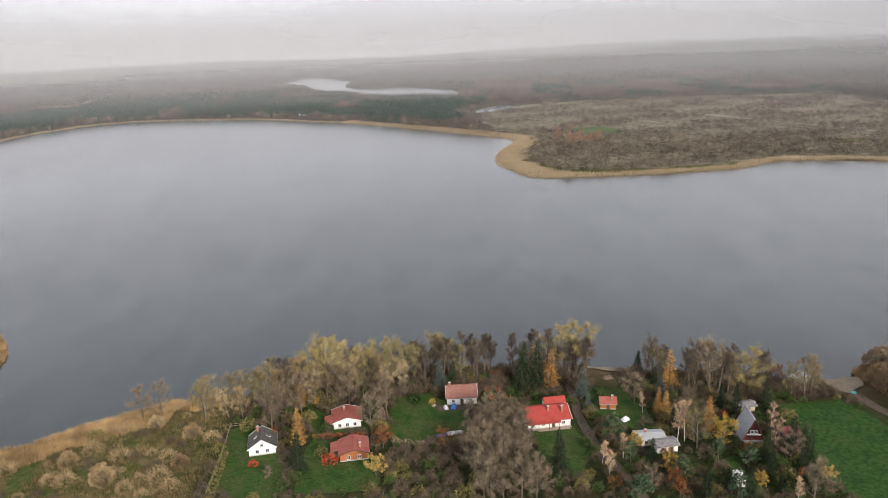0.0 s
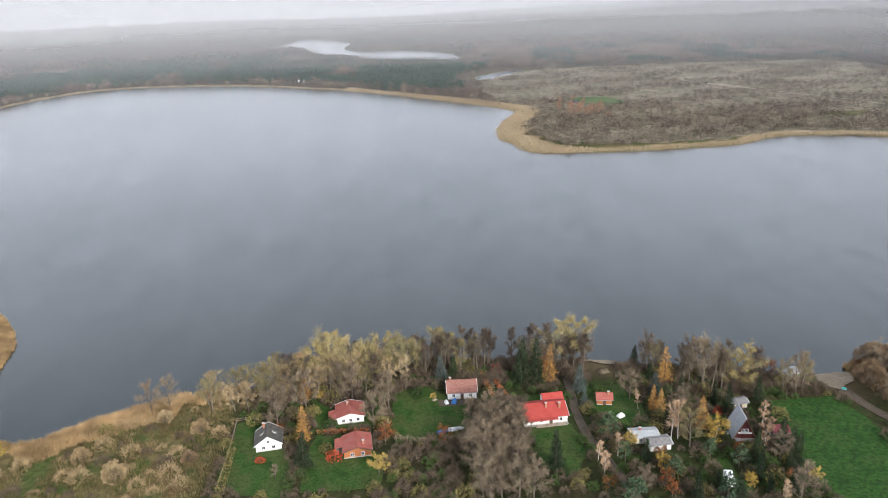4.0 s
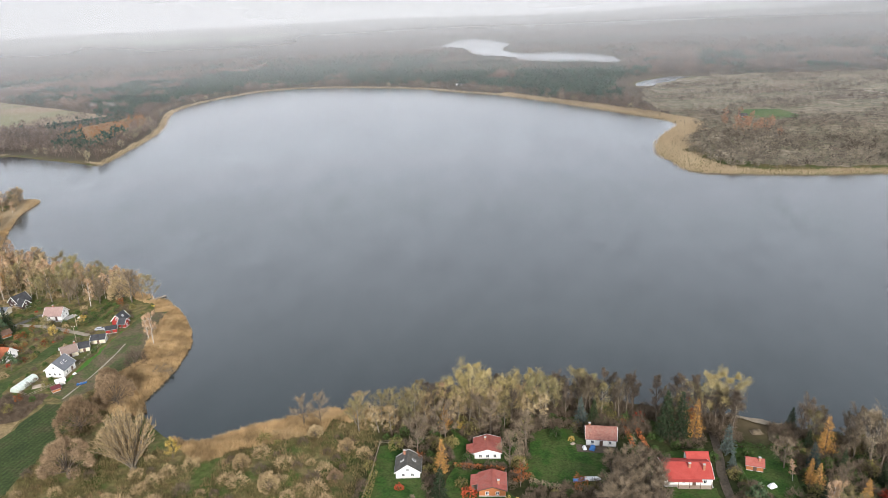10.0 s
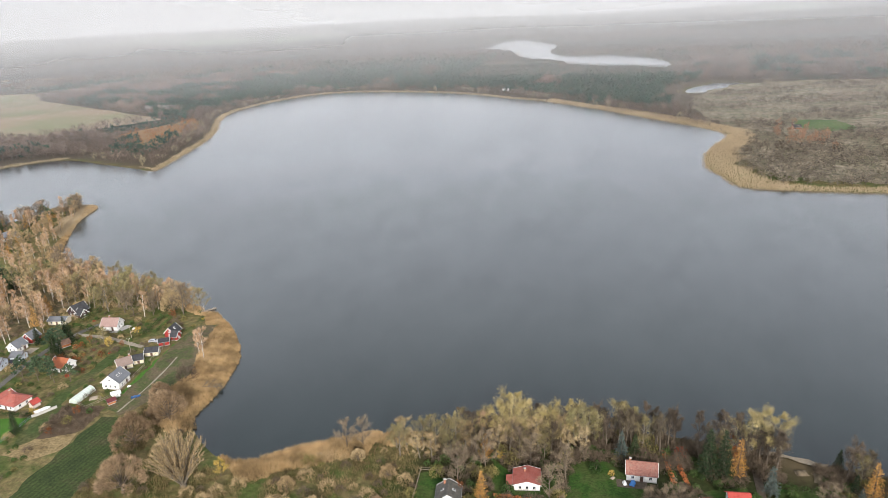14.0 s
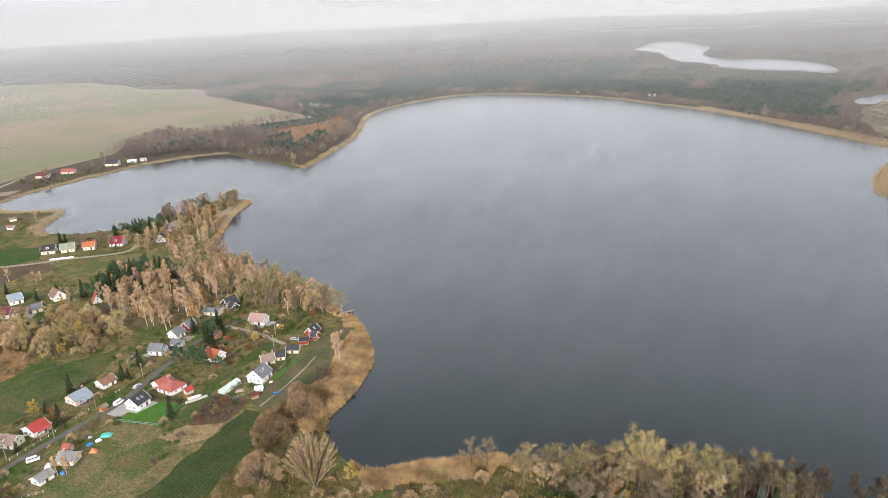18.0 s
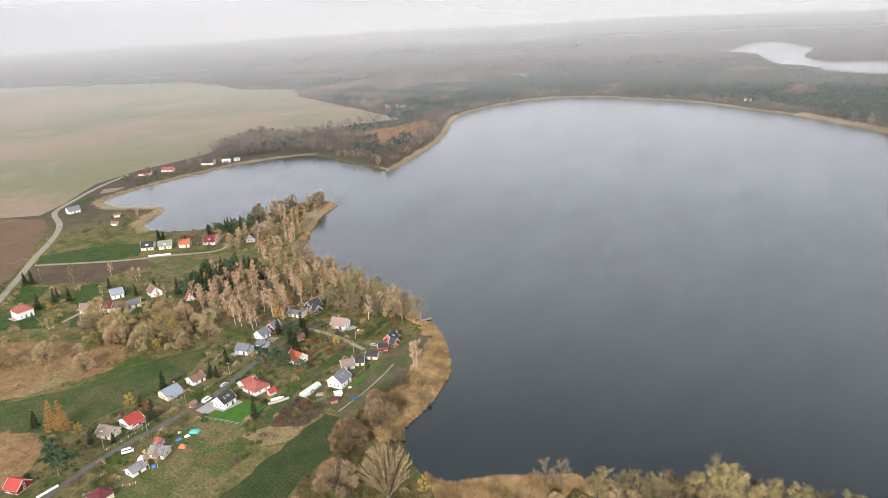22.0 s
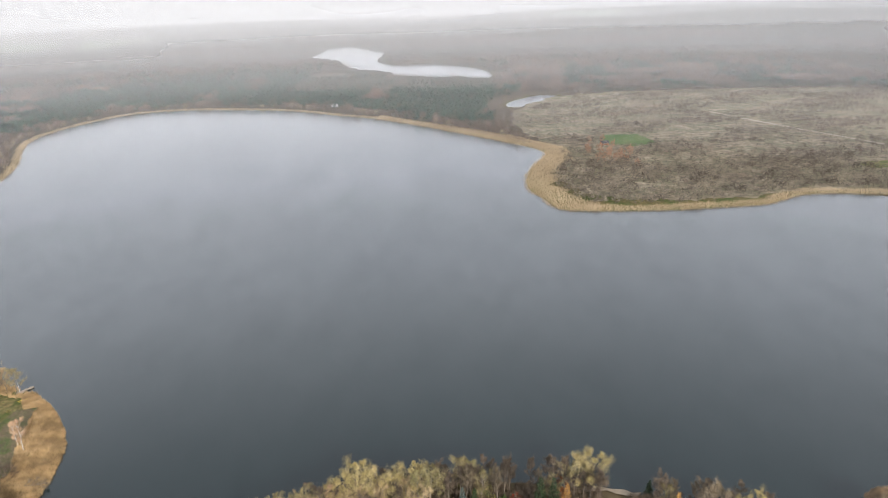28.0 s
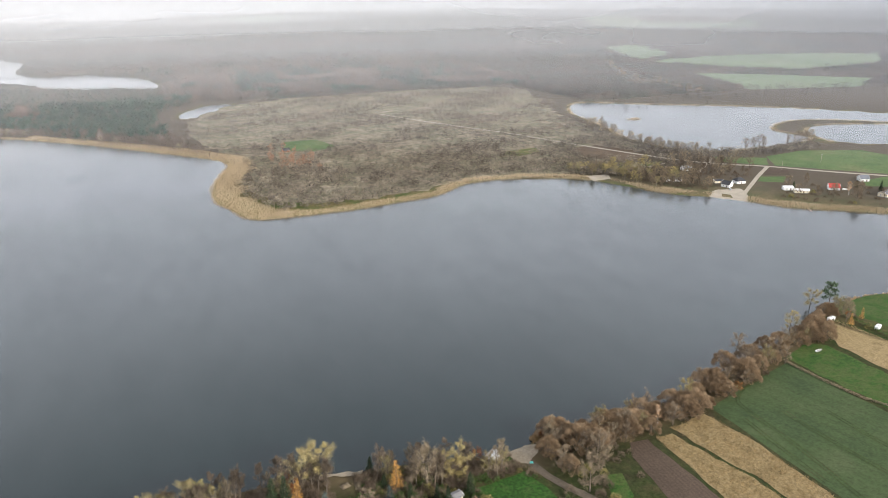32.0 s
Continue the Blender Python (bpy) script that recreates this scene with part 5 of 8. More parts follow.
    if dormer:
        dx, s = dormer
        part("dormer", boxed(dx - 0.9, dx + 0.9, min(s * b * 0.25, s * b * 0.8), max(s * b * 0.25, s * b * 0.8), wall_h + rise * 0.2, wall_h + rise * 0.8), wall, h)
        part("dormer_roof", boxed(dx - 1.1, dx + 1.1, min(s * b * 0.1, s * b * 0.95), max(s * b * 0.1, s * b * 0.95), wall_h + rise * 0.8, wall_h + rise * 0.8 + 0.15), ROOFS[roof], h)
        window(h, dx, s * b * 0.8, wall_h + rise * 0.5, 0 if s < 0 else 180, 1.2, 0.9)
    COVERED.append(np.array([h.matrix_basis @ Vector((sx * (a + 1.5), sy * (b + 1.5), 0)) for sx, sy in ((-1, -1), (1, -1), (1, 1), (-1, 1))])[:, :2])
    return h


# south bank
house(-51.2, 180.8, 100.3, 7.4, 7.2, 2.3, 2.4, "mossy", WHITEWALL, "white house with a dark mossy roof on a lawn", chimney=[(2.6, 1.2)], lights=1, gable=2)
house(-28.8, 193.6, 98.8, 7.8, 8.0, 2.2, 1.2, "red", WHITEWALL, "white bungalow with a faded red low roof", chimney=[(1.5, 0.6)], gable=3, porch=(1, 2.6, -3.5, 1.5))
house(-25.0, 176.2, 97.4, 7.8, 7.6, 2.2, 1.2, "red", BROWNWALL, "orange timber cottage with a red low roof", chimney=[(-2.0, -1.8)], gable=2, porch=(1, 2.6, -1.0, 3.8))
house(6.2, 204.2, 1.3, 9.2, 6.4, 2.8, 2.4, "mottled", WHITEWALL, "white cottage with a mottled red tile roof", chimney=[(-3.6, 0.3)], gable=1)
house(30.2, 189.4, 6.5, 13.2, 9.0, 2.7, 2.0, "bright", WHITEWALL, "long white house with a bright red roof and veranda", chimney=[(0.6, -1.6), (4.6, -2.2)], gable=1, porch=(-1, 1.6, -3.4, 6.2))
house(34.0, 195.5, 6.5, 6.0, 5.0, 2.7, 1.6, "bright", WHITEWALL, "rear wing of the house under a bright red roof", gable=1, name="house_wing", detail=False)
house(50.6, 196.0, -7.9, 4.6, 3.6, 2.2, 1.1, "red", BROWNWALL, "small orange wooden cabin with a red roof", gable=1, name="garden_cabin", chimney=[(1.2, -0.6)])
house(57.2, 175.4, 1.6, 7.2, 4.2, 2.3, 0.5, "sheet", CREAMWALL, "low house with a pale corrugated roof", gable=1, chimney=[(-1.0, 0.5)])
house(60.2, 171.6, 6, 6.0, 4.0, 2.2, 0.5, "felt", WHITEWALL, "low extension with a worn grey felt roof", gable=1)
frame_hut = house(85.9, 177.2, -96, 7.4, 6.0, 0.5, 6.1, "sheet", MAROONWALL, "steep A-frame hut with a pale grey roof and maroon gable", gable=0, sides=False, over=0.5)
for yy in (-0.55, 0.55):
    window(frame_hut, 3.7, yy, 2.9, 90, 0.9, 1.0)
part("balcony_rail", boxed(3.75, 3.85, -1.9, 1.9, 1.9, 2.25), WHITEPAINT, frame_hut, "white balcony rail")
part("veranda", boxed(3.7, 5.2, -2.6, 2.6, 0.0, 0.3), PAVING, frame_hut, "pale veranda slab")
house(96.0, 175.2, -1.0, 4.4, 3.6, 2.0, 1.0, "maroon", MAROONWALL, "small maroon-roofed garden shed", gable=0, name="garden_shed", sides=False)
house(90.5, 190.5, 10, 4.6, 3.0, 2.1, 0.5, "felt", CREAMWALL, "small pale summer house with a low grey roof", gable=1, name="summer_house")
house(114.5, 206.5, 30, 5.2, 3.4, 2.2, 0.6, "sheet", WHITEWALL, "small white boathouse near the beach", gable=1, name="boathouse")
# west village along the road
house(-262.4, 156.7, 89.5, 7.0, 7.0, 2.6, 1.9, "bright", WHITEWALL, "white house with a bright red roof", gable=2, porch=(-1, 1.8, -3.2, 2.0))
house(-263.6, 146.8, 12.1, 7.0, 6.1, 2.4, 2.1, "taupe", CREAMWALL, "cream house with a taupe tile roof", gable=2, dormer=(-1.5, -1))
house(-267.4, 180.1, 85.7, 7.5, 7.5, 2.7, 1.8, "blue", PINKWALL, "pale pink house with a blue-grey sheet roof", gable=2, chimney=[(3.0, 0.8)], porch=(-1, 2.6, -3.4, 2.0))
house(-267.4, 194.2, 86.2, 6.6, 5.7, 2.3, 1.6, "brown", WHITEWALL, "white house with a brown tile roof", gable=1, chimney=[(2.6, -0.8)])
house(-232.0, 148.0, 21, 6.1, 5.7, 2.4, 1.8, "felt", CREAMWALL, "weathered grey house with a worn roof among clutter", gable=1, chimney=[(-1.5, 0.6)])
house(-238.5, 152.5, 21, 2.8, 3.0, 2.0, 1.2, "red", PINKWALL, "little garden shed with a faded red roof", gable=0, name="garden_shed", sides=False)
house(-230.9, 136.2, 90.1, 5.7, 4.7, 2.1, 1.2, "felt", WHITEWALL, "white outbuilding with a grey felt roof", gable=1, name="outbuilding")
house(-228.1, 120.0, 1.2, 6.6, 6.1, 2.5, 2.1, "maroon", CREAMWALL, "house with a dark maroon hipped roof", gable=1, hip=2.6)
house(-261.8, 108.6, 15.5, 6.1, 6.4, 2.0, 2.3, "bright", REDWALL, "red wooden house with a steep bright red roof", gable=1)
house(-238.7, 186.3, 93.0, 7.0, 6.6, 3.1, 2.5, "black", WHITEWALL, "new white house with a black tile roof and terrace", gable=2, lights=2)
house(-235.6, 202.0, -5.4, 9.2, 8.2, 2.5, 2.3, "red", WHITEWALL, "large white bungalow with a red hipped roof", gable=2, hip=3.2, chimney=[(-2.6, 0.9)])
house(-241.6, 202.6, 83.5, 7.0, 5.7, 2.5, 1.9, "red", WHITEWALL, "wing of a white bungalow under a red roof", gable=1, name="house_wing")
house(-238.1, 231.4, -2.0, 7.5, 6.6, 2.6, 2.8, "orange", WHITEWALL, "white house with a bright orange tile roof", gable=2, chimney=[(-2.4, -0.8)])
house(-269.6, 226.6, 14.9, 7.0, 6.4, 2.8, 2.1, "grey", BLUEWALL, "pale blue house with a dark grey roof", gable=2)
house(-266.0, 235.5, 8.4, 5.2, 4.9, 2.4, 1.4, "grey", BLUEWALL, "pale blue garage with a dark grey roof", gable=0, name="garage")
house(-274.2, 243.3, 90.1, 6.1, 5.6, 2.7, 2.3, "grey", WHITEWALL, "small white house with a grey roof", gable=2)
house(-275.0, 252.6, 91.9, 5.7, 5.2, 2.6, 2.5, "grey", REDWALL, "red house with a weathered grey roof", gable=1)
house(-276.8, 272.6, 11.0, 9.0, 5.2, 2.4, 1.1, "grey", CREAMWALL, "long low outbuilding with a grey roof", gable=0, name="outbuilding")
house(-275.2, 284.2, 77.8, 7.3, 6.6, 2.6, 3.0, "black", DARKWALL, "black timber house with white trim and black roof", gable=2)
house(-270.6, 281.2, -12, 4.0, 4.3, 2.2, 2.3, "black", DARKWALL, "gabled wing of the black timber house", gable=1, name="house_wing")
house(-244.8, 271.8, 10.2, 8.2, 6.6, 2.7, 2.8, "pink", WHITEWALL, "white house with a faded pink tile roof", gable=2, chimney=[(-1.0, 0.5)])
house(-209.2, 269.6, 93.2, 5.9, 5.0, 2.6, 2.6, "black", REDWALL, "red wooden house with a black roof and white trim", gable=1, lights=1)
house(-205.6, 266.5, 3, 3.1, 3.5, 2.4, 1.8, "black", REDWALL, "gabled wing of the red wooden house", gable=1, name="house_wing")
house(-207.9, 260.6, 34.6, 4.5, 4.0, 2.2, 0.7, "black", REDWALL, "red garage with a black roof", gable=0, name="garage")
house(-207.1, 251.0, 21.1, 5.7, 4.3, 2.2, 1.2, "black", CREAMWALL, "small cream house with a black roof", gable=1)
house(-212.0, 237.8, 49.9, 5.9, 5.7, 2.3, 2.1, "taupe", CREAMWALL, "cream house with a worn brown roof", gable=1, chimney=[(2.6, 0.2)])
house(-208.6, 243.2, 33.3, 4.0, 4.3, 2.2, 1.4, "black", CREAMWALL, "cream extension with a dark roof", gable=1, name="house_wing")
house(-204.9, 223.6, 96.0, 8.0, 7.5, 3.3, 3.0, "grey", WHITEWALL, "large white house with a slate-grey roof", gable=3, lights=2)
house(-196.8, 210.2, 54.8, 2.8, 2.3, 1.7, 0.6, "maroon", BROWNWALL, "small red-brown timber garden shed", gable=0, name="garden_shed", sides=False)
house(-198.6, 215.2, 44.7, 3.0, 2.4, 1.8, 0.4, "white", WHITEWALL, "small white garden shed", gable=0, name="garden_shed", sides=False)
house(-226.5, 202.5, 80, 3.1, 2.6, 2.0, 1.1, "bright", PINKWALL, "small garden shed with a red roof", gable=0, name="garden_shed", sides=False)
house(-254.5, 250.5, 60, 4.3, 3.5, 2.0, 1.1, "brown", BROWNWALL, "brown garden hut among red shrubs", gable=0, name="garden_shed", sides=False)
house(-250.4, 178.6, 93, 2.6, 2.3, 2.0, 0.5, "taupe", BROWNWALL, "wooden shed by the road", gable=0, name="garden_shed", sides=False)
# houses further west
house(-427.6, 200.0, 84, 9.0, 9.4, 4.6, 2.4, "red", WHITEWALL, "white two-storey villa with a red hipped roof", gable=2, hip=3.4)
house(-395.1, 223.6, 40.5, 11.6, 7.6, 3.0, 2.4, "pink", WHITEWALL, "long white farmhouse with a faded pink roof", gable=1)
house(-386.4, 228.8, 32.4, 5.6, 7.4, 3.0, 2.2, "maroon", CREAMWALL, "cream section of a long farmhouse with a maroon roof", gable=1, name="house_wing")
house(-381.2, 233.4, 30.1, 8.0, 6.4, 2.8, 1.9, "brown", CREAMWALL, "cream farm wing with a brown roof", gable=1, name="house_wing")
house(-377.4, 240.2, 61.7, 5.4, 5.6, 2.6, 2.0, "grey", CREAMWALL, "cream garage with a grey gabled roof", gable=1, name="garage")
house(-401.6, 244.4, 64.4, 7.0, 7.2, 2.9, 2.8, "blue", WHITEWALL, "white house with a blue-grey roof", gable=2)
house(-382.3, 257.4, -19.9, 8.4, 6.6, 2.8, 3.2, "brown", WHITEWALL, "white gabled house with a brown roof", gable=2)
house(-355.0, 262.0, -30, 5.0, 4.6, 1.0, 4.0, "bright", WHITEWALL, "small steep red-roofed hut among conifers", gable=1, sides=False)
house(-467.3, 315.2, 38.5, 9.0, 7.6, 2.8, 3.0, "black", CREAMWALL, "cream house with a dark roof", gable=2, dormer=(0, -1))
house(-457.2, 322.8, 44.9, 9.0, 8.0, 2.8, 3.0, "green", CREAMWALL, "cream house with a grey-green roof", gable=2, dormer=(0, -1))
house(-445.8, 331.6, 34.0, 7.8, 7.0, 2.8, 2.6, "orange", CREAMWALL, "cream house with an orange roof", gable=2)
house(-432.2, 344.4, 23.8, 9.6, 8.0, 2.8, 3.6, "crimson", WHITEWALL, "house with a tall crimson roof and white walls", gable=2, dormer=(0, -1))
house(-422.7, 386.8, 83.3, 13.0, 9.0, 3.0, 2.4, "grey", WHITEWALL, "large white house with a grey roof by the water", gable=2, hip=3.2)
house(-407.9, 361.4, -50, 7.0, 6.6, 2.8, 3.2, "black", WHITEWALL, "white house with a steep black gable roof", gable=2)
house(-452.0, 338.0, 34.0, 4.0, 4.0, 2.4, 1.4, "bright", CREAMWALL, "small red-roofed shed by the water", gable=0, name="garden_shed", sides=False)
house(-553.2, 345.5, 20, 4.6, 3.6, 2.2, 1.2, "mottled", WHITEWALL, "little white hut with a dark red roof on waste ground", gable=0, name="hut", sides=False)
house(-575.6, 362.5, 60, 4.8, 3.4, 2.2, 0.8, "taupe", CREAMWALL, "little cream hut on waste ground", gable=0, name="hut", sides=False)
# across the bay
house(-630.4, 355.2, 77.8, 10.0, 8.0, 2.9, 2.8, "grey", WHITEWALL, "white house with a blue-grey roof at the bay", gable=2)
house(-707.0, 487.0, 37.7, 13.0, 8.0, 2.8, 2.6, "maroon", PINKWALL, "pink house with a dark roof across the bay", gable=2)
house(-696.9, 509.4, 27.4, 13.0, 8.0, 2.6, 2.4, "red", PINKWALL, "pink house with a red roof across the bay", gable=2)
house(-680.6, 553.0, 26.5, 14.0, 9.0, 2.9, 2.8, "black", CREAMWALL, "long cream house with a dark roof across the bay", gable=2)
house(-668.4, 569.0, 39.3, 9.0, 6.0, 2.6, 1.2, "white", WHITEWALL, "low white holiday hut across the bay", gable=1)
house(-664.0, 581.0, 39.3, 6.0, 4.0, 2.4, 1.0, "sheet", WHITEWALL, "low white holiday hut across the bay", gable=1)
# east bank
house(522.7, 556.0, -11, 8.6, 7.4, 2.9, 1.8, "blue", WHITEWALL, "white house with a blue-grey roof", gable=2)
house(482.1, 527.6, -25.9, 17.0, 7.0, 2.4, 1.2, "felt", WHITEWALL, "row of pale holiday huts under trees", gable=1)
house(512.9, 488.4, -68.8, 8.0, 8.4, 3.0, 2.6, "black", WHITEWALL, "white beach house with a black roof", gable=2)
house(532.9, 493.4, -7.7, 9.4, 8.0, 3.0, 2.4, "black", WHITEWALL, "white house with a black hipped roof behind the beach", gable=2, hip=2.6)
house(516.0, 503.0, -20, 8.0, 5.0, 2.4, 0.8, "black", CREAMWALL, "low dark-roofed shed behind the beach", gable=0, name="outbuilding")
house(554.5, 455.0, -25.7, 8.4, 6.0, 2.8, 1.0, "white", WHITEWALL, "low white building with a flat pale roof", gable=1)
house(557.9, 442.4, -34.2, 12.5, 5.0, 2.8, 0.8, "white", CREAMWALL, "long low pale building with flat roof", gable=1, name="outbuilding")
house(593.7, 437.6, -38.7, 9.4, 8.0, 2.8, 2.8, "bright", WHITEWALL, "white house with a vivid red roof", gable=2)
house(646.8, 447.6, -25.9, 8.4, 7.4, 2.9, 2.6, "grey", WHITEWALL, "white house with a grey roof", gable=2)
house(655.4, 452.6, -25.9, 5.0, 4.4, 2.4, 1.4, "grey", WHITEWALL, "small white outbuilding beside a house", gable=0, name="outbuilding")
house(615.4, 402.0, 14.4, 10.0, 8.0, 3.0, 2.4, "grey", CREAMWALL, "cream house with a grey roof by the bank", gable=2)
house(-208.0, 1180.0, 20, 9, 6, 2.6, 1.4, "white", WHITEWALL, "little white boathouse on the far shore", gable=1, name="boathouse")
house(164.4, 830.0, 10, 8, 6, 2.6, 2.2, "black", BROWNWALL, "dark wooden hut on the headland", gable=1, name="hut")
house(-2245, 3741, 30, 90, 22, 7, 5, "white", WHITEWALL, "long white farm shed far off in the fields", gable=0, name="farm_shed", detail=False)
house(-2310, 3700, 30, 40, 18, 6, 4, "white", WHITEWALL, "white farm shed far off in the fields", gable=0, name="farm_shed", detail=False)

# ---------------------------------------------------------------- garden and village things


def thing(name, x, y, ang, label, category, group="", z=LEVEL):
    ob = new(name)
    ob.empty_display_size = 0.3
    ob.matrix_basis = pose(x, y, z, 0, 0, ang)
    return tagged(ob, label, category, group)


def hedge(points, h, w, leaf, label, seed, name="hedge"):
    """A clipped or ragged hedge: stems with a dense coat of leaves."""
    r, spots, ways, stems = np.random.RandomState(seed), [], [], []
    p = np.array(points, float)
    root = p[0].copy()
    for a, b in zip(p - root, p[1:] - root):
        ln = np.hypot(*(b - a))
        d = (b - a) / ln
        s = np.array([-d[1], d[0]])
        k = int(ln * 34)
        t, u, v = r.uniform(0, ln, k), r.uniform(-0.5, 0.5, k), r.uniform(0.05, 1, k) ** 0.7
        push = r.randint(0, 3, k)
        u = np.where(push == 0, np.sign(u) * 0.5, u)
        v = np.where(push == 1, 1.0, v)
        lump = 1 + 0.12 * np.sin(t * 1.7 + seed) + 0.08 * np.sin(t * 4.1)
        q = a + d * t[:, None] + s * (u * w * lump)[:, None]
        spots.append(np.c_[q, v * h * lump])
        ways.append(unit(np.c_[s * u[:, None], 0.5 * v] + r.normal(0, 0.6, (k, 3))))
        for j in range(int(ln / 1.2) + 1):
            e = a + d * min(ln, j * 1.2)
            stems.append(tube([(*e, 0), (*e, h * 0.8)], [0.05, 0.03], 3))
    spots, ways = np.concatenate(spots), np.concatenate(ways)
    k = len(spots)
    ob = thing(name, *root, 0, label, "hedge", "garden hedges", LEVEL - 0.03)
    part("stems", fast_mesh("stems", *merged(stems)), BARK, ob)
    part("foliage", fast_mesh("foliage", *slivers(spots, ways, r.uniform(0.3, 0.55, k), r.uniform(0.2, 0.4, k), r)), leaf, ob)
    return ob


hedge([(-239.1, 192.9), (-230, 194.2), (-221.4, 195.6)], 1.6, 1.2, HEDGE, "clipped dark green hedge beside a lawn", 1)
hedge([(-260.8, 267.6), (-245.8, 266.9)], 2.2, 1.6, HEDGE, "tall clipped green hedge of a garden", 2)
hedge([(-265.1, 273.7), (-265.1, 289.4)], 2.6, 1.8, HEDGE, "tall dark green hedge of a garden", 3)
hedge([(-240.8, 264.4), (-223.6, 265.4)], 1.2, 1.0, SHRUB, "low yellow-green hedge along a lane", 4)
hedge([(-223.6, 267.0), (-226.6, 287.3)], 1.8, 1.6, HEDGE, "dark green hedge behind the red house", 5)
hedge([(-219.6, 269.0), (-221.6, 286.3)], 1.4, 1.2, HEDGE, "dark green hedge of a garden bed", 6)
hedge([(-37.8, 184.8), (-31.1, 184.9), (-22.5, 184.6)], 1.0, 0.9, BEECH, "red-brown beech hedge between two gardens", 7)
hedge([(13.2, 217), (14.7, 208.4), (16.2, 200)], 1.5, 1.1, BEECH, "rust-coloured beech hedge along a path", 8)
hedge([(16.8, 216), (18.4, 208), (20.2, 201)], 1.4, 1.0, BEECH, "rust-coloured beech hedge along a path", 9)
hedge([(-61.2, 178), (-60.1, 165), (-59.5, 155)], 1.6, 1.8, SHRUB, "yellow-green unclipped hedge beside a lawn", 10)
hedge([(-16.2, 213.1), (0.7, 213.9)], 1.2, 1.2, HEDGE, "low dark hedge behind a lawn", 11)
hedge([(-20.9, 209.3), (-18.4, 196), (-17.1, 186.1)], 1.6, 1.3, BARE, "leafless brown hedge beside a lawn", 12)
hedge([(-14.5, 179.5), (-4, 177.6), (8, 180)], 1.5, 1.5, BARE, "dark leafless hedge below a lawn", 13)
hedge([(46.5, 206), (57, 205.2)], 1.6, 1.4, HEDGE, "clipped dark green hedge by the bank", 14)
hedge([(286.7, 217), (288, 196), (291, 176), (308, 140)], 0.9, 1.2, BARE, "scrubby ditch hedge between fields", 15)
hedge([(361.8, 250.5), (360.6, 232), (359.0, 212.4)], 1.6, 1.4, HEDGE, "dark green garden hedge beside a meadow", 16)
hedge([(347.2, 245.2), (351, 226), (354.6, 207.2)], 1.7, 1.5, HEDGE, "dark green garden hedge beside a meadow", 17)
hedge([(-256.5, 193.8), (-256.8, 204), (-257.6, 213.2)], 1.1, 0.9, SHRUB, "thin hedge along the village road", 18)
hedge([(97.5, 184), (99.4, 176), (98.6, 166)], 1.6, 1.4, HEDGE, "dark hedge beside a meadow", 19)
hedge([(67.5, 158), (71, 152), (73, 148)], 1.4, 1.2, HEDGE, "dark hedge beside a narrow lawn", 20)


def fence(points, h, gap, post_mat, rail_mat, label, rails=2, boards=False):
    p = np.array(points, float)
    ob = thing("fence", *p[0], 0, label, "fence", "garden fences")
    post = bpy.data.meshes.new("post")
    bm = boxed(-0.05, 0.05, -0.05, 0.05, -0.2, h, bevel=0.01)
    bm.to_mesh(post)
    bm.free()
    post.materials.append(post_mat)
    for a, b in zip(p - p[0], p[1:] - p[0]):
        ln = np.hypot(*(b - a))
        turn = math.degrees(math.atan2(*(b - a)[::-1]))
        k = max(1, int(ln / gap))
        for i in range(k + 1):
            q = a + (b - a) * i / k
            o = new("post", post)
            o.parent, o.matrix_basis = ob, pose(*q, 0)
        for j in range(rails):
            z = h * (0.35 + 0.55 * j / max(1, rails - 1))
            o = part("rail", boxed(0, ln, -0.03, 0.03, z - 0.05, z + 0.05), rail_mat, ob)
            o.matrix_basis = pose(*a, 0, 0, 0, turn)
        if boards:
            o = part("board_panel", boxed(0, ln, 0.03, 0.06, 0.1, h * 0.95), rail_mat, ob)
            o.matrix_basis = pose(*a, 0, 0, 0, turn)
    return ob


fence([(-237.6, 174.4), (-219.4, 178), (-221.2, 194.4)], 1.2, 2.4, GREYPAINT, GREYPAINT, "grey wire fence round a mown lawn")
fence([(-63.7, 193), (-62.4, 181), (-61.8, 173.9), (-61, 160)], 1.1, 2.5, PLANK, PLANK, "weathered wooden rail fence of a garden")
fence([(-63.7, 193), (-56, 194.5)], 1.2, 2.0, PLANK, PLANK, "weathered wooden garden gate fence")
fence([(-257.1, 190.5), (-257.8, 213.2)], 1.2, 2.0, WHITEPAINT, PLANK, "pale board fence along the village road")
fence([(-276.1, 213.6), (-279.2, 221.3)], 1.2, 2.0, WHITEPAINT, WHITEPAINT, "white picket fence in a meadow")
fence([(-249.2, 108.4), (-249.1, 116.5)], 1.3, 2.0, WHITEPAINT, WHITEPAINT, "white board fence at the roadside", boards=True)
fence([(-235.8, 117.9), (-224.6, 131.6)], 1.1, 2.2, WHITEPAINT, PLANK, "pale wooden fence behind a garden")
fence([(-451, 303.2), (-439.4, 313.0)], 1.4, 2.2, WHITEPAINT, WHITEPAINT, "white garden wall fence before houses", boards=True)
fence([(-200.5, 214), (-204.5, 205), (-214, 208)], 1.2, 2.2, PLANK, PLANK, "wooden fence round a garden")
fence([(-216.5, 203), (-219.5, 197), (-221, 195)], 1.3, 1.6, WHITEPAINT, CONCRETE, "pale wall with white posts at a garden", boards=True)
fence([(-199.5, 216), (-203.5, 240), (-205.5, 258)], 1.2, 2.4, PLANK, PLANK, "wooden fence along the grass strip")
fence([(-22.4, 176), (-21.8, 183.6)], 1.1, 1.9, PLANK, PLANK, "short wooden fence between gardens")
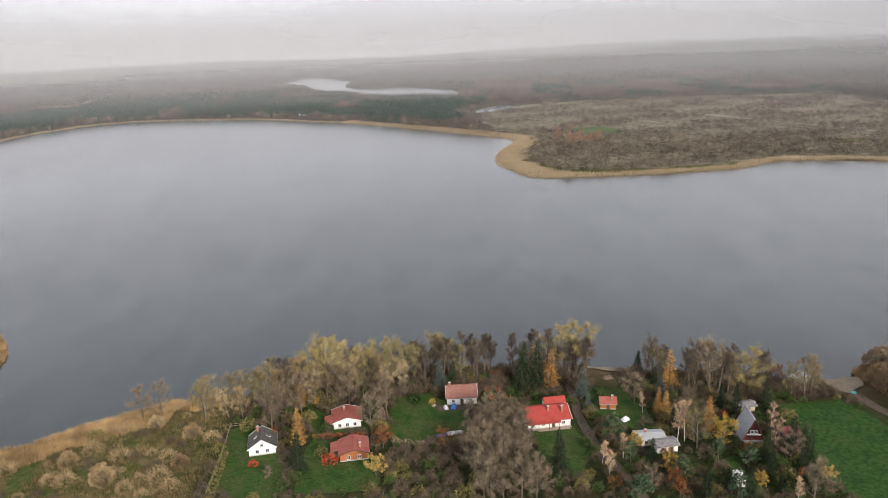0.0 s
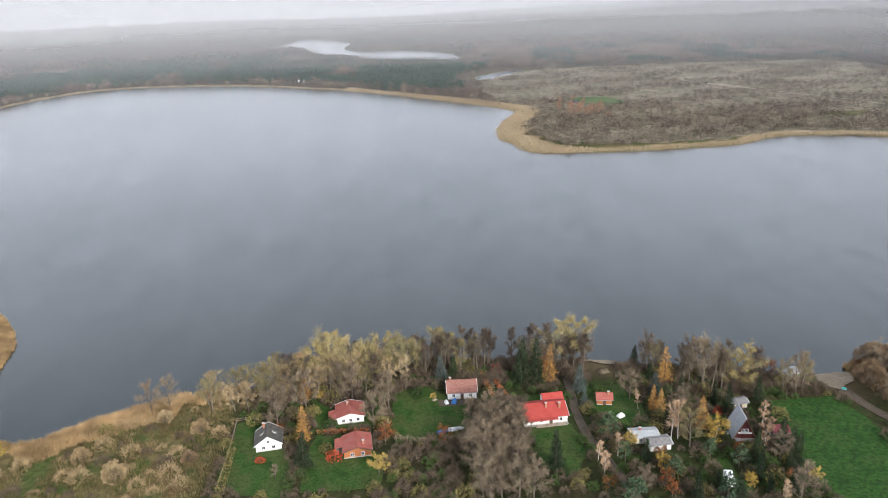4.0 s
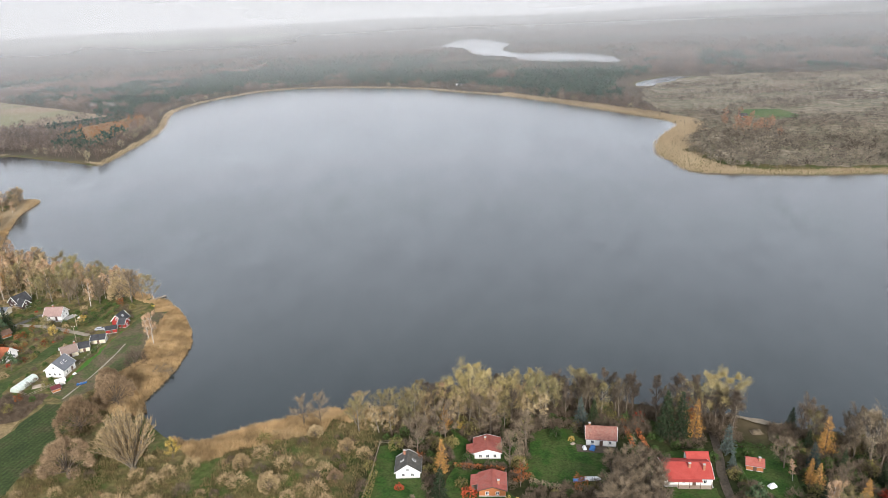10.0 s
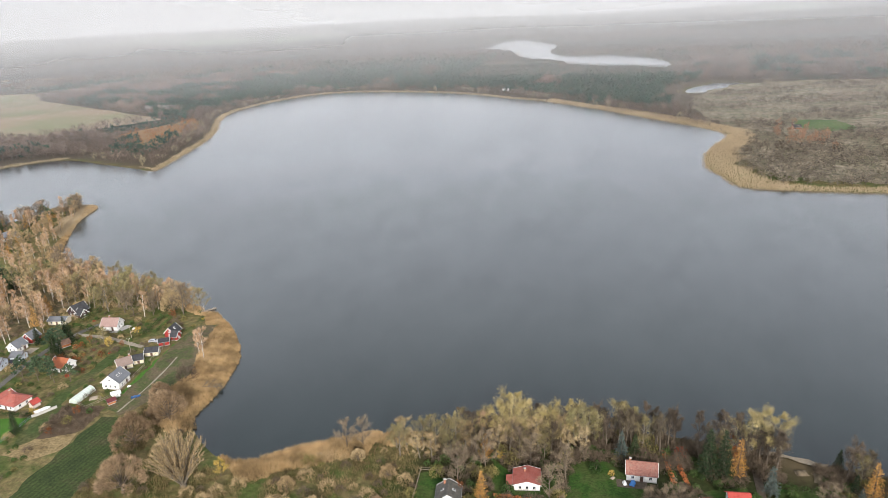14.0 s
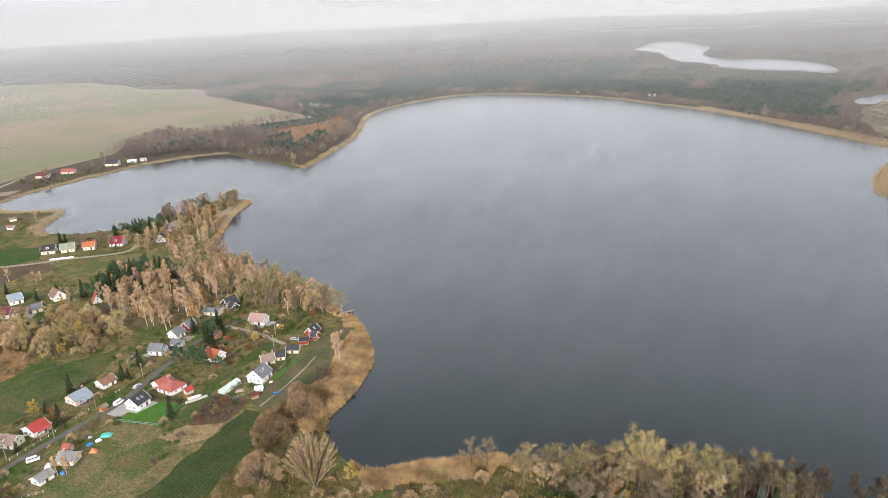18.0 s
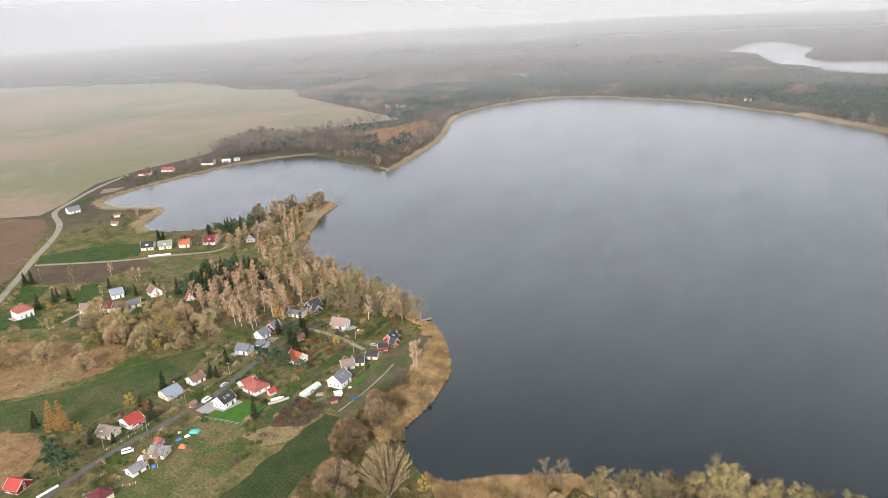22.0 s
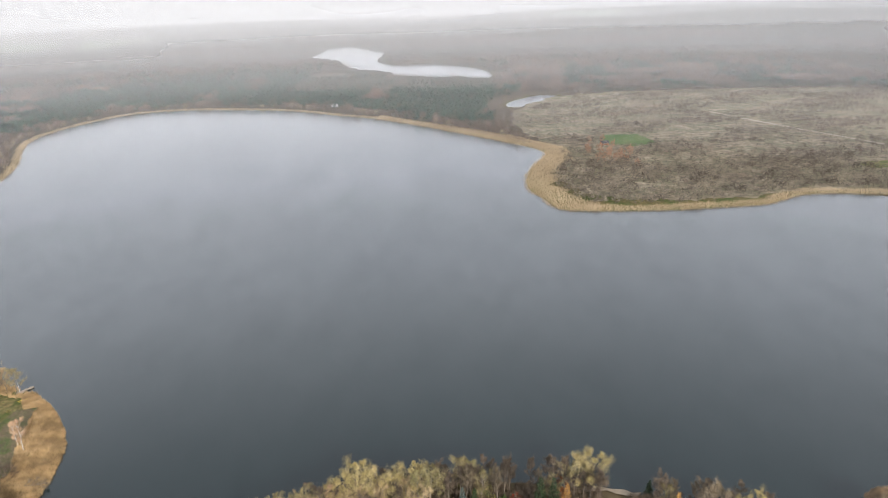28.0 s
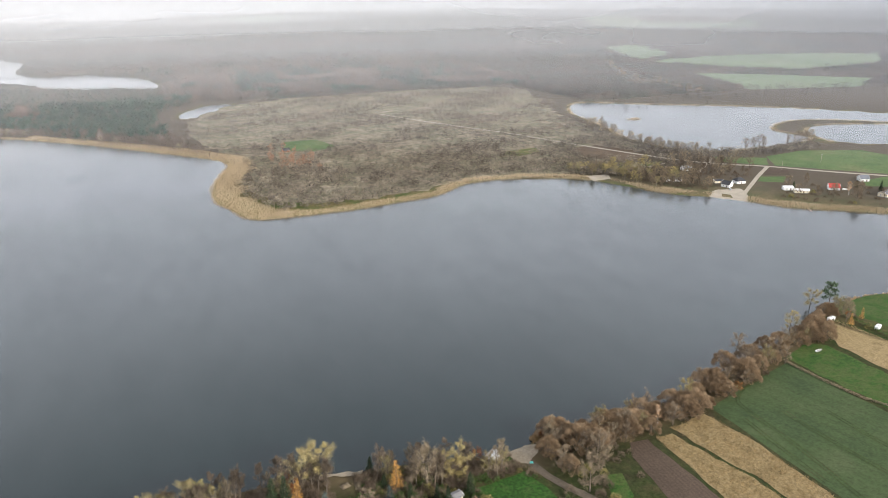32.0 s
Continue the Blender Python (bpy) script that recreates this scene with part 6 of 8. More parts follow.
fence([(-254.2, 139.5), (-254.6, 156), (-256.5, 176)], 1.1, 3.0, WHITEPAINT, PLANK, "pale fence along the village road")


def car(x, y, ang, paint, label, kind="car", L=4.3, W=1.75, H=1.45, van=False):
    """A parked car: lower body, cabin, windows, wheels with tyres and rims, lamps."""
    c = thing(kind, x, y, ang, label, kind, "parked vehicles", LEVEL + 0.1)
    bm = boxed(-L / 2, L / 2, -W / 2, W / 2, 0.3, 0.3 + H * 0.42, bevel=0.14)
    part("body", bm, paint, c)
    x0, x1 = (-L * 0.48, L * 0.3) if van else (-L * 0.36, L * 0.2)
    bm = bmesh.new()
    zt, zb = H, 0.28 + H * 0.42
    vs = [bm.verts.new(v) for v in ((x0, -W / 2 + 0.08, zb), (x1 + 0.5, -W / 2 + 0.08, zb), (x1 + 0.5, W / 2 - 0.08, zb), (x0, W / 2 - 0.08, zb),
                                    (x0 + 0.25, -W / 2 + 0.22, zt), (x1, -W / 2 + 0.22, zt), (x1, W / 2 - 0.22, zt), (x0 + 0.25, W / 2 - 0.22, zt))]
    for f in ((0, 1, 5, 4), (1, 2, 6, 5), (2, 3, 7, 6), (3, 0, 4, 7), (4, 5, 6, 7), (3, 2, 1, 0)):
        bm.faces.new([vs[i] for i in f])
    bmesh.ops.bevel(bm, geom=bm.edges[:], offset=0.06, segments=2, affect="EDGES")
    cabin = part("cabin", bm, paint, c)
    zm = (zb + zt) / 2
    for s in (-1, 1):
        part("side_window", boxed(x0 + 0.35, x1 + 0.1, s * (W / 2 - 0.16) - 0.025, s * (W / 2 - 0.16) + 0.025, zb + 0.08, zt - 0.1), GLASS, cabin)
    o = part("windscreen", boxed(-0.03, 0.03, -W / 2 + 0.24, W / 2 - 0.24, -0.26, 0.26), GLASS, cabin)
    o.matrix_basis = pose(x1 + 0.27, 0, zm, 0, -40, 0)
    for sx in (-1, 1):
        for sy in (-1, 1):
            bm = bmesh.new()
            bmesh.ops.create_cone(bm, cap_ends=True, segments=14, radius1=0.31, radius2=0.31, depth=0.2)
            w = part("wheel", bm, RUBBER, c)
            w.matrix_basis = pose(sx * L * 0.31, sy * (W / 2 - 0.08), 0.31, 90, 0, 0)
            bm = bmesh.new()
            bmesh.ops.create_cone(bm, cap_ends=True, segments=12, radius1=0.19, radius2=0.17, depth=0.23)
            part("rim", bm, SILVER, w)
        for sy in (-1, 1):
            part("headlight" if sx > 0 else "tail_light", boxed(sx * L / 2 - 0.05, sx * L / 2 + 0.02, sy * W * 0.36 - 0.16, sy * W * 0.36 + 0.16, 0.55, 0.72), WHITEPAINT if sx > 0 else REDPAINT, c)
    return c


car(-248.3, 184.4, 95, WHITEPAINT, "white van parked on a paved drive", "van", 4.6, 1.9, 1.9, True)
car(-245.1, 142.6, 60, WHITEPAINT, "white van parked beside the road", "van", 4.6, 1.9, 1.9, True)
car(-266.2, 231.6, 20, BLACKCAR, "black car parked at a garage")
car(-263.0, 229.4, 25, BLACKCAR, "black estate car parked at a garage")
car(-214.4, 261.4, 12, SILVER, "silver car parked on the lane")
car(-211.6, 246.5, 40, BLACKCAR, "dark car parked between houses")
car(-252.0, 197.6, 95, SILVER, "silver car beside the village road")
car(506.0, 477.0, 60, SILVER, "silver car parked at the beach")
car(601.0, 431.5, -30, WHITEPAINT, "white car parked by a house")


def boat(x, y, ang, L, W, paint, label, cover=None, z=LEVEL):
    b = thing("boat", x, y, ang, label, "boat", "boats on land", z)
    bm = bmesh.new()
    rings = []
    for t in np.linspace(0, 1, 7):
        w = W / 2 * (math.sin(math.pi * min(1, 0.35 + t * 0.5)) if t < 0.6 else (1 - t) / 0.4 * 0.95 + 0.05)
        xx = -L / 2 + L * t
        rings.append([bm.verts.new(v) for v in ((xx, -w, 0.6 + 0.12 * t), (xx, -w * 0.7, 0.2), (xx, 0, 0.06 + 0.2 * t * t), (xx, w * 0.7, 0.2), (xx, w, 0.6 + 0.12 * t))])
    for r0, r1 in zip(rings, rings[1:]):
        for i in range(4):
            bm.faces.new([r0[i], r0[i + 1], r1[i + 1], r1[i]])
    bm.faces.new(rings[0][::-1])
    bmesh.ops.solidify(bm, geom=bm.faces[:], thickness=0.05)
    part("hull", bm, paint, b)
    for t in (-0.2, 0.12):
        part("thwart", boxed(t * L - 0.12, t * L + 0.12, -W * 0.42, W * 0.42, 0.45, 0.5), PLANK, b)
    if cover:
        bm = bmesh.new()
        vs = [bm.verts.new(v) for v in ((-L / 2, -W / 2, 0.62), (L * 0.3, -W / 2, 0.66), (L / 2, 0, 0.74), (L * 0.3, W / 2, 0.66), (-L / 2, W / 2, 0.62), (-L / 2, 0, 1.1), (L * 0.25, 0, 1.05))]
        for f in ((0, 1, 6, 5), (1, 2, 6), (2, 3, 6), (3, 4, 5, 6), (4, 0, 5)):
            bm.faces.new([vs[i] for i in f])
        part("cover", bm, cover, b, "tarpaulin boat cover")
    return b


boat(-220.9, 200.2, 60, 6.0, 2.3, WHITEPAINT, "white boat under a white cover", WHITEPAINT)
boat(80.7, 177.2, -55, 4.2, 1.6, GREYPAINT, "grey boat with a dark cover on a trailer", GREYPAINT)
boat(-0.1, 182.6, 20, 3.8, 1.6, BLUEPAINT, "boat under a blue tarpaulin by a hedge", BLUEPAINT)
boat(3.7, 183.6, 8, 4.8, 1.9, WHITEPAINT, "white boat under a pale cover by a hedge", WHITEPAINT)
boat(312.1, 216.9, 5, 4.8, 1.7, WHITEPAINT, "white boat lying on a green meadow")
boat(-204.5, 290.5, 40, 4.6, 1.6, YELLOWPAINT, "wooden boat with yellow trim in the reeds", z=0.25)
boat(-190.0, 216.0, 40, 3.6, 1.4, BLUEPAINT, "small blue boat lying by a fence")
boat(-448.9, 423.9, 15, 5.0, 2.0, BLACKCAR, "dark boat moored at the point", z=-0.1)


def jetty(x, y, ang, L, label):
    j = thing("jetty", x, y, ang, label, "jetty", "jetties", 0.0)
    k = int(L / 0.3)
    me = bpy.data.meshes.new("board")
    bm = boxed(-0.13, 0.13, -0.7, 0.7, 0.45, 0.5)
    bm.to_mesh(me)
    bm.free()
    me.materials.append(PLANK)
    for i in range(k):
        o = new("board", me)
        o.parent, o.matrix_basis = j, pose(i * 0.3 + 0.15, 0, 0)
    for i in range(int(L / 2.2) + 1):
        for s in (-1, 1):
            part("pile", boxed(i * 2.2 - 0.07, i * 2.2 + 0.07, s * 0.6 - 0.07, s * 0.6 + 0.07, -1.2, 0.9), PLANK, j)
    for s in (-1, 1):
        part("beam", boxed(0, L, s * 0.6 - 0.05, s * 0.6 + 0.05, 0.33, 0.45), PLANK, j)
    return j


jetty(-212.0, 297.5, 50, 8, "small weathered wooden jetty in the reeds")
jetty(-655, 505, 10, 12, "wooden jetty across the bay")
jetty(-651, 545, 5, 10, "wooden jetty across the bay")
jetty(523, 405, -120, 9, "wooden jetty among the reeds on the east bank")
jetty(588, 352, -120, 9, "wooden jetty among the reeds on the east bank")
m1 = thing("mast", -210.6, 298.2, 0, "white mast pole standing at the jetty", "mast", z=0.3)
part("pole", fast_mesh("pole", *tube([(0, 0, 0), (0, 0, 5.5)], [0.08, 0.04], 6)), WHITEPAINT, m1)
part("float_deck", boxed(-1.4, 1.6, -1.1, 1.1, 0, 0.3, bevel=0.04), PLANK, m1)

# polytunnel greenhouse
g = thing("greenhouse", -212.4, 212.4, 90.4, "long low greenhouse with pale translucent sheets", "greenhouse")
a = np.linspace(0, math.pi, 9)
prof = np.stack([np.cos(a) * 1.9, 0.5 + np.sin(a) * 1.7], 1)
prof = np.concatenate([[(1.9, 0)], prof, [(-1.9, 0)]])
for i in range(7):
    x0, x1 = -5.25 + i * 1.5, -5.25 + (i + 1) * 1.5 - 0.04
    v = [(x, y, z) for x in (x0, x1) for y, z in prof]
    k = len(prof)
    part("panel", fast_mesh("panel", v, [(j, j + 1, j + 1 + k, j + k) for j in range(k - 1)]), FILM, g)
for i in range(8):
    x = -5.27 + i * 1.5
    part("rib", fast_mesh("rib", *tube([(x, y * 1.01, z * 1.01) for y, z in prof], [0.05] * len(prof), 4)), WHITEPAINT, g)
for s in (-1, 1):
    bm = bmesh.new()
    bm.faces.new([bm.verts.new((s * 5.25, y, z)) for y, z in prof])
    part("end_wall", bm, FILM, g)


def heap(x, y, w, h, material, label, name="tarpaulin", seed=1):
    """A sheet thrown over a pile."""
    r = np.random.RandomState(seed)
    k = 9
    v, f = [], []
    for i in range(k):
        for j in range(k):
            u, t = i / (k - 1) * 2 - 1, j / (k - 1) * 2 - 1
            rr = max(abs(u), abs(t))
            v.append((u * w / 2 * r.uniform(0.92, 1.05), t * w * 0.36 * r.uniform(0.92, 1.05), max(0.02, h * (1 - rr**2.4) * r.uniform(0.75, 1.1))))
    f = [(i * k + j, i * k + j + 1, (i + 1) * k + j + 1, (i + 1) * k + j) for i in range(k - 1) for j in range(k - 1)]
    me = fast_mesh(name, v, f)
    me.materials.append(material)
    ob = new(name, me)
    ob.matrix_basis = pose(x, y, LEVEL + 0.02, 0, 0, r.uniform(0, 180))
    return tagged(ob, label, name.replace("_", " "), "garden clutter")


heap(-233.4, 165.3, 4.5, 1.1, TURQUOISE, "turquoise tarpaulin over a garden pile", seed=1)
heap(-234.3, 158.4, 2.6, 0.8, BLUEPAINT, "blue tarpaulin over a garden pile", seed=2)
heap(-233.2, 161.6, 2.4, 0.9, WHITEPAINT, "white sheet over a garden pile", seed=3)
heap(-228.6, 155.6, 3.0, 1.6, ORANGEPAINT, "faded orange tent on the grass", "tent", seed=4)
heap(-228.0, 141.8, 2.2, 0.8, BLUEPAINT, "blue tarpaulin behind a shed", seed=5)
heap(-236.6, 142.6, 3.4, 1.5, WHITEPAINT, "white cover over a trailer", seed=6)
heap(-238.4, 162.0, 2.0, 0.6, WHITEPAINT, "white plastic sheet on the grass", seed=7)
heap(-206.5, 212.6, 4.5, 0.5, PLANK, "pile of weathered boards on a lawn", "board_pile", seed=8)
heap(-2.5, 201.2, 1.6, 0.4, PLANK, "pile of branches beside a cottage", "garden_heap", seed=9)
heap(3.6, 199.3, 2.4, 1.4, BLUEPAINT, "blue tarpaulin shelter at a cottage wall", seed=10)
heap(1.2, 199.0, 1.8, 1.2, WHITEPAINT, "white garden furniture under a cover", seed=11)
heap(53.8, 187.6, 2.6, 1.2, WHITEPAINT, "small white covered trailer on a lawn", seed=12)
heap(-198.6, 223.2, 1.6, 0.6, WHITEPAINT, "white garden table under a cover", seed=13)
heap(-233.4, 272.6, 1.8, 0.8, WHITEPAINT, "white garden seat under a cover", seed=14)
heap(127.5, 197.8, 1.8, 0.7, TURQUOISE, "green plastic boats piled at the beach", seed=15)
heap(83, 187, 2.4, 1.0, REDPAINT, "dark red cover over a garden pile", seed=16)
heap(60, 213, 5.0, 1.1, ALDERTWIG, "dark heap of cut branches on the bank", "garden_heap", seed=17)
heap(55, 215, 4.0, 0.9, ALDERTWIG, "dark heap of cut branches on the bank", "garden_heap", seed=18)

# caravans and trailers
for cx, cy, ca, text in ((73.6, 154.6, 80, "white caravan with a pale roof on a lawn"), (348.6, 239.8, 5, "white caravan beside a hedge"), (362.6, 221.4, 20, "small white caravan beside a hedge")):
    c = thing("caravan", cx, cy, ca, text, "caravan", "caravans", LEVEL)
    body = part("body", boxed(-2.4, 2.4, -1.1, 1.1, 0.5, 2.5, bevel=0.2), WHITEPAINT, c)
    for s in (-1, 1):
        part("side_window", boxed(-1.2, 0.6, s * 1.1 - 0.03, s * 1.1 + 0.03, 1.4, 2.0), GLASS, body)
        bm = bmesh.new()
        bmesh.ops.create_cone(bm, cap_ends=True, segments=12, radius1=0.32, radius2=0.32, depth=0.2)
        o = part("wheel", bm, RUBBER, c)
        o.matrix_basis = pose(0, s * 0.95, 0.32, 90, 0, 0)
    part("tow_bar", boxed(2.4, 3.5, -0.06, 0.06, 0.5, 0.6), GREYPAINT, c)
    part("roof_hatch", boxed(-0.4, 0.4, -0.4, 0.4, 2.5, 2.62, bevel=0.03), GREYPAINT, body)

# fallen willow lying from the reeds into the water
w, crown = broad_tree(77, 13, 3.2, twigs=700, rise=1.0, twig=(0.9, 0.1))
f = thing("fallen_tree", -171, 227.6, 0, "pale fallen tree lying across the reeds", "fallen tree", z=1.2)
part("trunk", fast_mesh("trunk", *w), PALEBARK, f)
part("crown", fast_mesh("crown", *crown), BARE, f)
f.matrix_basis = pose(-171, 227.4, 1.0, 0, 84, 14)

# terraces and drives
for name, pts, mat, text in (
    ("terrace", [(-239.9, 181.5), (-234.8, 181.5), (-233.0, 191.6), (-238.2, 191.6)], PAVING, "pale paved terrace round a white house"),
    ("driveway", [(-246.5, 176.5), (-239.4, 176.5), (-239.2, 182.2), (-243.4, 186), (-247, 186)], PAVING, "pale paved driveway beside a white house"),
    ("terrace", [(-243.0, 267.0), (-238.6, 267.2), (-236.4, 275.5), (-240, 276.2)], PAVING, "pale paved terrace of a white house"),
    ("terrace", [(-275, 221.8), (-270.5, 220.8), (-269.8, 223.2), (-274.4, 224)], PAVING, "pale paved terrace of a blue house"),
    ("terrace", [(-270, 240), (-265, 241), (-265.4, 247), (-270, 246)], DIRT, "sandy yard of a small white house"),
    ("terrace", [(-432, 193), (-424, 193), (-423, 197), (-432, 198)], PAVING, "pale paved terrace of a villa"),
    ("yard", [(-1, 197), (8, 197.5), (8, 201), (-1.5, 201)], MUD, "trodden earth yard of a cottage"),
    ("patio", [(24, 183.4), (37.5, 184.8), (37.3, 186), (23.8, 184.6)], PAVING, "paved strip before a red-roofed house"),
):
    plot(name, pts, mat, text, name, lift=0.11, step=2.0, ragged=0.08)


def pole(x, y, h, label, name="utility_pole"):
    p = thing(name, x, y, 10, label, name.replace("_", " "), "utility poles")
    part("post", fast_mesh("post", *tube([(0, 0, -0.2), (0, 0, h)], [0.14, 0.09], 7)), PLANK if name == "utility_pole" else CONCRETE, p)
    if name == "utility_pole":
        part("crossarm", boxed(-0.8, 0.8, -0.06, 0.06, h - 0.6, h - 0.45), PLANK, p)
        for s in (-0.7, 0, 0.7):
            part("insulator", boxed(s - 0.05, s + 0.05, -0.05, 0.05, h - 0.45, h - 0.25), WHITEPAINT, p)
    return p


for px, py in ((-254.6, 120), (-255.2, 139), (-251.8, 156.4), (-254.2, 178), (-256.4, 205), (-262.6, 236), (-226.5, 262), (-218.0, 250)):
    pole(px, py, 7.5, "weathered wooden utility pole at the village road")
for px, py in ((-545, 283), (-515, 256), (-480, 240)):
    pole(px, py, 8, "weathered wooden utility pole at the country road")
for px, py in ((612, 514), (676, 520), (560, 560)):
    pole(px, py, 9, "weathered wooden utility pole on the east bank")
# two dark mooring stakes at the headland and a reed islet in the eastern lake
for px, py in ((170, 568), (232, 575)):
    pole(px, py, 1.5, "dark mooring stake off the reed fringe", "mooring_stake").location.z = -0.4

# ---------------------------------------------------------------- single trees and bushes: x, y, height
SINGLE = {
    "larch": "-44 203 11, -41 180 12, 35 208 14, 72 204 14, 64 189 9, 66 188 9, 75 178 12, -287 136 15, -282 139 15, -363 246 11, -411 415 12, 352 230 8, 366 234 7",
    "spruce": "-39 168 13, 4 213 10.5, 26 208 17, 31 208 16, 30 163 13, 75 197 8, 68 207 8, 66 219 9, 55 165 8, 96 167 9, -298 135 9, -256 144 6, -271 167 6, -264 200 9, -261 201 7, -269 250 10, -254 243 9, -254 254 11, -264 262 10, -256 245 10, -420 251 8, -400 248 7, -368 264 12, -356 266 12, -365 269 10, -482 335 9, -476 335 8",
    "birch": "-46 209 17, 65 175 14, 67 175 13, 48 168 9, 42 159 10, 42 166 8, 60 191 8, 93 179 9, 93 174 8, -228 140 9, -226 142 9, -325 235 11, -276 261 11, -181 251 16, -237 286 15, -185 254 13, -410 240 9, -440 266 11, -414 267 12, -412 268 11, -367 254 12, -321 232 11, -823 446 10, -552 367 12, -456 347 8, -415 413 12, 192 199 11",
    "olive": "-31 206 9, -25 208 10, -66 204 11, -55 206 14, -62 205 11, -50 208 14, 69 171 13, 108 198 10, 114 198 10, -322 207 10, -334 236 14, -299 221 6, -237 256 7, -261 289 17, -260 296 18, -239 258 7, -396 194 9, -342 238 12, -318 207 10, -428 413 10",
    "willow": "-42 211 17, -38 212 19, -29 213 18, -34 214 19, -46 212 15, -25 215 15, 97 202 14, 93 201 13, -387 193 10, 353 258 13, 319 242 12, 184 209 9, 217 211 11",
    "bare": "12 167 12, 10 172 11, 8 165 12, -92.6 200.5 11, -87.3 202 11, -52 193 6, -46 164 5, -12 208 6, 9 186 10, 11 181 11, 15 179 12, 18 185 11, 19 168 12, 20 163 11, 15 163 12, 7 176 9, 19 177 11, 22 171 9, 83 200 20, 80 204 14, 70 215 12, 59 197 10, 111 196 13, -234 289 11, -251 289 14, -245 288 13, -365 201 11, -454 366 8, -428 413 12, -417 430 12, -419 442 11, 271 233 12, 192 208 11",
    "obush": "-58 192 3.5, -34 176 3, 85 166 4, -359 207 5, -349 194 6, 359 224 3",
    "yellow": "-39 203 4, -18 164 7, 76 171 8.5, 52 171 6, 58 161 5, -274 164 6.5, -323 225 8, -315 208 5, -231 253 5, -233 254 4, -128 177 6, -420 212 5, -321 224 8, -315 209 5, -424 366 5, -421 375 5",
    "gbush": "-41 204 3, -34 188 3.5, -8 204 3.5, 50 203 2.5",
    "rust": "-17 178 6, -49 185 3.5, 59 165 4, 81 166 4, -264 165 5, -245 256 3.5, -226 229 2.5",
    "rbush": "-31 172 3, -52 172 1.8, 19 218 3, 83 187 2.5",
    "blue": "0 212 10, 44 202 11, 44 194 6, 67 197 9, -264 139 7, -415 199 6",
    "ybush": "-3 203 1.6, -223 198 2.5",
    "pine": "47 176 9, 49 164 7, 60 157 7, -255 121 14, -251 122 13, -261 122 13, -249 220 11, -245 224 10, -241 220 10, -237 222.5 11, -233 220 9, -226.5 222 9, -256.3 245.4 11, -252.9 247 12, -453 409 9, 363 253 17",
    "bush": "-237 125 3, -178 233 7",
    "tround": "-226 295 11, -90 166 6, -73 187 5, -86 194 4.5, -103 175 5, -341 200 6, -341 222 6, -301 214 7, -352 214 8, -366 208 7",
    "round": "-168.5 187 13, -166 204 12.5, -155 163 14, -72 173 4, -178 216 8, 284 227 11, 270 224 11, 253 223 11, 231 214 11, 167 203 11, 173 196 11, 214 200 11, 235 211 11",
    "fan": "-137.5 170 21, -144.5 176 15",
}
for key, text in SINGLE.items():
    for item in text.split(","):
        tx, ty, th = map(float, item.split())
        plant(key, tx, ty, th)

scatter = random.Random(11)
SHRUBS = {"bush": [], "obush": [], "gbush": [], "tbush": []}


def belt(area, kinds, count, gap, heights=None, near=(1.5, 1e6), clear=True):
    """Trees at random in a plot; near: how far from the shore they may stand; gap: the least distance between two."""
    area = np.array(area, float)
    low, high = area.min(0), area.max(0)
    r = np.random.RandomState(int(abs(area).sum()) % 100000)
    p = r.uniform(low, high, (count * 14, 2))
    p = p[inside(p, area)]
    sd = from_shore(p)
    ok = (sd > near[0]) & (sd < near[1])
    p, sd = p[ok], sd[ok]
    if clear:
        ok = free_of(p, [c for c in COVERED if (c.max(0) > low).all() and (c.min(0) < high).all()])
        p, sd = p[ok], sd[ok]
    names, weights, made = list(kinds), list(kinds.values()), 0
    close = [q for q in PLANTED if low[0] - gap < q[0] < high[0] + gap and low[1] - gap < q[1] < high[1] + gap]
    for (x, y), s in zip(p.tolist(), sd.tolist()):
        if made >= count:
            break
        if any((x - a) ** 2 + (y - b) ** 2 < gap * gap for a, b in close):
            continue
        key = scatter.choices(names, weights)[0]
        tall = HEIGHTS[key] * scatter.uniform(*(heights or (0.7, 1.15)))
        if key in SHRUBS:
            SHRUBS[key].append((x, y, tall, min(LEVEL, max(0.05, s * 0.12))))
        else:
            plant(key, x, y, tall, shore=s)
        close.append((x, y))
        made += 1


# south bank: the belt of trees at the water
belt([(-76, 196), (-55, 190), (-55, 225), (-76, 225)], {"olive": 3, "tan": 3, "bush": 2}, 13, 3.2, (0.6, 0.95), (3, 16))
belt([(-58, 205), (-12, 205), (-12, 235), (-58, 235)], {"alder": 2, "tan": 3, "olive": 2, "willow": 2, "bush": 3}, 46, 2.4, (0.7, 1.15), (2, 17))
belt([(-14, 208), (48, 208), (48, 235), (-14, 235)], {"alder": 7, "olive": 0.8, "bush": 2, "rust": 0.6}, 46, 2.3, (0.7, 1.08), (2, 13))
belt([(64, 198), (104, 198), (104, 225), (64, 225)], {"alder": 5, "olive": 0.3, "bush": 6}, 36, 2.6, (0.75, 1.1), (2, 17))
belt([(104, 196), (121, 196), (121, 216), (104, 216)], {"bare": 1, "bush": 5, "rust": 0.3}, 14, 2.4, (0.7, 0.95), (2, 14))
belt([(40, 219), (47, 219), (47, 226), (40, 226)], {"willow": 1}, 2, 2.0, (1.2, 1.3), (1, 8))
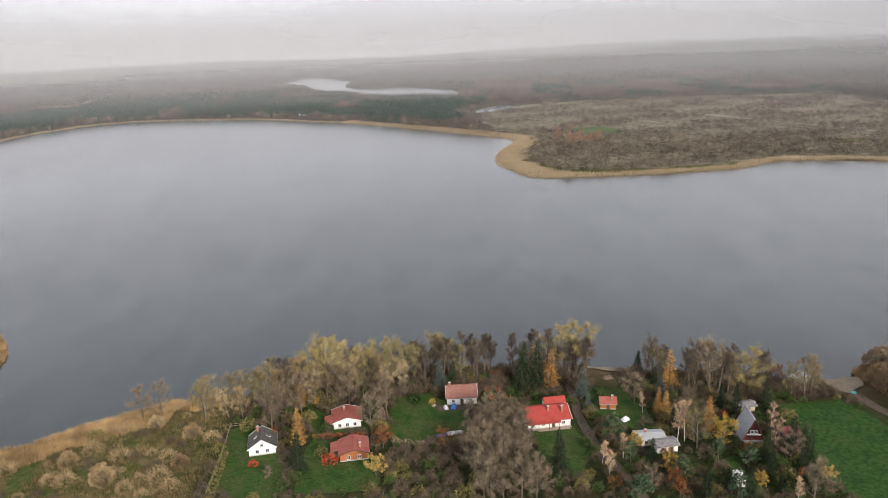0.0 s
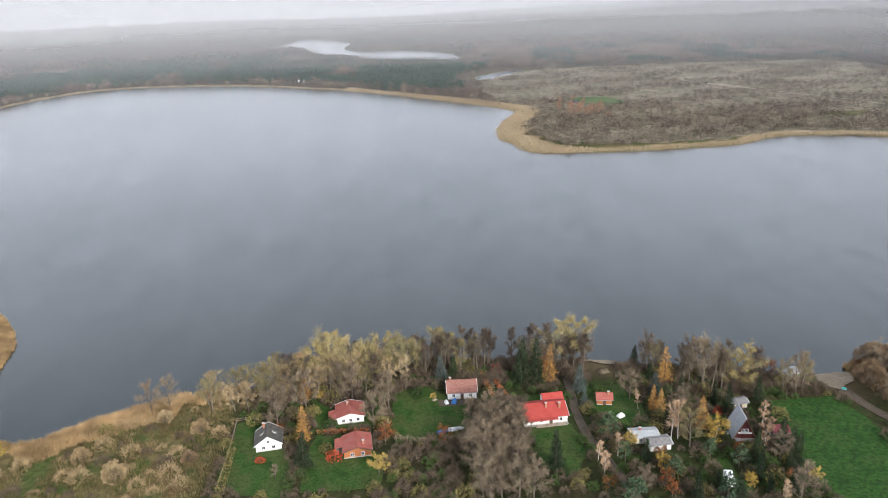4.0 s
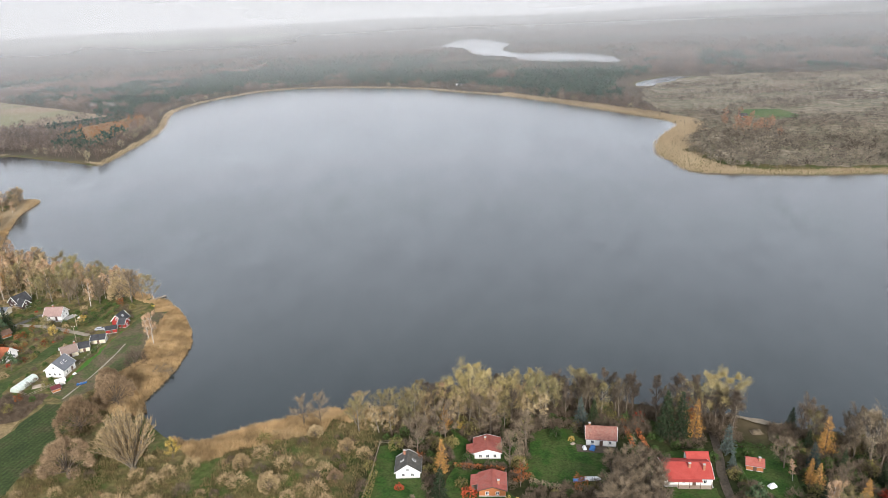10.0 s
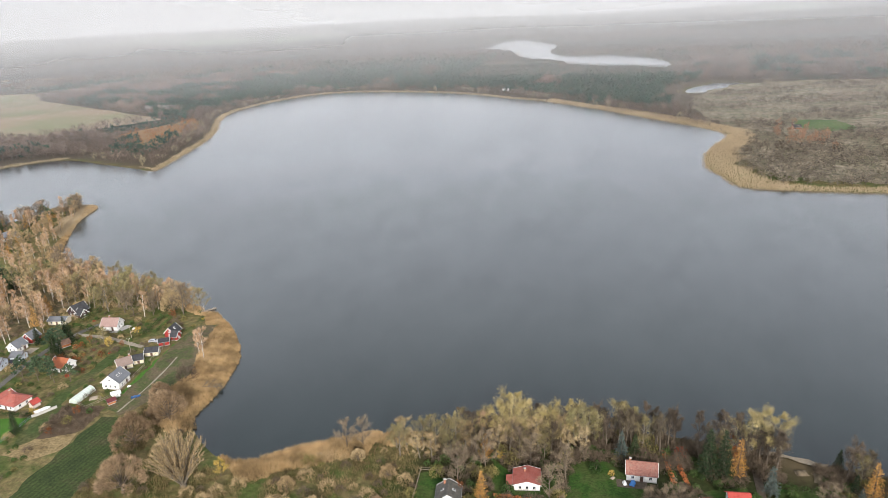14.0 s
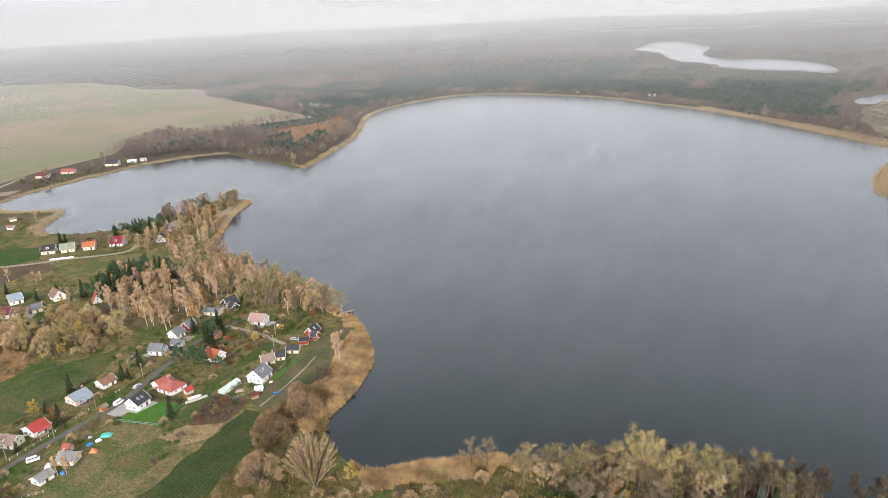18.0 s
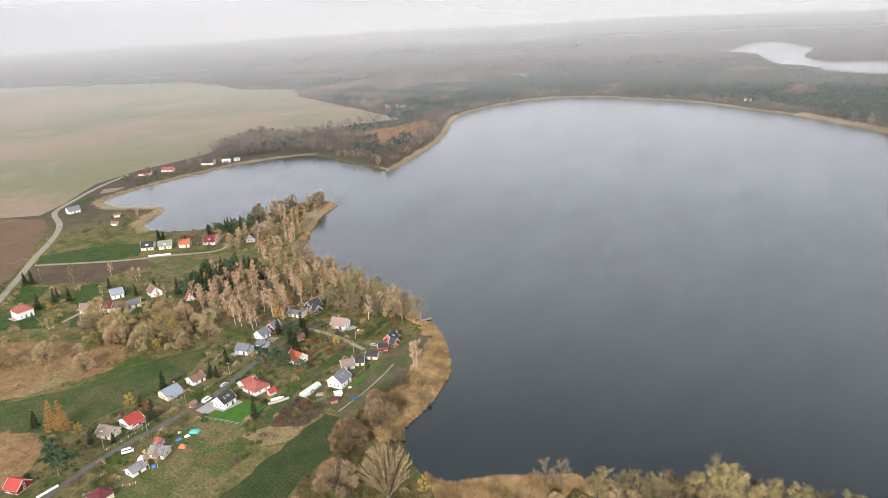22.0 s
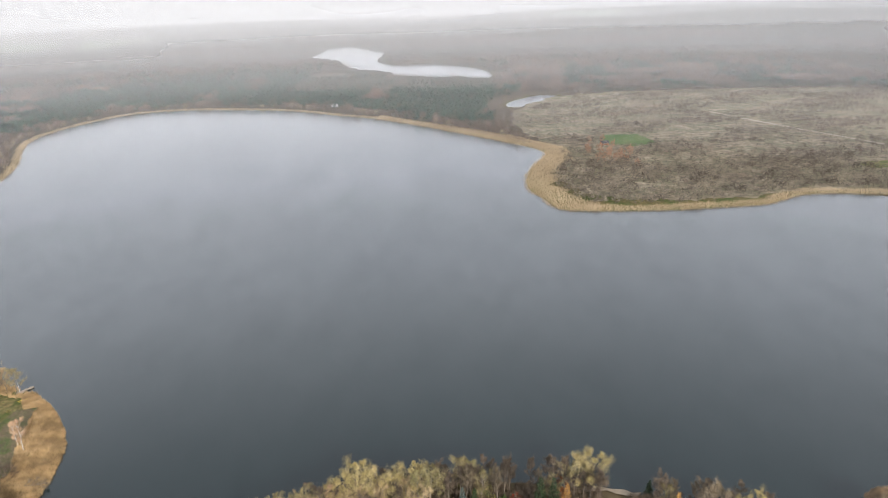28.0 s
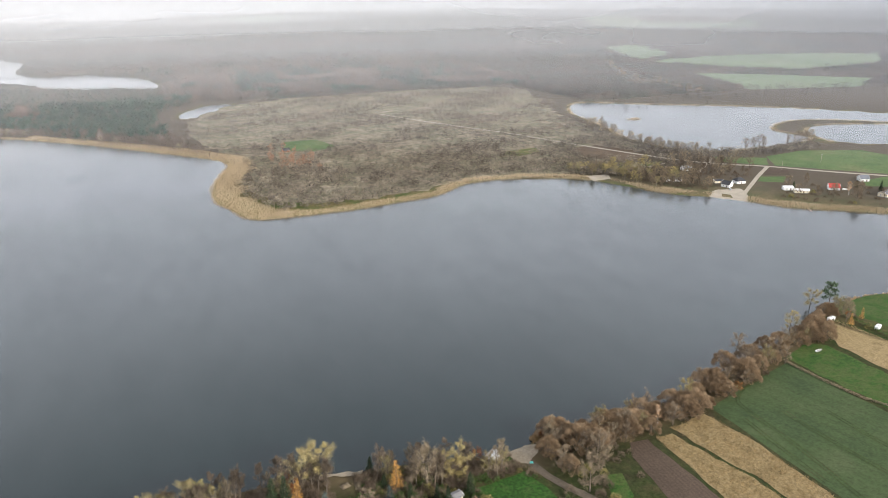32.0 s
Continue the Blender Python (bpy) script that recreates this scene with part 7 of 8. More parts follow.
# south bank: between the gardens
belt([(8, 150), (24, 150), (22, 188), (10, 188)], {"bare": 5, "alder": 2, "bush": 1}, 40, 2.2, (0.7, 0.95))
belt([(-18, 150), (10, 150), (8, 182), (-18, 178)], {"bush": 5, "obush": 1, "rust": 0.2}, 34, 2.2, (0.8, 1.3))
belt([(42, 145), (100, 145), (98, 170), (42, 170)], {"pine": 1, "spruce": 2.5, "birch": 0.8, "bare": 1, "gbush": 3, "bush": 3, "rust": 0.15, "yellow": 0.12}, 60, 2.8, (0.5, 0.85))
belt([(44, 172), (98, 172), (100, 208), (44, 208)], {"bush": 3, "spruce": 1.4, "gbush": 4, "rust": 0.1, "bare": 0.4}, 46, 2.8, (0.5, 0.9))
belt([(-60, 185), (-12, 185), (-12, 208), (-60, 208)], {"bush": 4, "gbush": 1, "obush": 1, "bare": 0.6, "rust": 0.05}, 34, 2.2, (0.6, 1.2))
belt([(-64, 150), (-14, 150), (-14, 186), (-64, 186)], {"bush": 2, "gbush": 1.5, "obush": 1}, 24, 2.4, (0.5, 1.1))
belt([(10, 184), (50, 190), (50, 214), (10, 214)], {"bush": 3, "gbush": 2, "rust": 0.23}, 20, 2.2, (0.6, 1.1))
belt([(42, 140), (134, 140), (132, 176), (126, 176), (124, 200), (42, 208)], {"bush": 5, "gbush": 4, "obush": 1}, 330, 1.5, (0.5, 1.25))
belt([(-58, 200), (-12, 205), (48, 208), (48, 232), (-12, 232), (-58, 226)], {"bush": 6, "gbush": 1, "obush": 1}, 230, 1.5, (0.6, 1.4), (2.5, 20))
belt([(60, 198), (121, 196), (121, 218), (60, 226)], {"bush": 6, "gbush": 2, "obush": 1}, 190, 1.5, (0.6, 1.4), (3, 22))
belt([(-64, 145), (42, 145), (42, 214), (-64, 208)], {"bush": 5, "gbush": 3, "obush": 1}, 260, 1.6, (0.45, 1.1))
# rough ground west of the gardens
belt([(-140, 140), (-66, 140), (-66, 204), (-140, 190)], {"bush": 3, "tbush": 5, "obush": 1.2, "rust": 0.1}, 70, 4.2, (0.5, 1.3), (9, 99))
# trees at the corner of the lake
belt([(-176, 140), (-132, 140), (-140, 200), (-158, 205), (-170, 180)], {"tbush": 5, "bush": 2}, 24, 4.0, (0.6, 0.95), (3, 99))
# brown trees along the south-east bank
belt([(134, 195), (230, 192), (320, 215), (420, 235), (420, 262), (134, 225)], {"round": 4, "bare": 2, "bush": 2, "olive": 0.7, "rust": 0.18}, 110, 3.0, (0.55, 0.95), (2, 17))
belt([(134, 170), (170, 170), (178, 205), (134, 208)], {"bush": 4, "bare": 1, "obush": 1, "round": 0.4}, 36, 2.4, (0.6, 1.2), (3, 60))
belt([(132, 130), (162, 130), (150, 172), (134, 176)], {"bush": 3, "obush": 2, "rust": 0.45}, 26, 2.4, (0.6, 1.2))
# west village: wood between the houses and the water
belt([(-205, 292), (-300, 292), (-345, 345), (-300, 340), (-240, 316), (-206, 302)], {"tan": 5, "bare": 1, "olive": 2, "birch": 4, "tbush": 3}, 115, 2.5, (0.8, 1.15), (2, 45))
belt([(-345, 255), (-285, 245), (-280, 300), (-300, 330), (-350, 330)], {"birch": 7, "tan": 3, "olive": 1, "larch": 0.8, "tbush": 2}, 140, 2.8, (0.8, 1.1))
belt([(-365, 262), (-330, 255), (-335, 330), (-385, 305)], {"spruce": 4, "pine": 3, "birch": 1, "larch": 0.5}, 66, 3.0, (0.7, 1.0))
belt([(-425, 330), (-345, 325), (-372, 385), (-400, 430), (-425, 475), (-440, 460), (-425, 410)], {"tan": 4, "bare": 1, "birch": 3, "tbush": 3, "larch": 0.6}, 100, 3.0, (0.65, 1.0), (4, 60))
belt([(-447, 400), (-428, 395), (-418, 455), (-440, 462)], {"birch": 2, "larch": 1, "bare": 3, "pine": 1}, 26, 2.6, (0.8, 1.1), (4, 40))
belt([(-455, 360), (-420, 352), (-428, 400), (-450, 412)], {"pine": 3, "spruce": 3}, 30, 2.8, (0.55, 0.8), (4, 60))
belt([(-480, 312), (-400, 345), (-410, 372), (-485, 345)], {"bush": 3, "gbush": 2, "spruce": 0.8, "bare": 0.8, "yellow": 0.4}, 44, 3.0, (0.5, 0.9), (3, 60))
# gardens and hedgerows of the village
belt([(-300, 100), (-200, 100), (-200, 290), (-290, 290)], {"bush": 3, "gbush": 4, "obush": 1.5, "rust": 0.3, "spruce": 0.12, "rbush": 0.3, "yellow": 0.2, "tbush": 1.2}, 300, 2.6, (0.4, 0.9))
belt([(-216, 182), (-195, 188), (-196, 207), (-216, 204)], {"bush": 5, "rust": 0.45}, 34, 1.8, (0.4, 0.7))
belt([(-258, 236), (-226, 226), (-226, 256), (-258, 258)], {"rust": 1.4, "bush": 3, "rbush": 1, "obush": 1}, 40, 2.2, (0.35, 0.75))
belt([(-370, 180), (-300, 205), (-300, 240), (-370, 232)], {"tbush": 4, "obush": 2, "bush": 1, "tround": 1.4, "willow": 0.8}, 60, 3.2, (0.6, 1.3))
belt([(-440, 155), (-318, 110), (-318, 200), (-420, 196)], {"bush": 2, "tbush": 3, "obush": 1, "tround": 0.3}, 40, 5, (0.6, 1.2), clear=False)
belt([(-480, 200), (-360, 200), (-340, 270), (-440, 270)], {"bush": 2, "tbush": 3, "olive": 0.8, "spruce": 0.7, "rust": 0.23, "yellow": 0.3}, 60, 3.4, (0.5, 0.9))
belt([(-505, 205), (-470, 190), (-470, 240), (-500, 232)], {"bush": 2, "spruce": 2, "gbush": 2}, 14, 3, (0.6, 0.9))
belt([(-570, 320), (-500, 300), (-520, 350), (-570, 398), (-590, 380)], {"bush": 3, "obush": 1}, 26, 4, (0.5, 1.0), (4, 80))
# across the bay
belt([(-720, 460), (-640, 440), (-645, 570), (-690, 585)], {"bush": 3, "gbush": 2, "obush": 1, "bare": 0.5}, 80, 3.2, (0.6, 1.3), (5, 60))
# east bank
belt([(569, 815), (560, 690), (553, 628), (600, 600), (605, 625), (572, 680), (576, 740), (600, 815)], {"bush": 4, "bare": 3, "alder": 1, "tan": 1}, 110, 3.2, (0.6, 1.0), (2, 34))
belt([(415, 612), (436, 600), (456, 575), (466, 535), (474, 498), (460, 495), (440, 530), (425, 570), (405, 596)], {"olive": 3, "bare": 3, "willow": 1, "bush": 4}, 50, 3.4, (0.55, 0.85), (9, 40))
belt([(1095, 1500), (932, 1214), (940, 1110), (896, 962), (912, 850), (922, 852), (910, 960), (955, 1105), (944, 1206), (1107, 1495)], {"bare": 4, "bush": 3}, 60, 7, (0.9, 1.3), clear=False)
belt([(428, 560), (470, 500), (520, 540), (470, 600), (430, 600)], {"bare": 3, "bush": 3, "olive": 2, "willow": 1}, 44, 4.5, (0.6, 1.0), (6, 80))
belt([(520, 420), (560, 400), (640, 390), (660, 430), (560, 470)], {"bush": 4, "bare": 1, "birch": 0.6, "spruce": 0.3}, 34, 4.5, (0.6, 1.0), (8, 80))
belt([(444, 568), (470, 566), (505, 524), (504, 494), (488, 488), (465, 513), (450, 540)], {"bare": 4, "alder": 2, "bush": 5, "olive": 1}, 90, 2.6, (0.55, 0.9), (6, 60))
belt([(405, 600), (425, 590), (446, 578), (470, 572), (462, 596), (430, 606)], {"olive": 2, "willow": 1.2, "bare": 2, "bush": 3}, 26, 3.0, (0.5, 0.8), (6, 60))
belt([(505, 520), (560, 500), (565, 560), (528, 585), (505, 560)], {"bush": 6, "bare": 2, "alder": 1}, 60, 3.0, (0.6, 1.1))
belt([(520, 440), (560, 400), (640, 345), (720, 330), (730, 400), (650, 418), (560, 440)], {"bush": 6, "bare": 1.5, "obush": 1}, 80, 3.2, (0.6, 1.2), (8, 70))
belt([(530, 520), (600, 500), (590, 570), (540, 590)], {"bush": 4, "bare": 2}, 30, 4.5, (0.6, 1.0))
belt([(560, 620), (640, 600), (780, 590), (780, 610), (640, 605)], {"bare": 3, "bush": 2}, 18, 5, (0.8, 1.2), (1.5, 14))

# ---------------------------------------------------------------- woods, scrub and reeds: beyond counting


def soup_broad(seed, n, fine=1.0):
    r = np.random.RandomState(seed)
    w = unit(r.normal(size=(n, 3)))
    p = w * r.uniform(0.35, 1, (n, 1)) ** 0.5 * (0.27, 0.27, 0.36) + (0, 0, 0.62)
    v, f = slivers(p, unit(w + (0, 0, 0.5) + r.normal(0, 0.5, (n, 3))), r.uniform(0.14, 0.30, n) * fine, r.uniform(0.05, 0.11, n) * fine, r)
    tv, tf = slivers(np.zeros((1, 3)), np.array([[0, 0, 1.0]]), np.array([0.7]), np.array([0.05]), r)
    return merged([(v, f), (tv, tf)])


def soup_cone(seed, n):
    r = np.random.RandomState(seed)
    z = r.uniform(0, 1, n) ** 0.8
    a = r.uniform(0, 6.28, n)
    d = np.c_[np.cos(a), np.sin(a), 0 * a]
    p = np.c_[0 * a, 0 * a, 0.22 + 0.72 * z] + d * (0.04 * (1 - z))[:, None]
    return slivers(p, unit(d + (0, 0, -0.15)), 0.26 * (1.08 - z) * r.uniform(0.8, 1.2, n), 0.14 * (1.15 - z), r)


def soup_pine(seed, n):
    r = np.random.RandomState(seed)
    w = unit(r.normal(size=(n, 3)))
    p = w * r.uniform(0.4, 1, (n, 1)) * (0.24, 0.24, 0.2) + (0, 0, 0.74)
    v, f = slivers(p, unit(w + r.normal(0, 0.6, (n, 3))), r.uniform(0.12, 0.22, n), r.uniform(0.09, 0.16, n), r)
    tv, tf = slivers(np.zeros((1, 3)), np.array([[0, 0, 1.0]]), np.array([0.75]), np.array([0.06]), r)
    return merged([(v, f), (tv, tf)])


def dome(seed, n, low=0.25, size=0.24):
    """A closed twiggy crown seen from far off: small facets over a lumpy dome, and a stem."""
    r = np.random.RandomState(seed)
    w = unit(r.normal(size=(n, 3)))
    w[:, 2] = np.abs(w[:, 2]) * 1.1 - 0.15
    w = unit(w)
    lump = 1 + 0.2 * np.sin(w[:, :1] * 4 + seed) * np.cos(w[:, 1:2] * 5 + seed * 3)
    p = w * lump * (0.30, 0.30, 0.60 - low * 0.4) + (0, 0, 0.40)
    face = unit(w + r.normal(0, 0.45, (n, 3)))
    a = unit(np.cross(face, r.normal(size=(n, 3))))
    b = np.cross(face, a)
    s = size * r.uniform(0.6, 1.3, (n, 1))
    v = np.stack([p + a * s * 0.6, p - a * s * 0.4 + b * s * 0.5, p - a * s * 0.4 - b * s * 0.5], 1).reshape(-1, 3)
    tv, tf = slivers(np.zeros((1, 3)), np.array([[0, 0, 1.0]]), np.array([0.6]), np.array([0.05]), r)
    return merged([(v, np.arange(3 * n).reshape(-1, 3)), (tv, tf)])


def mass(name, points, heights, shapes, material, label, category, base=None, wide=1.0, seed=1):
    """Thousands of plants in one mesh."""
    r = np.random.RandomState(seed)
    k = len(points)
    z = land_height(points, from_shore(points)) if base is None else base
    pick, turn = r.randint(len(shapes), size=k), r.uniform(0, 6.28, k)
    vs, fs, at = [], [], 0
    for i, (v, f) in enumerate(shapes):
        sel = np.where(pick == i)[0]
        if not len(sel):
            continue
        c, s, h = np.cos(turn[sel])[:, None], np.sin(turn[sel])[:, None], heights[sel][:, None]
        x = (v[None, :, 0] * c - v[None, :, 1] * s) * h * wide + points[sel, :1]
        y = (v[None, :, 0] * s + v[None, :, 1] * c) * h * wide + points[sel, 1:]
        zz = v[None, :, 2] * h + z[sel][:, None]
        vs.append(np.stack([x, y, zz], -1).reshape(-1, 3))
        fs.append((f[None] + (np.arange(len(sel)) * len(v))[:, None, None]).reshape(-1, 3) + at)
        at += len(sel) * len(v)
    me = fast_mesh(name, np.concatenate(vs), np.concatenate(fs))
    me.materials.append(material)
    return tagged(new(name, me), label, category, kind="stuff")


def sown(x0, x1, y0, y1, step, seed):
    """A jittered grid of places."""
    r = np.random.RandomState(seed)
    x, y = np.meshgrid(np.arange(x0, x1, step), np.arange(y0, y1, step))
    p = np.stack([x.ravel(), y.ravel()], 1)
    return p + r.uniform(-0.48, 0.48, p.shape) * step


def unit_shape(key):
    """The twigs of a bush kind, one metre tall."""
    return [(crown[0] / HEIGHTS[key], crown[1]) for wood, crown in KINDS[key][5]]


for key, material, label in (("bush", ALDERTWIG, "undergrowth of leafless brown bushes among the gardens and banks"), ("obush", SHRUB, "undergrowth of olive-yellow bushes among the gardens and banks"),
                             ("tbush", TANTWIG, "undergrowth of tan bushes on rough grass"), ("gbush", HEDGE, "dark evergreen shrubs among the gardens")):
    q = np.array(SHRUBS[key])
    mass("undergrowth", q[:, :2], q[:, 2], unit_shape(key), material, label, "bushes", base=q[:, 3] - 0.05)

HEATH = np.array([(60, 560), (62, 700), (100, 800), (60, 900), (40, 1010), (60, 1120), (180, 1275), (459, 1290), (700, 1250), (660, 1040), (620, 950), (570, 740), (580, 650),
                  (640, 590), (800, 600), (1100, 600), (1000, 300), (560, 300), (480, 440), (420, 560), (300, 600)], float)
OPEN = [HEATH, np.array([(40, 1075), (40, 1190), (120, 1290), (200, 1260), (200, 1120), (120, 1080)], float), np.array([(-740, 340), (-600, 300), (-560, 420), (-640, 640), (-700, 600)], float)]
r = np.random.RandomState(21)
# woods round the north shore
p = sown(-1350, 760, 560, 1950, 8.6, 22)
p = p[(np.hypot(*p.T) < 2050) & (p[:, 1] > 590)]
sd = from_shore(p)
p, sd = p[(sd > 7)], sd[sd > 7]
ok = free_of(p, OPEN + COVERED) & ~((p[:, 0] > 200) & (p[:, 1] < 1240))
p, sd = p[ok], sd[ok]
tone = ripple(p[:, 0], p[:, 1], 190, 7) + 0.5 * ripple(p[:, 0], p[:, 1], 60, 8)
piney = (p[:, 0] > -760) & (p[:, 0] < 60) & (p[:, 1] > 960) & (p[:, 1] < 1900)
YOUNG = [(-675, 719), (-677, 831), (-648, 890), (-577, 842), (-636, 792), (-606, 738)]
RUSSET = [(-636, 766), (-610, 904), (-552, 839), (-545, 770), (-534, 710), (-598, 732)]
conif = ((tone + 0.75 * piney - 0.9 * (sd < 30)) > 0.14) | inside(p, YOUNG)
russet = inside(p, RUSSET) & ~inside(p, YOUNG) & (sd > 20)
low = inside(p, [(-330, 1330), (100, 1330), (110, 1640), (-60, 1640), (-330, 1800)]) | inside(p, [(20, 1030), (200, 1030), (260, 1240), (60, 1200)])
h = r.uniform(9, 15, len(p)) * np.where(low, 0.5, 1) * np.where(sd < 26, 0.8, 1) * np.where(inside(p, YOUNG), 0.6, 1)
remote = r.uniform(0, 1, len(p)) < smooth(np.hypot(*p.T), 1550, 2000)  # the chance of joining the grey wood grows with distance
thin = remote & ~russet & ((np.hypot(*p.T) < 1640) | (r.uniform(0, 1, len(p)) < 0.4))
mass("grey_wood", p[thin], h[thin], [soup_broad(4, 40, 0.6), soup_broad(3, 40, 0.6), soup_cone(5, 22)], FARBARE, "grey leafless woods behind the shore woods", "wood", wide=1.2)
conif, lea0 = conif & ~remote, ~conif & ~remote
mass("pine_wood", p[conif & ~russet], h[conif & ~russet], [soup_cone(1, 30), soup_pine(2, 30), soup_pine(3, 32)], FARPINE, "dense dark green pine wood round the lake", "wood")
lea = lea0 & ~russet
mass("bare_wood", p[lea], h[lea], [soup_broad(4, 48, 0.75), soup_broad(5, 48, 0.75), soup_broad(6, 44, 0.75)], FARBARE, "leafless grey-brown wood round the lake", "wood", wide=1.1)
mass("russet_saplings", p[russet], h[russet] * 0.45, [soup_broad(7, 22)], RUST, "russet young trees in a plantation", "wood", wide=1.3)
# pale shoreline shrubs on the north shore
q = sown(-600, 100, 590, 1210, 13, 31)
s2 = from_shore(q)
q = q[(s2 > 9) & (s2 < 22) & (r.uniform(0, 1, len(q)) < 0.4) & free_of(q, [HEATH])]
mass("shore_willows", q, r.uniform(5, 9, len(q)), [soup_broad(8, 46), soup_broad(9, 46)], foliage("pale_willow_twigs", [(0.20, 0.17, 0.11), (0.30, 0.26, 0.17), (0.26, 0.23, 0.12)]),
     "pale round willows along the far shore", "wood", wide=1.5)
# wooded hills to the horizon: a closed canopy, with single crowns standing out of it
def canopy(x0, x1, y0, y1, step, rule, tall, seed, material, label):
    x, y = np.meshgrid(np.arange(x0, x1 + 1, step), np.arange(y0, y1 + 1, step))
    r = np.random.RandomState(seed)
    p = np.stack([x.ravel(), y.ravel()], 1) + r.uniform(-0.4, 0.4, (x.size, 2)) * step
    sd = from_shore(p)
    wood = (sd > 12) & free_of(p, COVERED) & rule(p)
    z = land_height(p, sd) + np.where(wood, tall * (0.75 + 0.2 * ripple(p[:, 0], p[:, 1], 170, seed) + r.uniform(-0.22, 0.22, len(p))), -1.0)
    k = np.arange(len(p)).reshape(x.shape)
    quads = np.stack([k[:-1, :-1], k[:-1, 1:], k[1:, 1:], k[1:, :-1]], -1).reshape(-1, 4)
    me = fast_mesh("hill_wood", np.c_[p, z], quads[wood[quads].any(1)])
    me.polygons.foreach_set("use_smooth", np.ones(len(me.polygons), bool))
    me.materials.append(material)
    return tagged(new("hill_wood", me), label, "wood", kind="stuff")


def hills(p):
    rad = np.hypot(*p.T) + 160 * ripple(p[:, 0], p[:, 1], 260, 33)
    return (rad > 2000) & (rad < 4770) & (np.abs(p[:, 0]) < p[:, 1] * 2.0 + 900)


def middle(p):
    rad = np.hypot(*p.T)
    back = (rad > 1640) | ((p[:, 0] > 190) & (p[:, 1] > 1275)) | ((p[:, 0] > 715) & (p[:, 1] > 1010))
    return back & (rad + 160 * ripple(p[:, 0], p[:, 1], 260, 33) < 2030) & free_of(p, OPEN)


canopy(-4600, 4600, 700, 4700, 26, hills, 13, 23, PALEWOOD, "pale grey leafless woods over far hills")
canopy(-1900, 1900, 880, 2200, 11, middle, 10, 24, MIDWOOD, "closed grey canopy of leafless woods")
p = sown(-4600, 4600, 900, 4700, 46, 29)
p = p[hills(p) & (np.hypot(*p.T) < 3400)]
p = p[(from_shore(p) > 20)]
p = p[free_of(p, COVERED)]
mass("hill_wood", p, r.uniform(13, 18, len(p)), [soup_broad(10, 26, 0.6), soup_broad(11, 26, 0.6)], HILLWOOD, "single crowns above the far woods", "wood", wide=1.3)
# copses between the bay and the wide field
p = sown(-790, -570, 560, 760, 7.0, 25)
p = p[(from_shore(p) > 10) & inside(p, [(-755, 640), (-777, 725), (-693, 713), (-684, 740), (-640, 760), (-583, 660), (-600, 648), (-640, 640), (-655, 612), (-682, 580)])]
mass("copse", p, r.uniform(9, 14, len(p)), [soup_broad(13, 40), soup_broad(14, 40)], FARBARE, "leafless brown copse at the bay", "wood", wide=1.15)
# scrub on the headland
p = sown(60, 740, 570, 1280, 5.6, 26)
sd = from_shore(p)
dens = ripple(p[:, 0], p[:, 1] * 1.8, 130, 9) + 0.8 * ripple(p[:, 0], p[:, 1] * 2.2, 45, 10)
ok = (sd > np.where(p[:, 0] < 110, 26, 14)) & inside(p, HEATH) & free_of(p, COVERED[:]) & (1.3 * dens + smooth(900 - p[:, 1], 0, 280) * 0.9 + r.uniform(-0.3, 0.3, len(p)) > 0.12)
ok |= (sd > np.where(p[:, 0] < 110, 30, 14)) & (sd < 60) & inside(p, HEATH) & (p[:, 1] < 760)
p = p[ok]
mass("scrub", p, r.uniform(2.0, 6.0, len(p)) * (1 + 0.5 * (p[:, 1] < 740)), [dome(15, 40, size=0.13), soup_broad(16, 44, 0.75), soup_broad(17, 40, 0.75)], SCRUB, "leafless grey-brown scrub on the headland", "scrub", wide=1.7)
p = sown(120, 760, 620, 1270, 12, 27)
ok = (from_shore(p) > 18) & inside(p, HEATH) & free_of(p, COVERED) & (ripple(p[:, 0], p[:, 1] * 2.5, 110, 12) > -0.2)
p = p[ok]
mass("heath_bushes", p, r.uniform(1.6, 4.2, len(p)), [soup_broad(18, 36, 0.75), soup_broad(19, 36, 0.75)], SCRUB, "scattered leafless bushes on the heath", "scrub", wide=1.6)
p = sown(110, 720, 640, 1275, 6.5, 74)
band = ripple(p[:, 0] * 0.45, p[:, 1] * 1.7, 120, 75) + 0.5 * ripple(p[:, 0] * 0.6, p[:, 1] * 2.0, 42, 76)
ok = (from_shore(p) > 16) & inside(p, HEATH) & free_of(p, COVERED) & (band > 0.22)
p = p[ok]
mass("willow_scrub", p, r.uniform(2.2, 5.2, len(p)), [dome(77, 44, size=0.12), soup_broad(78, 46, 0.7)], FARBARE, "bands of dark leafless willow scrub across the heath", "scrub", wide=1.7)
k = 34
p = np.c_[r.normal(158, 16, k), r.normal(770, 26, k)]
mass("headland_birches", p, r.uniform(8, 12, k), [soup_broad(20, 40)], foliage("reddish_birch_twigs", [(0.24, 0.145, 0.10), (0.32, 0.20, 0.135)]), "reddish birches on the headland", "wood", wide=0.7)
# wooded strip behind the heath
p = sown(-60, 1500, 880, 2060, 17, 28)
p = p[(np.hypot(*p.T) < 2060) & ((p[:, 1] > 1240) | (p[:, 0] > 690)) & (from_shore(p) > 12)]
p = p[free_of(p, COVERED + [HEATH]) & (p[:, 0] > 180)]
mass("bare_wood", p, r.uniform(8, 14, len(p)), [soup_broad(21, 40, 0.6), soup_broad(22, 40, 0.6)], HILLWOOD, "grey leafless wood behind the heath", "wood", wide=1.3)

# ---------------------------------------------------------------- reeds


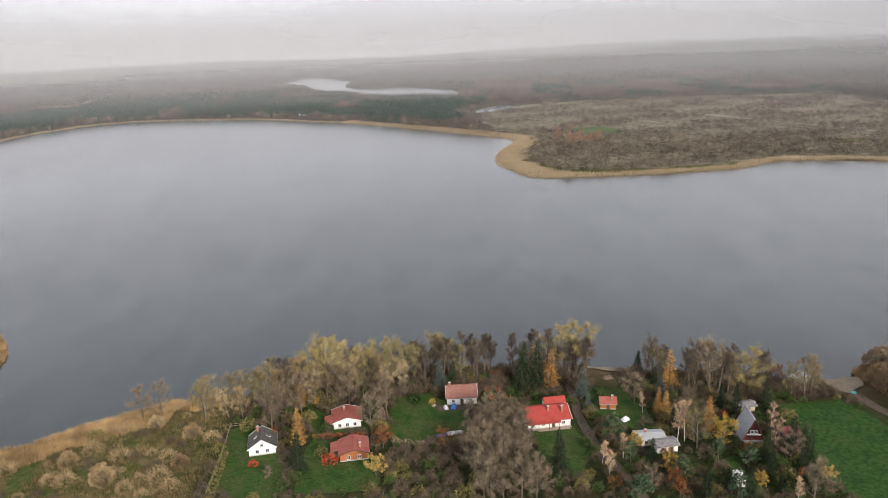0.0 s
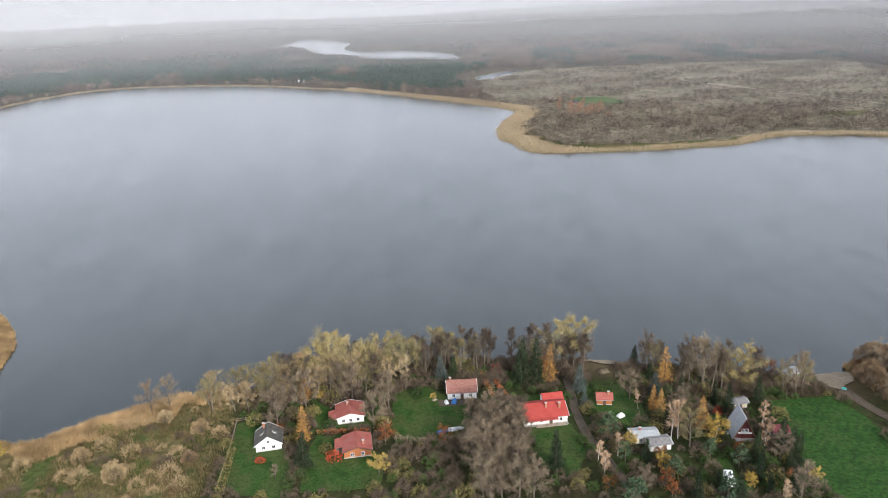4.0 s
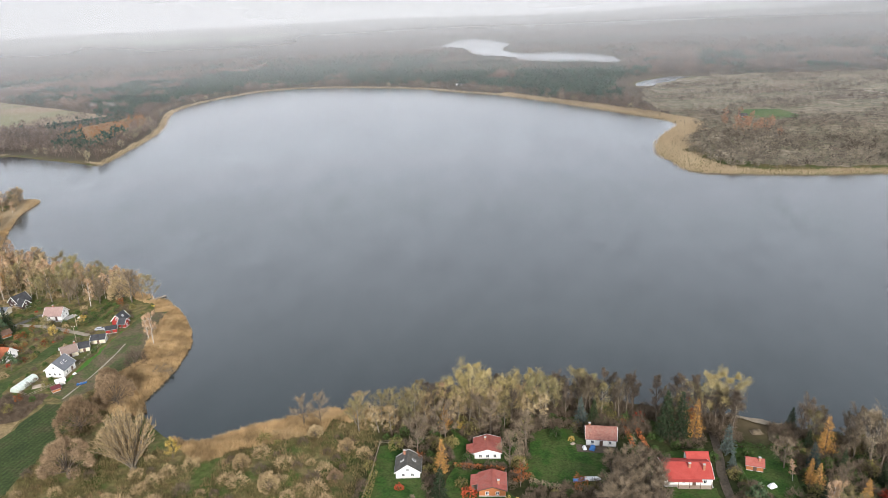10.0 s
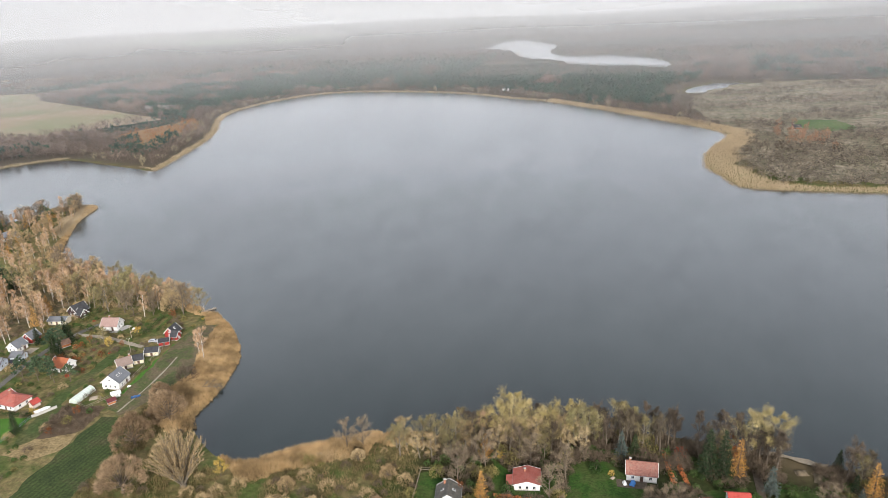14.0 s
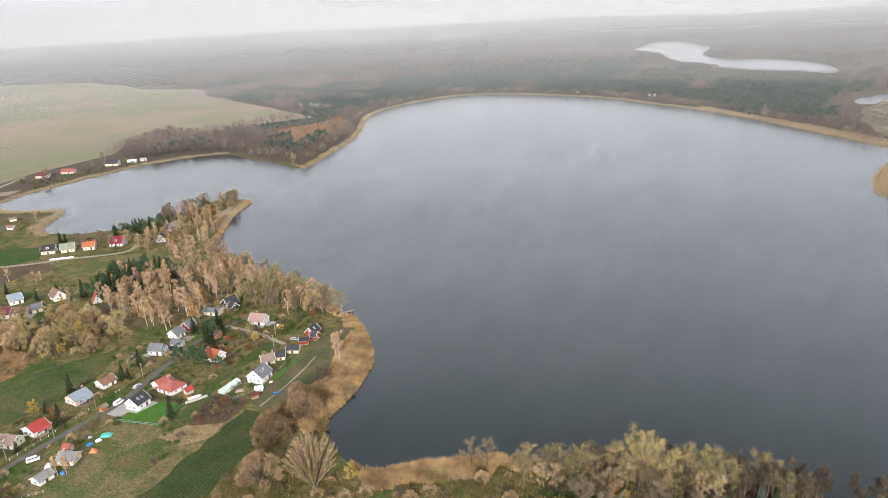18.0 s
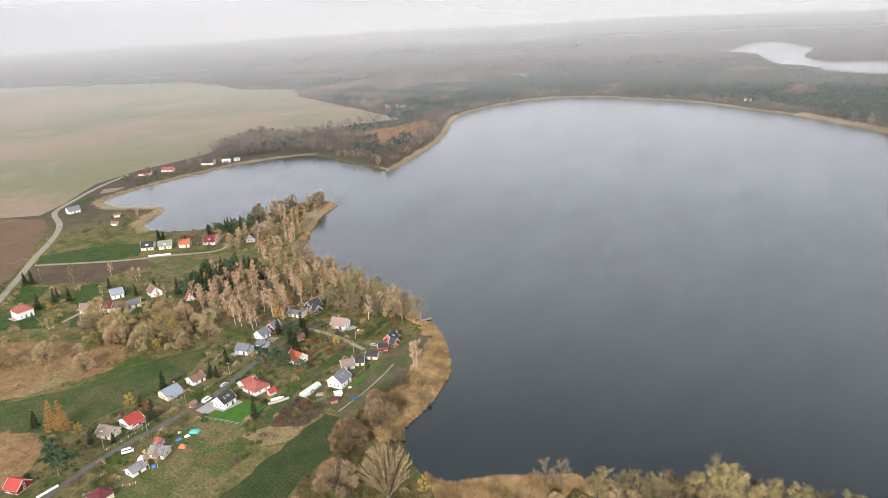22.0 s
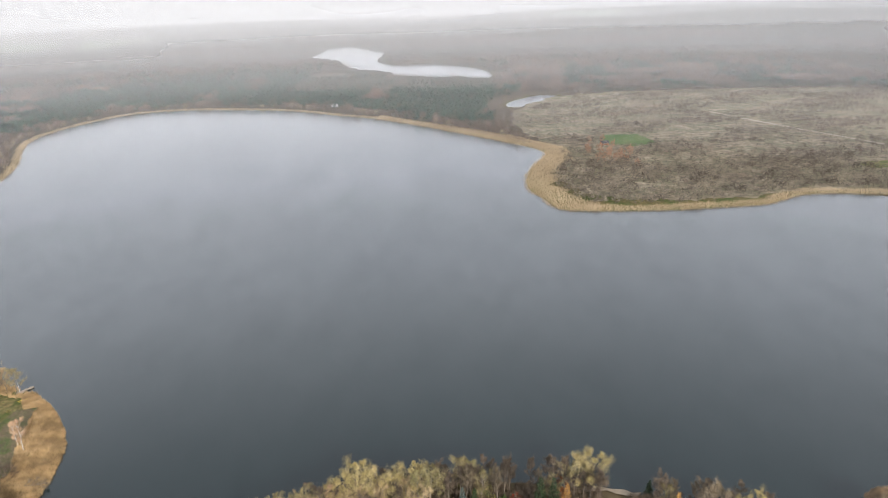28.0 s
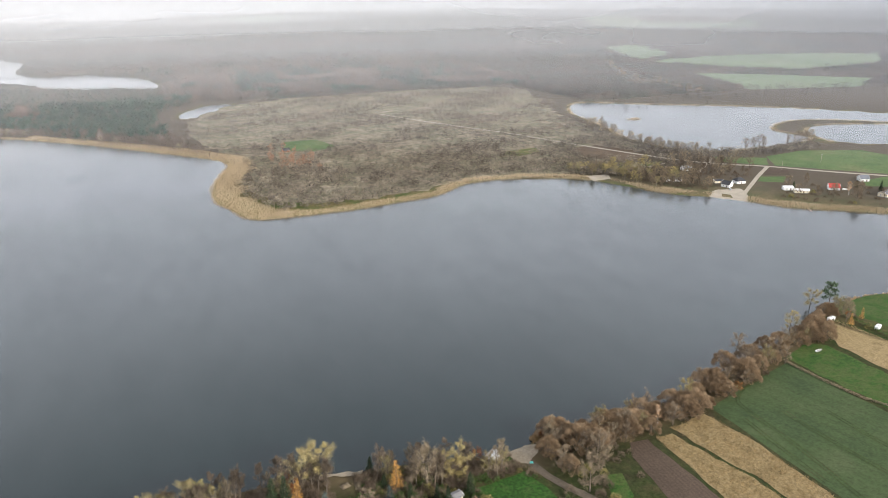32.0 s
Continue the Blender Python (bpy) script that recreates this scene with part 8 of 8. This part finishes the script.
def reed_clump(seed, n, spread):
    r = np.random.RandomState(seed)
    p = np.c_[r.uniform(-spread, spread, (n, 2)), np.zeros(n)]
    return slivers(p, unit(np.c_[r.normal(0, 0.22, (n, 2)), np.ones(n)]), r.uniform(0.7, 1.1, n), r.uniform(0.06, 0.11, n), r)


def reeds(name, area, step, width, heights, shapes, material, label, seed, gaps=0.0):
    area = np.array(area, float)
    (x0, y0), (x1, y1) = area.min(0), area.max(0)
    p = sown(x0, x1, y0, y1, step, seed)
    s = from_shore(p, [MAIN_LAKE])
    wob = ripple(p[:, 0], p[:, 1], 30, seed) * 0.35 + 0.9
    ok = inside(p, area) & (s > -1.2) & (s < width * wob) & free_of(p, COVERED)
    if gaps:
        ok &= ripple(p[:, 0], p[:, 1], 14, seed + 1) > -gaps
    p = p[ok]
    r = np.random.RandomState(seed)
    mass(name, p, r.uniform(*heights, len(p)), shapes, material, label, "reeds", base=np.clip(from_shore(p, [MAIN_LAKE]) * 0.12, -0.3, LEVEL) - 0.1, seed=seed)


NEAR_REED = [reed_clump(1, 26, 0.36), reed_clump(2, 26, 0.36), reed_clump(3, 24, 0.4)]
FAR_REED = [(v * (1, 1, 1), f) for v, f in (reed_clump(4, 14, 1.3), reed_clump(5, 14, 1.3))]
reeds("reed_bed", [(-150, 205), (-155, 230), (-158, 260), (-175, 290), (-205, 305), (-206, 292), (-190, 270), (-186, 255), (-179, 238), (-184, 222), (-178, 205), (-160, 195)], 0.8, 40, (1.3, 2.0), NEAR_REED, REED,
      "dense golden-brown reed bed on a rounded point", 41)
reeds("reed_bed", [(-165, 215), (-120, 175), (-84, 195), (-84, 215), (-150, 205)], 0.75, 13, (1.4, 2.3), NEAR_REED, REED, "golden-brown reeds along the south bank", 42, 0.7)
reeds("reed_bed", [(-90, 190), (-40, 205), (-40, 225), (-90, 216)], 1.1, 8, (1.6, 2.3), NEAR_REED, REED, "brown reeds below the bank trees", 43, 0.3)
reeds("reed_bed", [(136, 195), (175, 195), (175, 222), (136, 222)], 0.95, 13, (1.8, 2.6), NEAR_REED, REED, "rust-brown reeds beside the beach", 44)
reeds("reed_bed", [(-200, 290), (-260, 300), (-360, 350), (-430, 480), (-380, 480), (-330, 370), (-200, 320)], 1.3, 7, (1.6, 2.3), NEAR_REED, REED, "narrow reed fringe below the wood", 45, 0.4)
reeds("reed_bed", [(-385, 395), (-430, 430), (-455, 462), (-425, 485), (-395, 470)], 1.1, 13, (1.6, 2.3), NEAR_REED, PALEREED, "tan reeds on a narrow spit", 46)
reeds("reed_bed", [(-640, 360), (-500, 330), (-560, 420), (-640, 400)], 1.6, 9, (1.5, 2.2), FAR_REED, PALEREED, "tan reeds round the bay", 47)
reeds("reed_bed", [(-700, 400), (-640, 380), (-630, 600), (-580, 660), (-440, 590), (-440, 640), (-560, 950), (-610, 950), (-700, 650)], 1.9, 7, (1.3, 1.9), FAR_REED, PALEREED, "tan reed fringe across the bay", 48)
reeds("reed_bed", [(-620, 900), (-620, 1210), (-300, 1230), (-100, 1090), (-100, 1020), (-560, 900)], 2.1, 7, (1.2, 1.8), FAR_REED, PALEREED, "tan reed fringe below the far woods", 49)
reeds("reed_bed", [(-120, 1080), (60, 900), (110, 830), (150, 800), (110, 560), (50, 560), (40, 720), (-140, 1020)], 2.1, 30, (1.7, 2.5), FAR_REED, PALEREED, "broad pale tan reed bed on the headland", 50)
reeds("reed_bed", [(90, 560), (430, 560), (430, 620), (300, 640), (90, 610)], 2.0, 12, (1.7, 2.5), FAR_REED, PALEREED, "pale tan reed fringe of the headland", 51)
reeds("reed_bed", [(425, 600), (440, 500), (480, 480), (470, 450), (560, 350), (700, 280), (700, 330), (600, 400), (500, 500)], 2.0, 15, (1.7, 2.5), FAR_REED, PALEREED, "tan reeds along the east bank", 52)
reeds("reed_bed", [(170, 195), (440, 225), (440, 265), (170, 225)], 1.5, 4, (1.4, 2.0), NEAR_REED, REED, "thin brown reed fringe below the trees", 53, 0.0)

k = 60
p = np.c_[r.normal(670, 5, k), r.normal(833, 2.5, k)]
mass("reed_islet", p, r.uniform(1.6, 2.6, k), FAR_REED, PALEREED, "small islet of tan reeds in the smaller lake", "reeds", base=np.full(k, -0.1), seed=54)
q = sown(560, 980, 595, 1010, 2.6, 55)
s2 = from_shore(q)
q = q[(s2 > -1) & (s2 < 5) & (ripple(q[:, 0], q[:, 1], 40, 56) > -0.35)]
mass("reed_bed", q, r.uniform(1.4, 2.2, len(q)), FAR_REED, PALEREED, "thin tan reed fringe of the smaller lake", "reeds", base=np.full(len(q), 0.1), seed=55)

# rough weeds
q = sown(-184, -64, 132, 212, 0.9, 61)
q = q[(from_shore(q) > 6) & free_of(q, COVERED) & (ripple(q[:, 0], q[:, 1], 16, 62) + 0.6 * ripple(q[:, 0], q[:, 1], 6, 65) > -0.3)]
mass("weeds", q, r.uniform(0.6, 1.7, len(q)), [reed_clump(6, 12, 0.6), reed_clump(7, 12, 0.6)], foliage("rough_weeds", [(0.080, 0.060, 0.029), (0.21, 0.155, 0.077), (0.105, 0.100, 0.037), (0.28, 0.212, 0.113), (0.13, 0.070, 0.040)], stand=0.09),
     "tangled straw and olive weeds", "weeds", base=np.full(len(q), LEVEL - 0.05))
q = sown(178, 222, 94, 198, 0.95, 64)
q = q[inside(q, [(184, 191), (192, 190), (201, 153), (206, 95), (180, 95), (183, 150)]) | inside(q, [(195, 194), (216, 196), (220, 173), (220, 100), (208, 95), (203, 154), (197, 177)])]
mass("dry_grass", q, r.uniform(0.5, 1.3, len(q)), [reed_clump(6, 12, 0.6), reed_clump(7, 12, 0.6)], foliage("matted_grass", [(0.20, 0.145, 0.068), (0.30, 0.220, 0.110), (0.36, 0.280, 0.150)], stand=0.15, clump=0.5), "matted straw-coloured grass on fallow strips", "grass", base=np.full(len(q), LEVEL - 0.02))
q = sown(-420, -262, 85, 205, 1.7, 63)
q = q[inside(q, [(-420, 163), (-377, 187), (-337, 203), (-318, 197), (-318, 170), (-338, 133), (-420, 90)]) | inside(q, [(-312, 100), (-308, 128), (-290, 131), (-278, 128), (-266, 112), (-280, 85), (-320, 85)])]
mass("fen_sedge", q, r.uniform(0.6, 1.2, len(q)), [reed_clump(8, 10, 0.9), reed_clump(9, 10, 0.9)], foliage("fen_sedge", [(0.26, 0.16, 0.075), (0.36, 0.23, 0.11), (0.42, 0.31, 0.155)], stand=0.04),
     "brown sedge of a wet fen", "weeds", base=np.full(len(q), LEVEL - 0.02))

# ---------------------------------------------------------------- curtain sheets standing in for haze between the ridges, thicker with every kilometre
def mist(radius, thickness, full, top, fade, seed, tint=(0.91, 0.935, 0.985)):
    """One added sheet in place of haze: a wide pale curtain that the daylight falls on, clear at the ground and
    dissolving upwards.
    """
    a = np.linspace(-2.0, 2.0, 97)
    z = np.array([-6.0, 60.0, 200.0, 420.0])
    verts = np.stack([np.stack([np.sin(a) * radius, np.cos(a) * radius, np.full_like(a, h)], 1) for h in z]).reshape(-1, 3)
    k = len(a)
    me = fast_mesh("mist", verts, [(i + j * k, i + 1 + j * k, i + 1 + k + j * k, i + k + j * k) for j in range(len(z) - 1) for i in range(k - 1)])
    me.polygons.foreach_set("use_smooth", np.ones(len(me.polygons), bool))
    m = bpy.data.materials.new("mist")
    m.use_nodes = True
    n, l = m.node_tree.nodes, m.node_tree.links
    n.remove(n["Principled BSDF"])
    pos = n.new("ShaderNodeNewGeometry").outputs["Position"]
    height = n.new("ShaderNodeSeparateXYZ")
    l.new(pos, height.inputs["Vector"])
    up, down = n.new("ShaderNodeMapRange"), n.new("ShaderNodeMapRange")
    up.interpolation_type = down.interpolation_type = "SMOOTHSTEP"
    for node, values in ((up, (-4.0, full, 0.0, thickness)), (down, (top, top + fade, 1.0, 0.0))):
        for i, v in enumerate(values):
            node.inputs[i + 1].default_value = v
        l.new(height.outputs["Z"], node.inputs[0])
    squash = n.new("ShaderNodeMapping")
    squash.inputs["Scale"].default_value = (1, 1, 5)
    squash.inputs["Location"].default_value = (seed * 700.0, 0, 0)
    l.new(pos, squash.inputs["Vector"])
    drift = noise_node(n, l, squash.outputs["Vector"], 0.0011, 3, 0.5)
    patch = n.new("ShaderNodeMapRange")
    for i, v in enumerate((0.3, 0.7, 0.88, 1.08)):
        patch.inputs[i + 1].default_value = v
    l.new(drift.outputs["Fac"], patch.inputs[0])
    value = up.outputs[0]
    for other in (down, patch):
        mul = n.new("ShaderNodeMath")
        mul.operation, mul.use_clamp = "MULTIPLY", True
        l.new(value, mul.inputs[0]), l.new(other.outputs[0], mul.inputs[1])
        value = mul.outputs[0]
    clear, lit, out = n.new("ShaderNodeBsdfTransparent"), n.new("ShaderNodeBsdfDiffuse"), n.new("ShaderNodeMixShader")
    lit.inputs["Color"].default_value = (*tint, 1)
    upward = n.new("ShaderNodeCombineXYZ")  # normal turned upward, so the sheet is lit evenly whichever way it runs
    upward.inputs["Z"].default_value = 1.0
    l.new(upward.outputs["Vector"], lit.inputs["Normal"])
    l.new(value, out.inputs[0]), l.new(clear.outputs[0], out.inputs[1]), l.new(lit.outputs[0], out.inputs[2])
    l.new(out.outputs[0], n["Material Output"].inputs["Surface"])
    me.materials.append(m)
    return tagged(new("mist", me), "see-through pale sheet standing in for haze over the far woods", "mist", kind="structure")


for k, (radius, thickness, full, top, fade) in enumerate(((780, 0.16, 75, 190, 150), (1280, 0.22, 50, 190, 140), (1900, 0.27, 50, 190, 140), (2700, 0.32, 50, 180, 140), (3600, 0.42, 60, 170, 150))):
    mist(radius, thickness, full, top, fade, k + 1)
# outermost sheet, opaque low down, standing in for the haze at the horizon
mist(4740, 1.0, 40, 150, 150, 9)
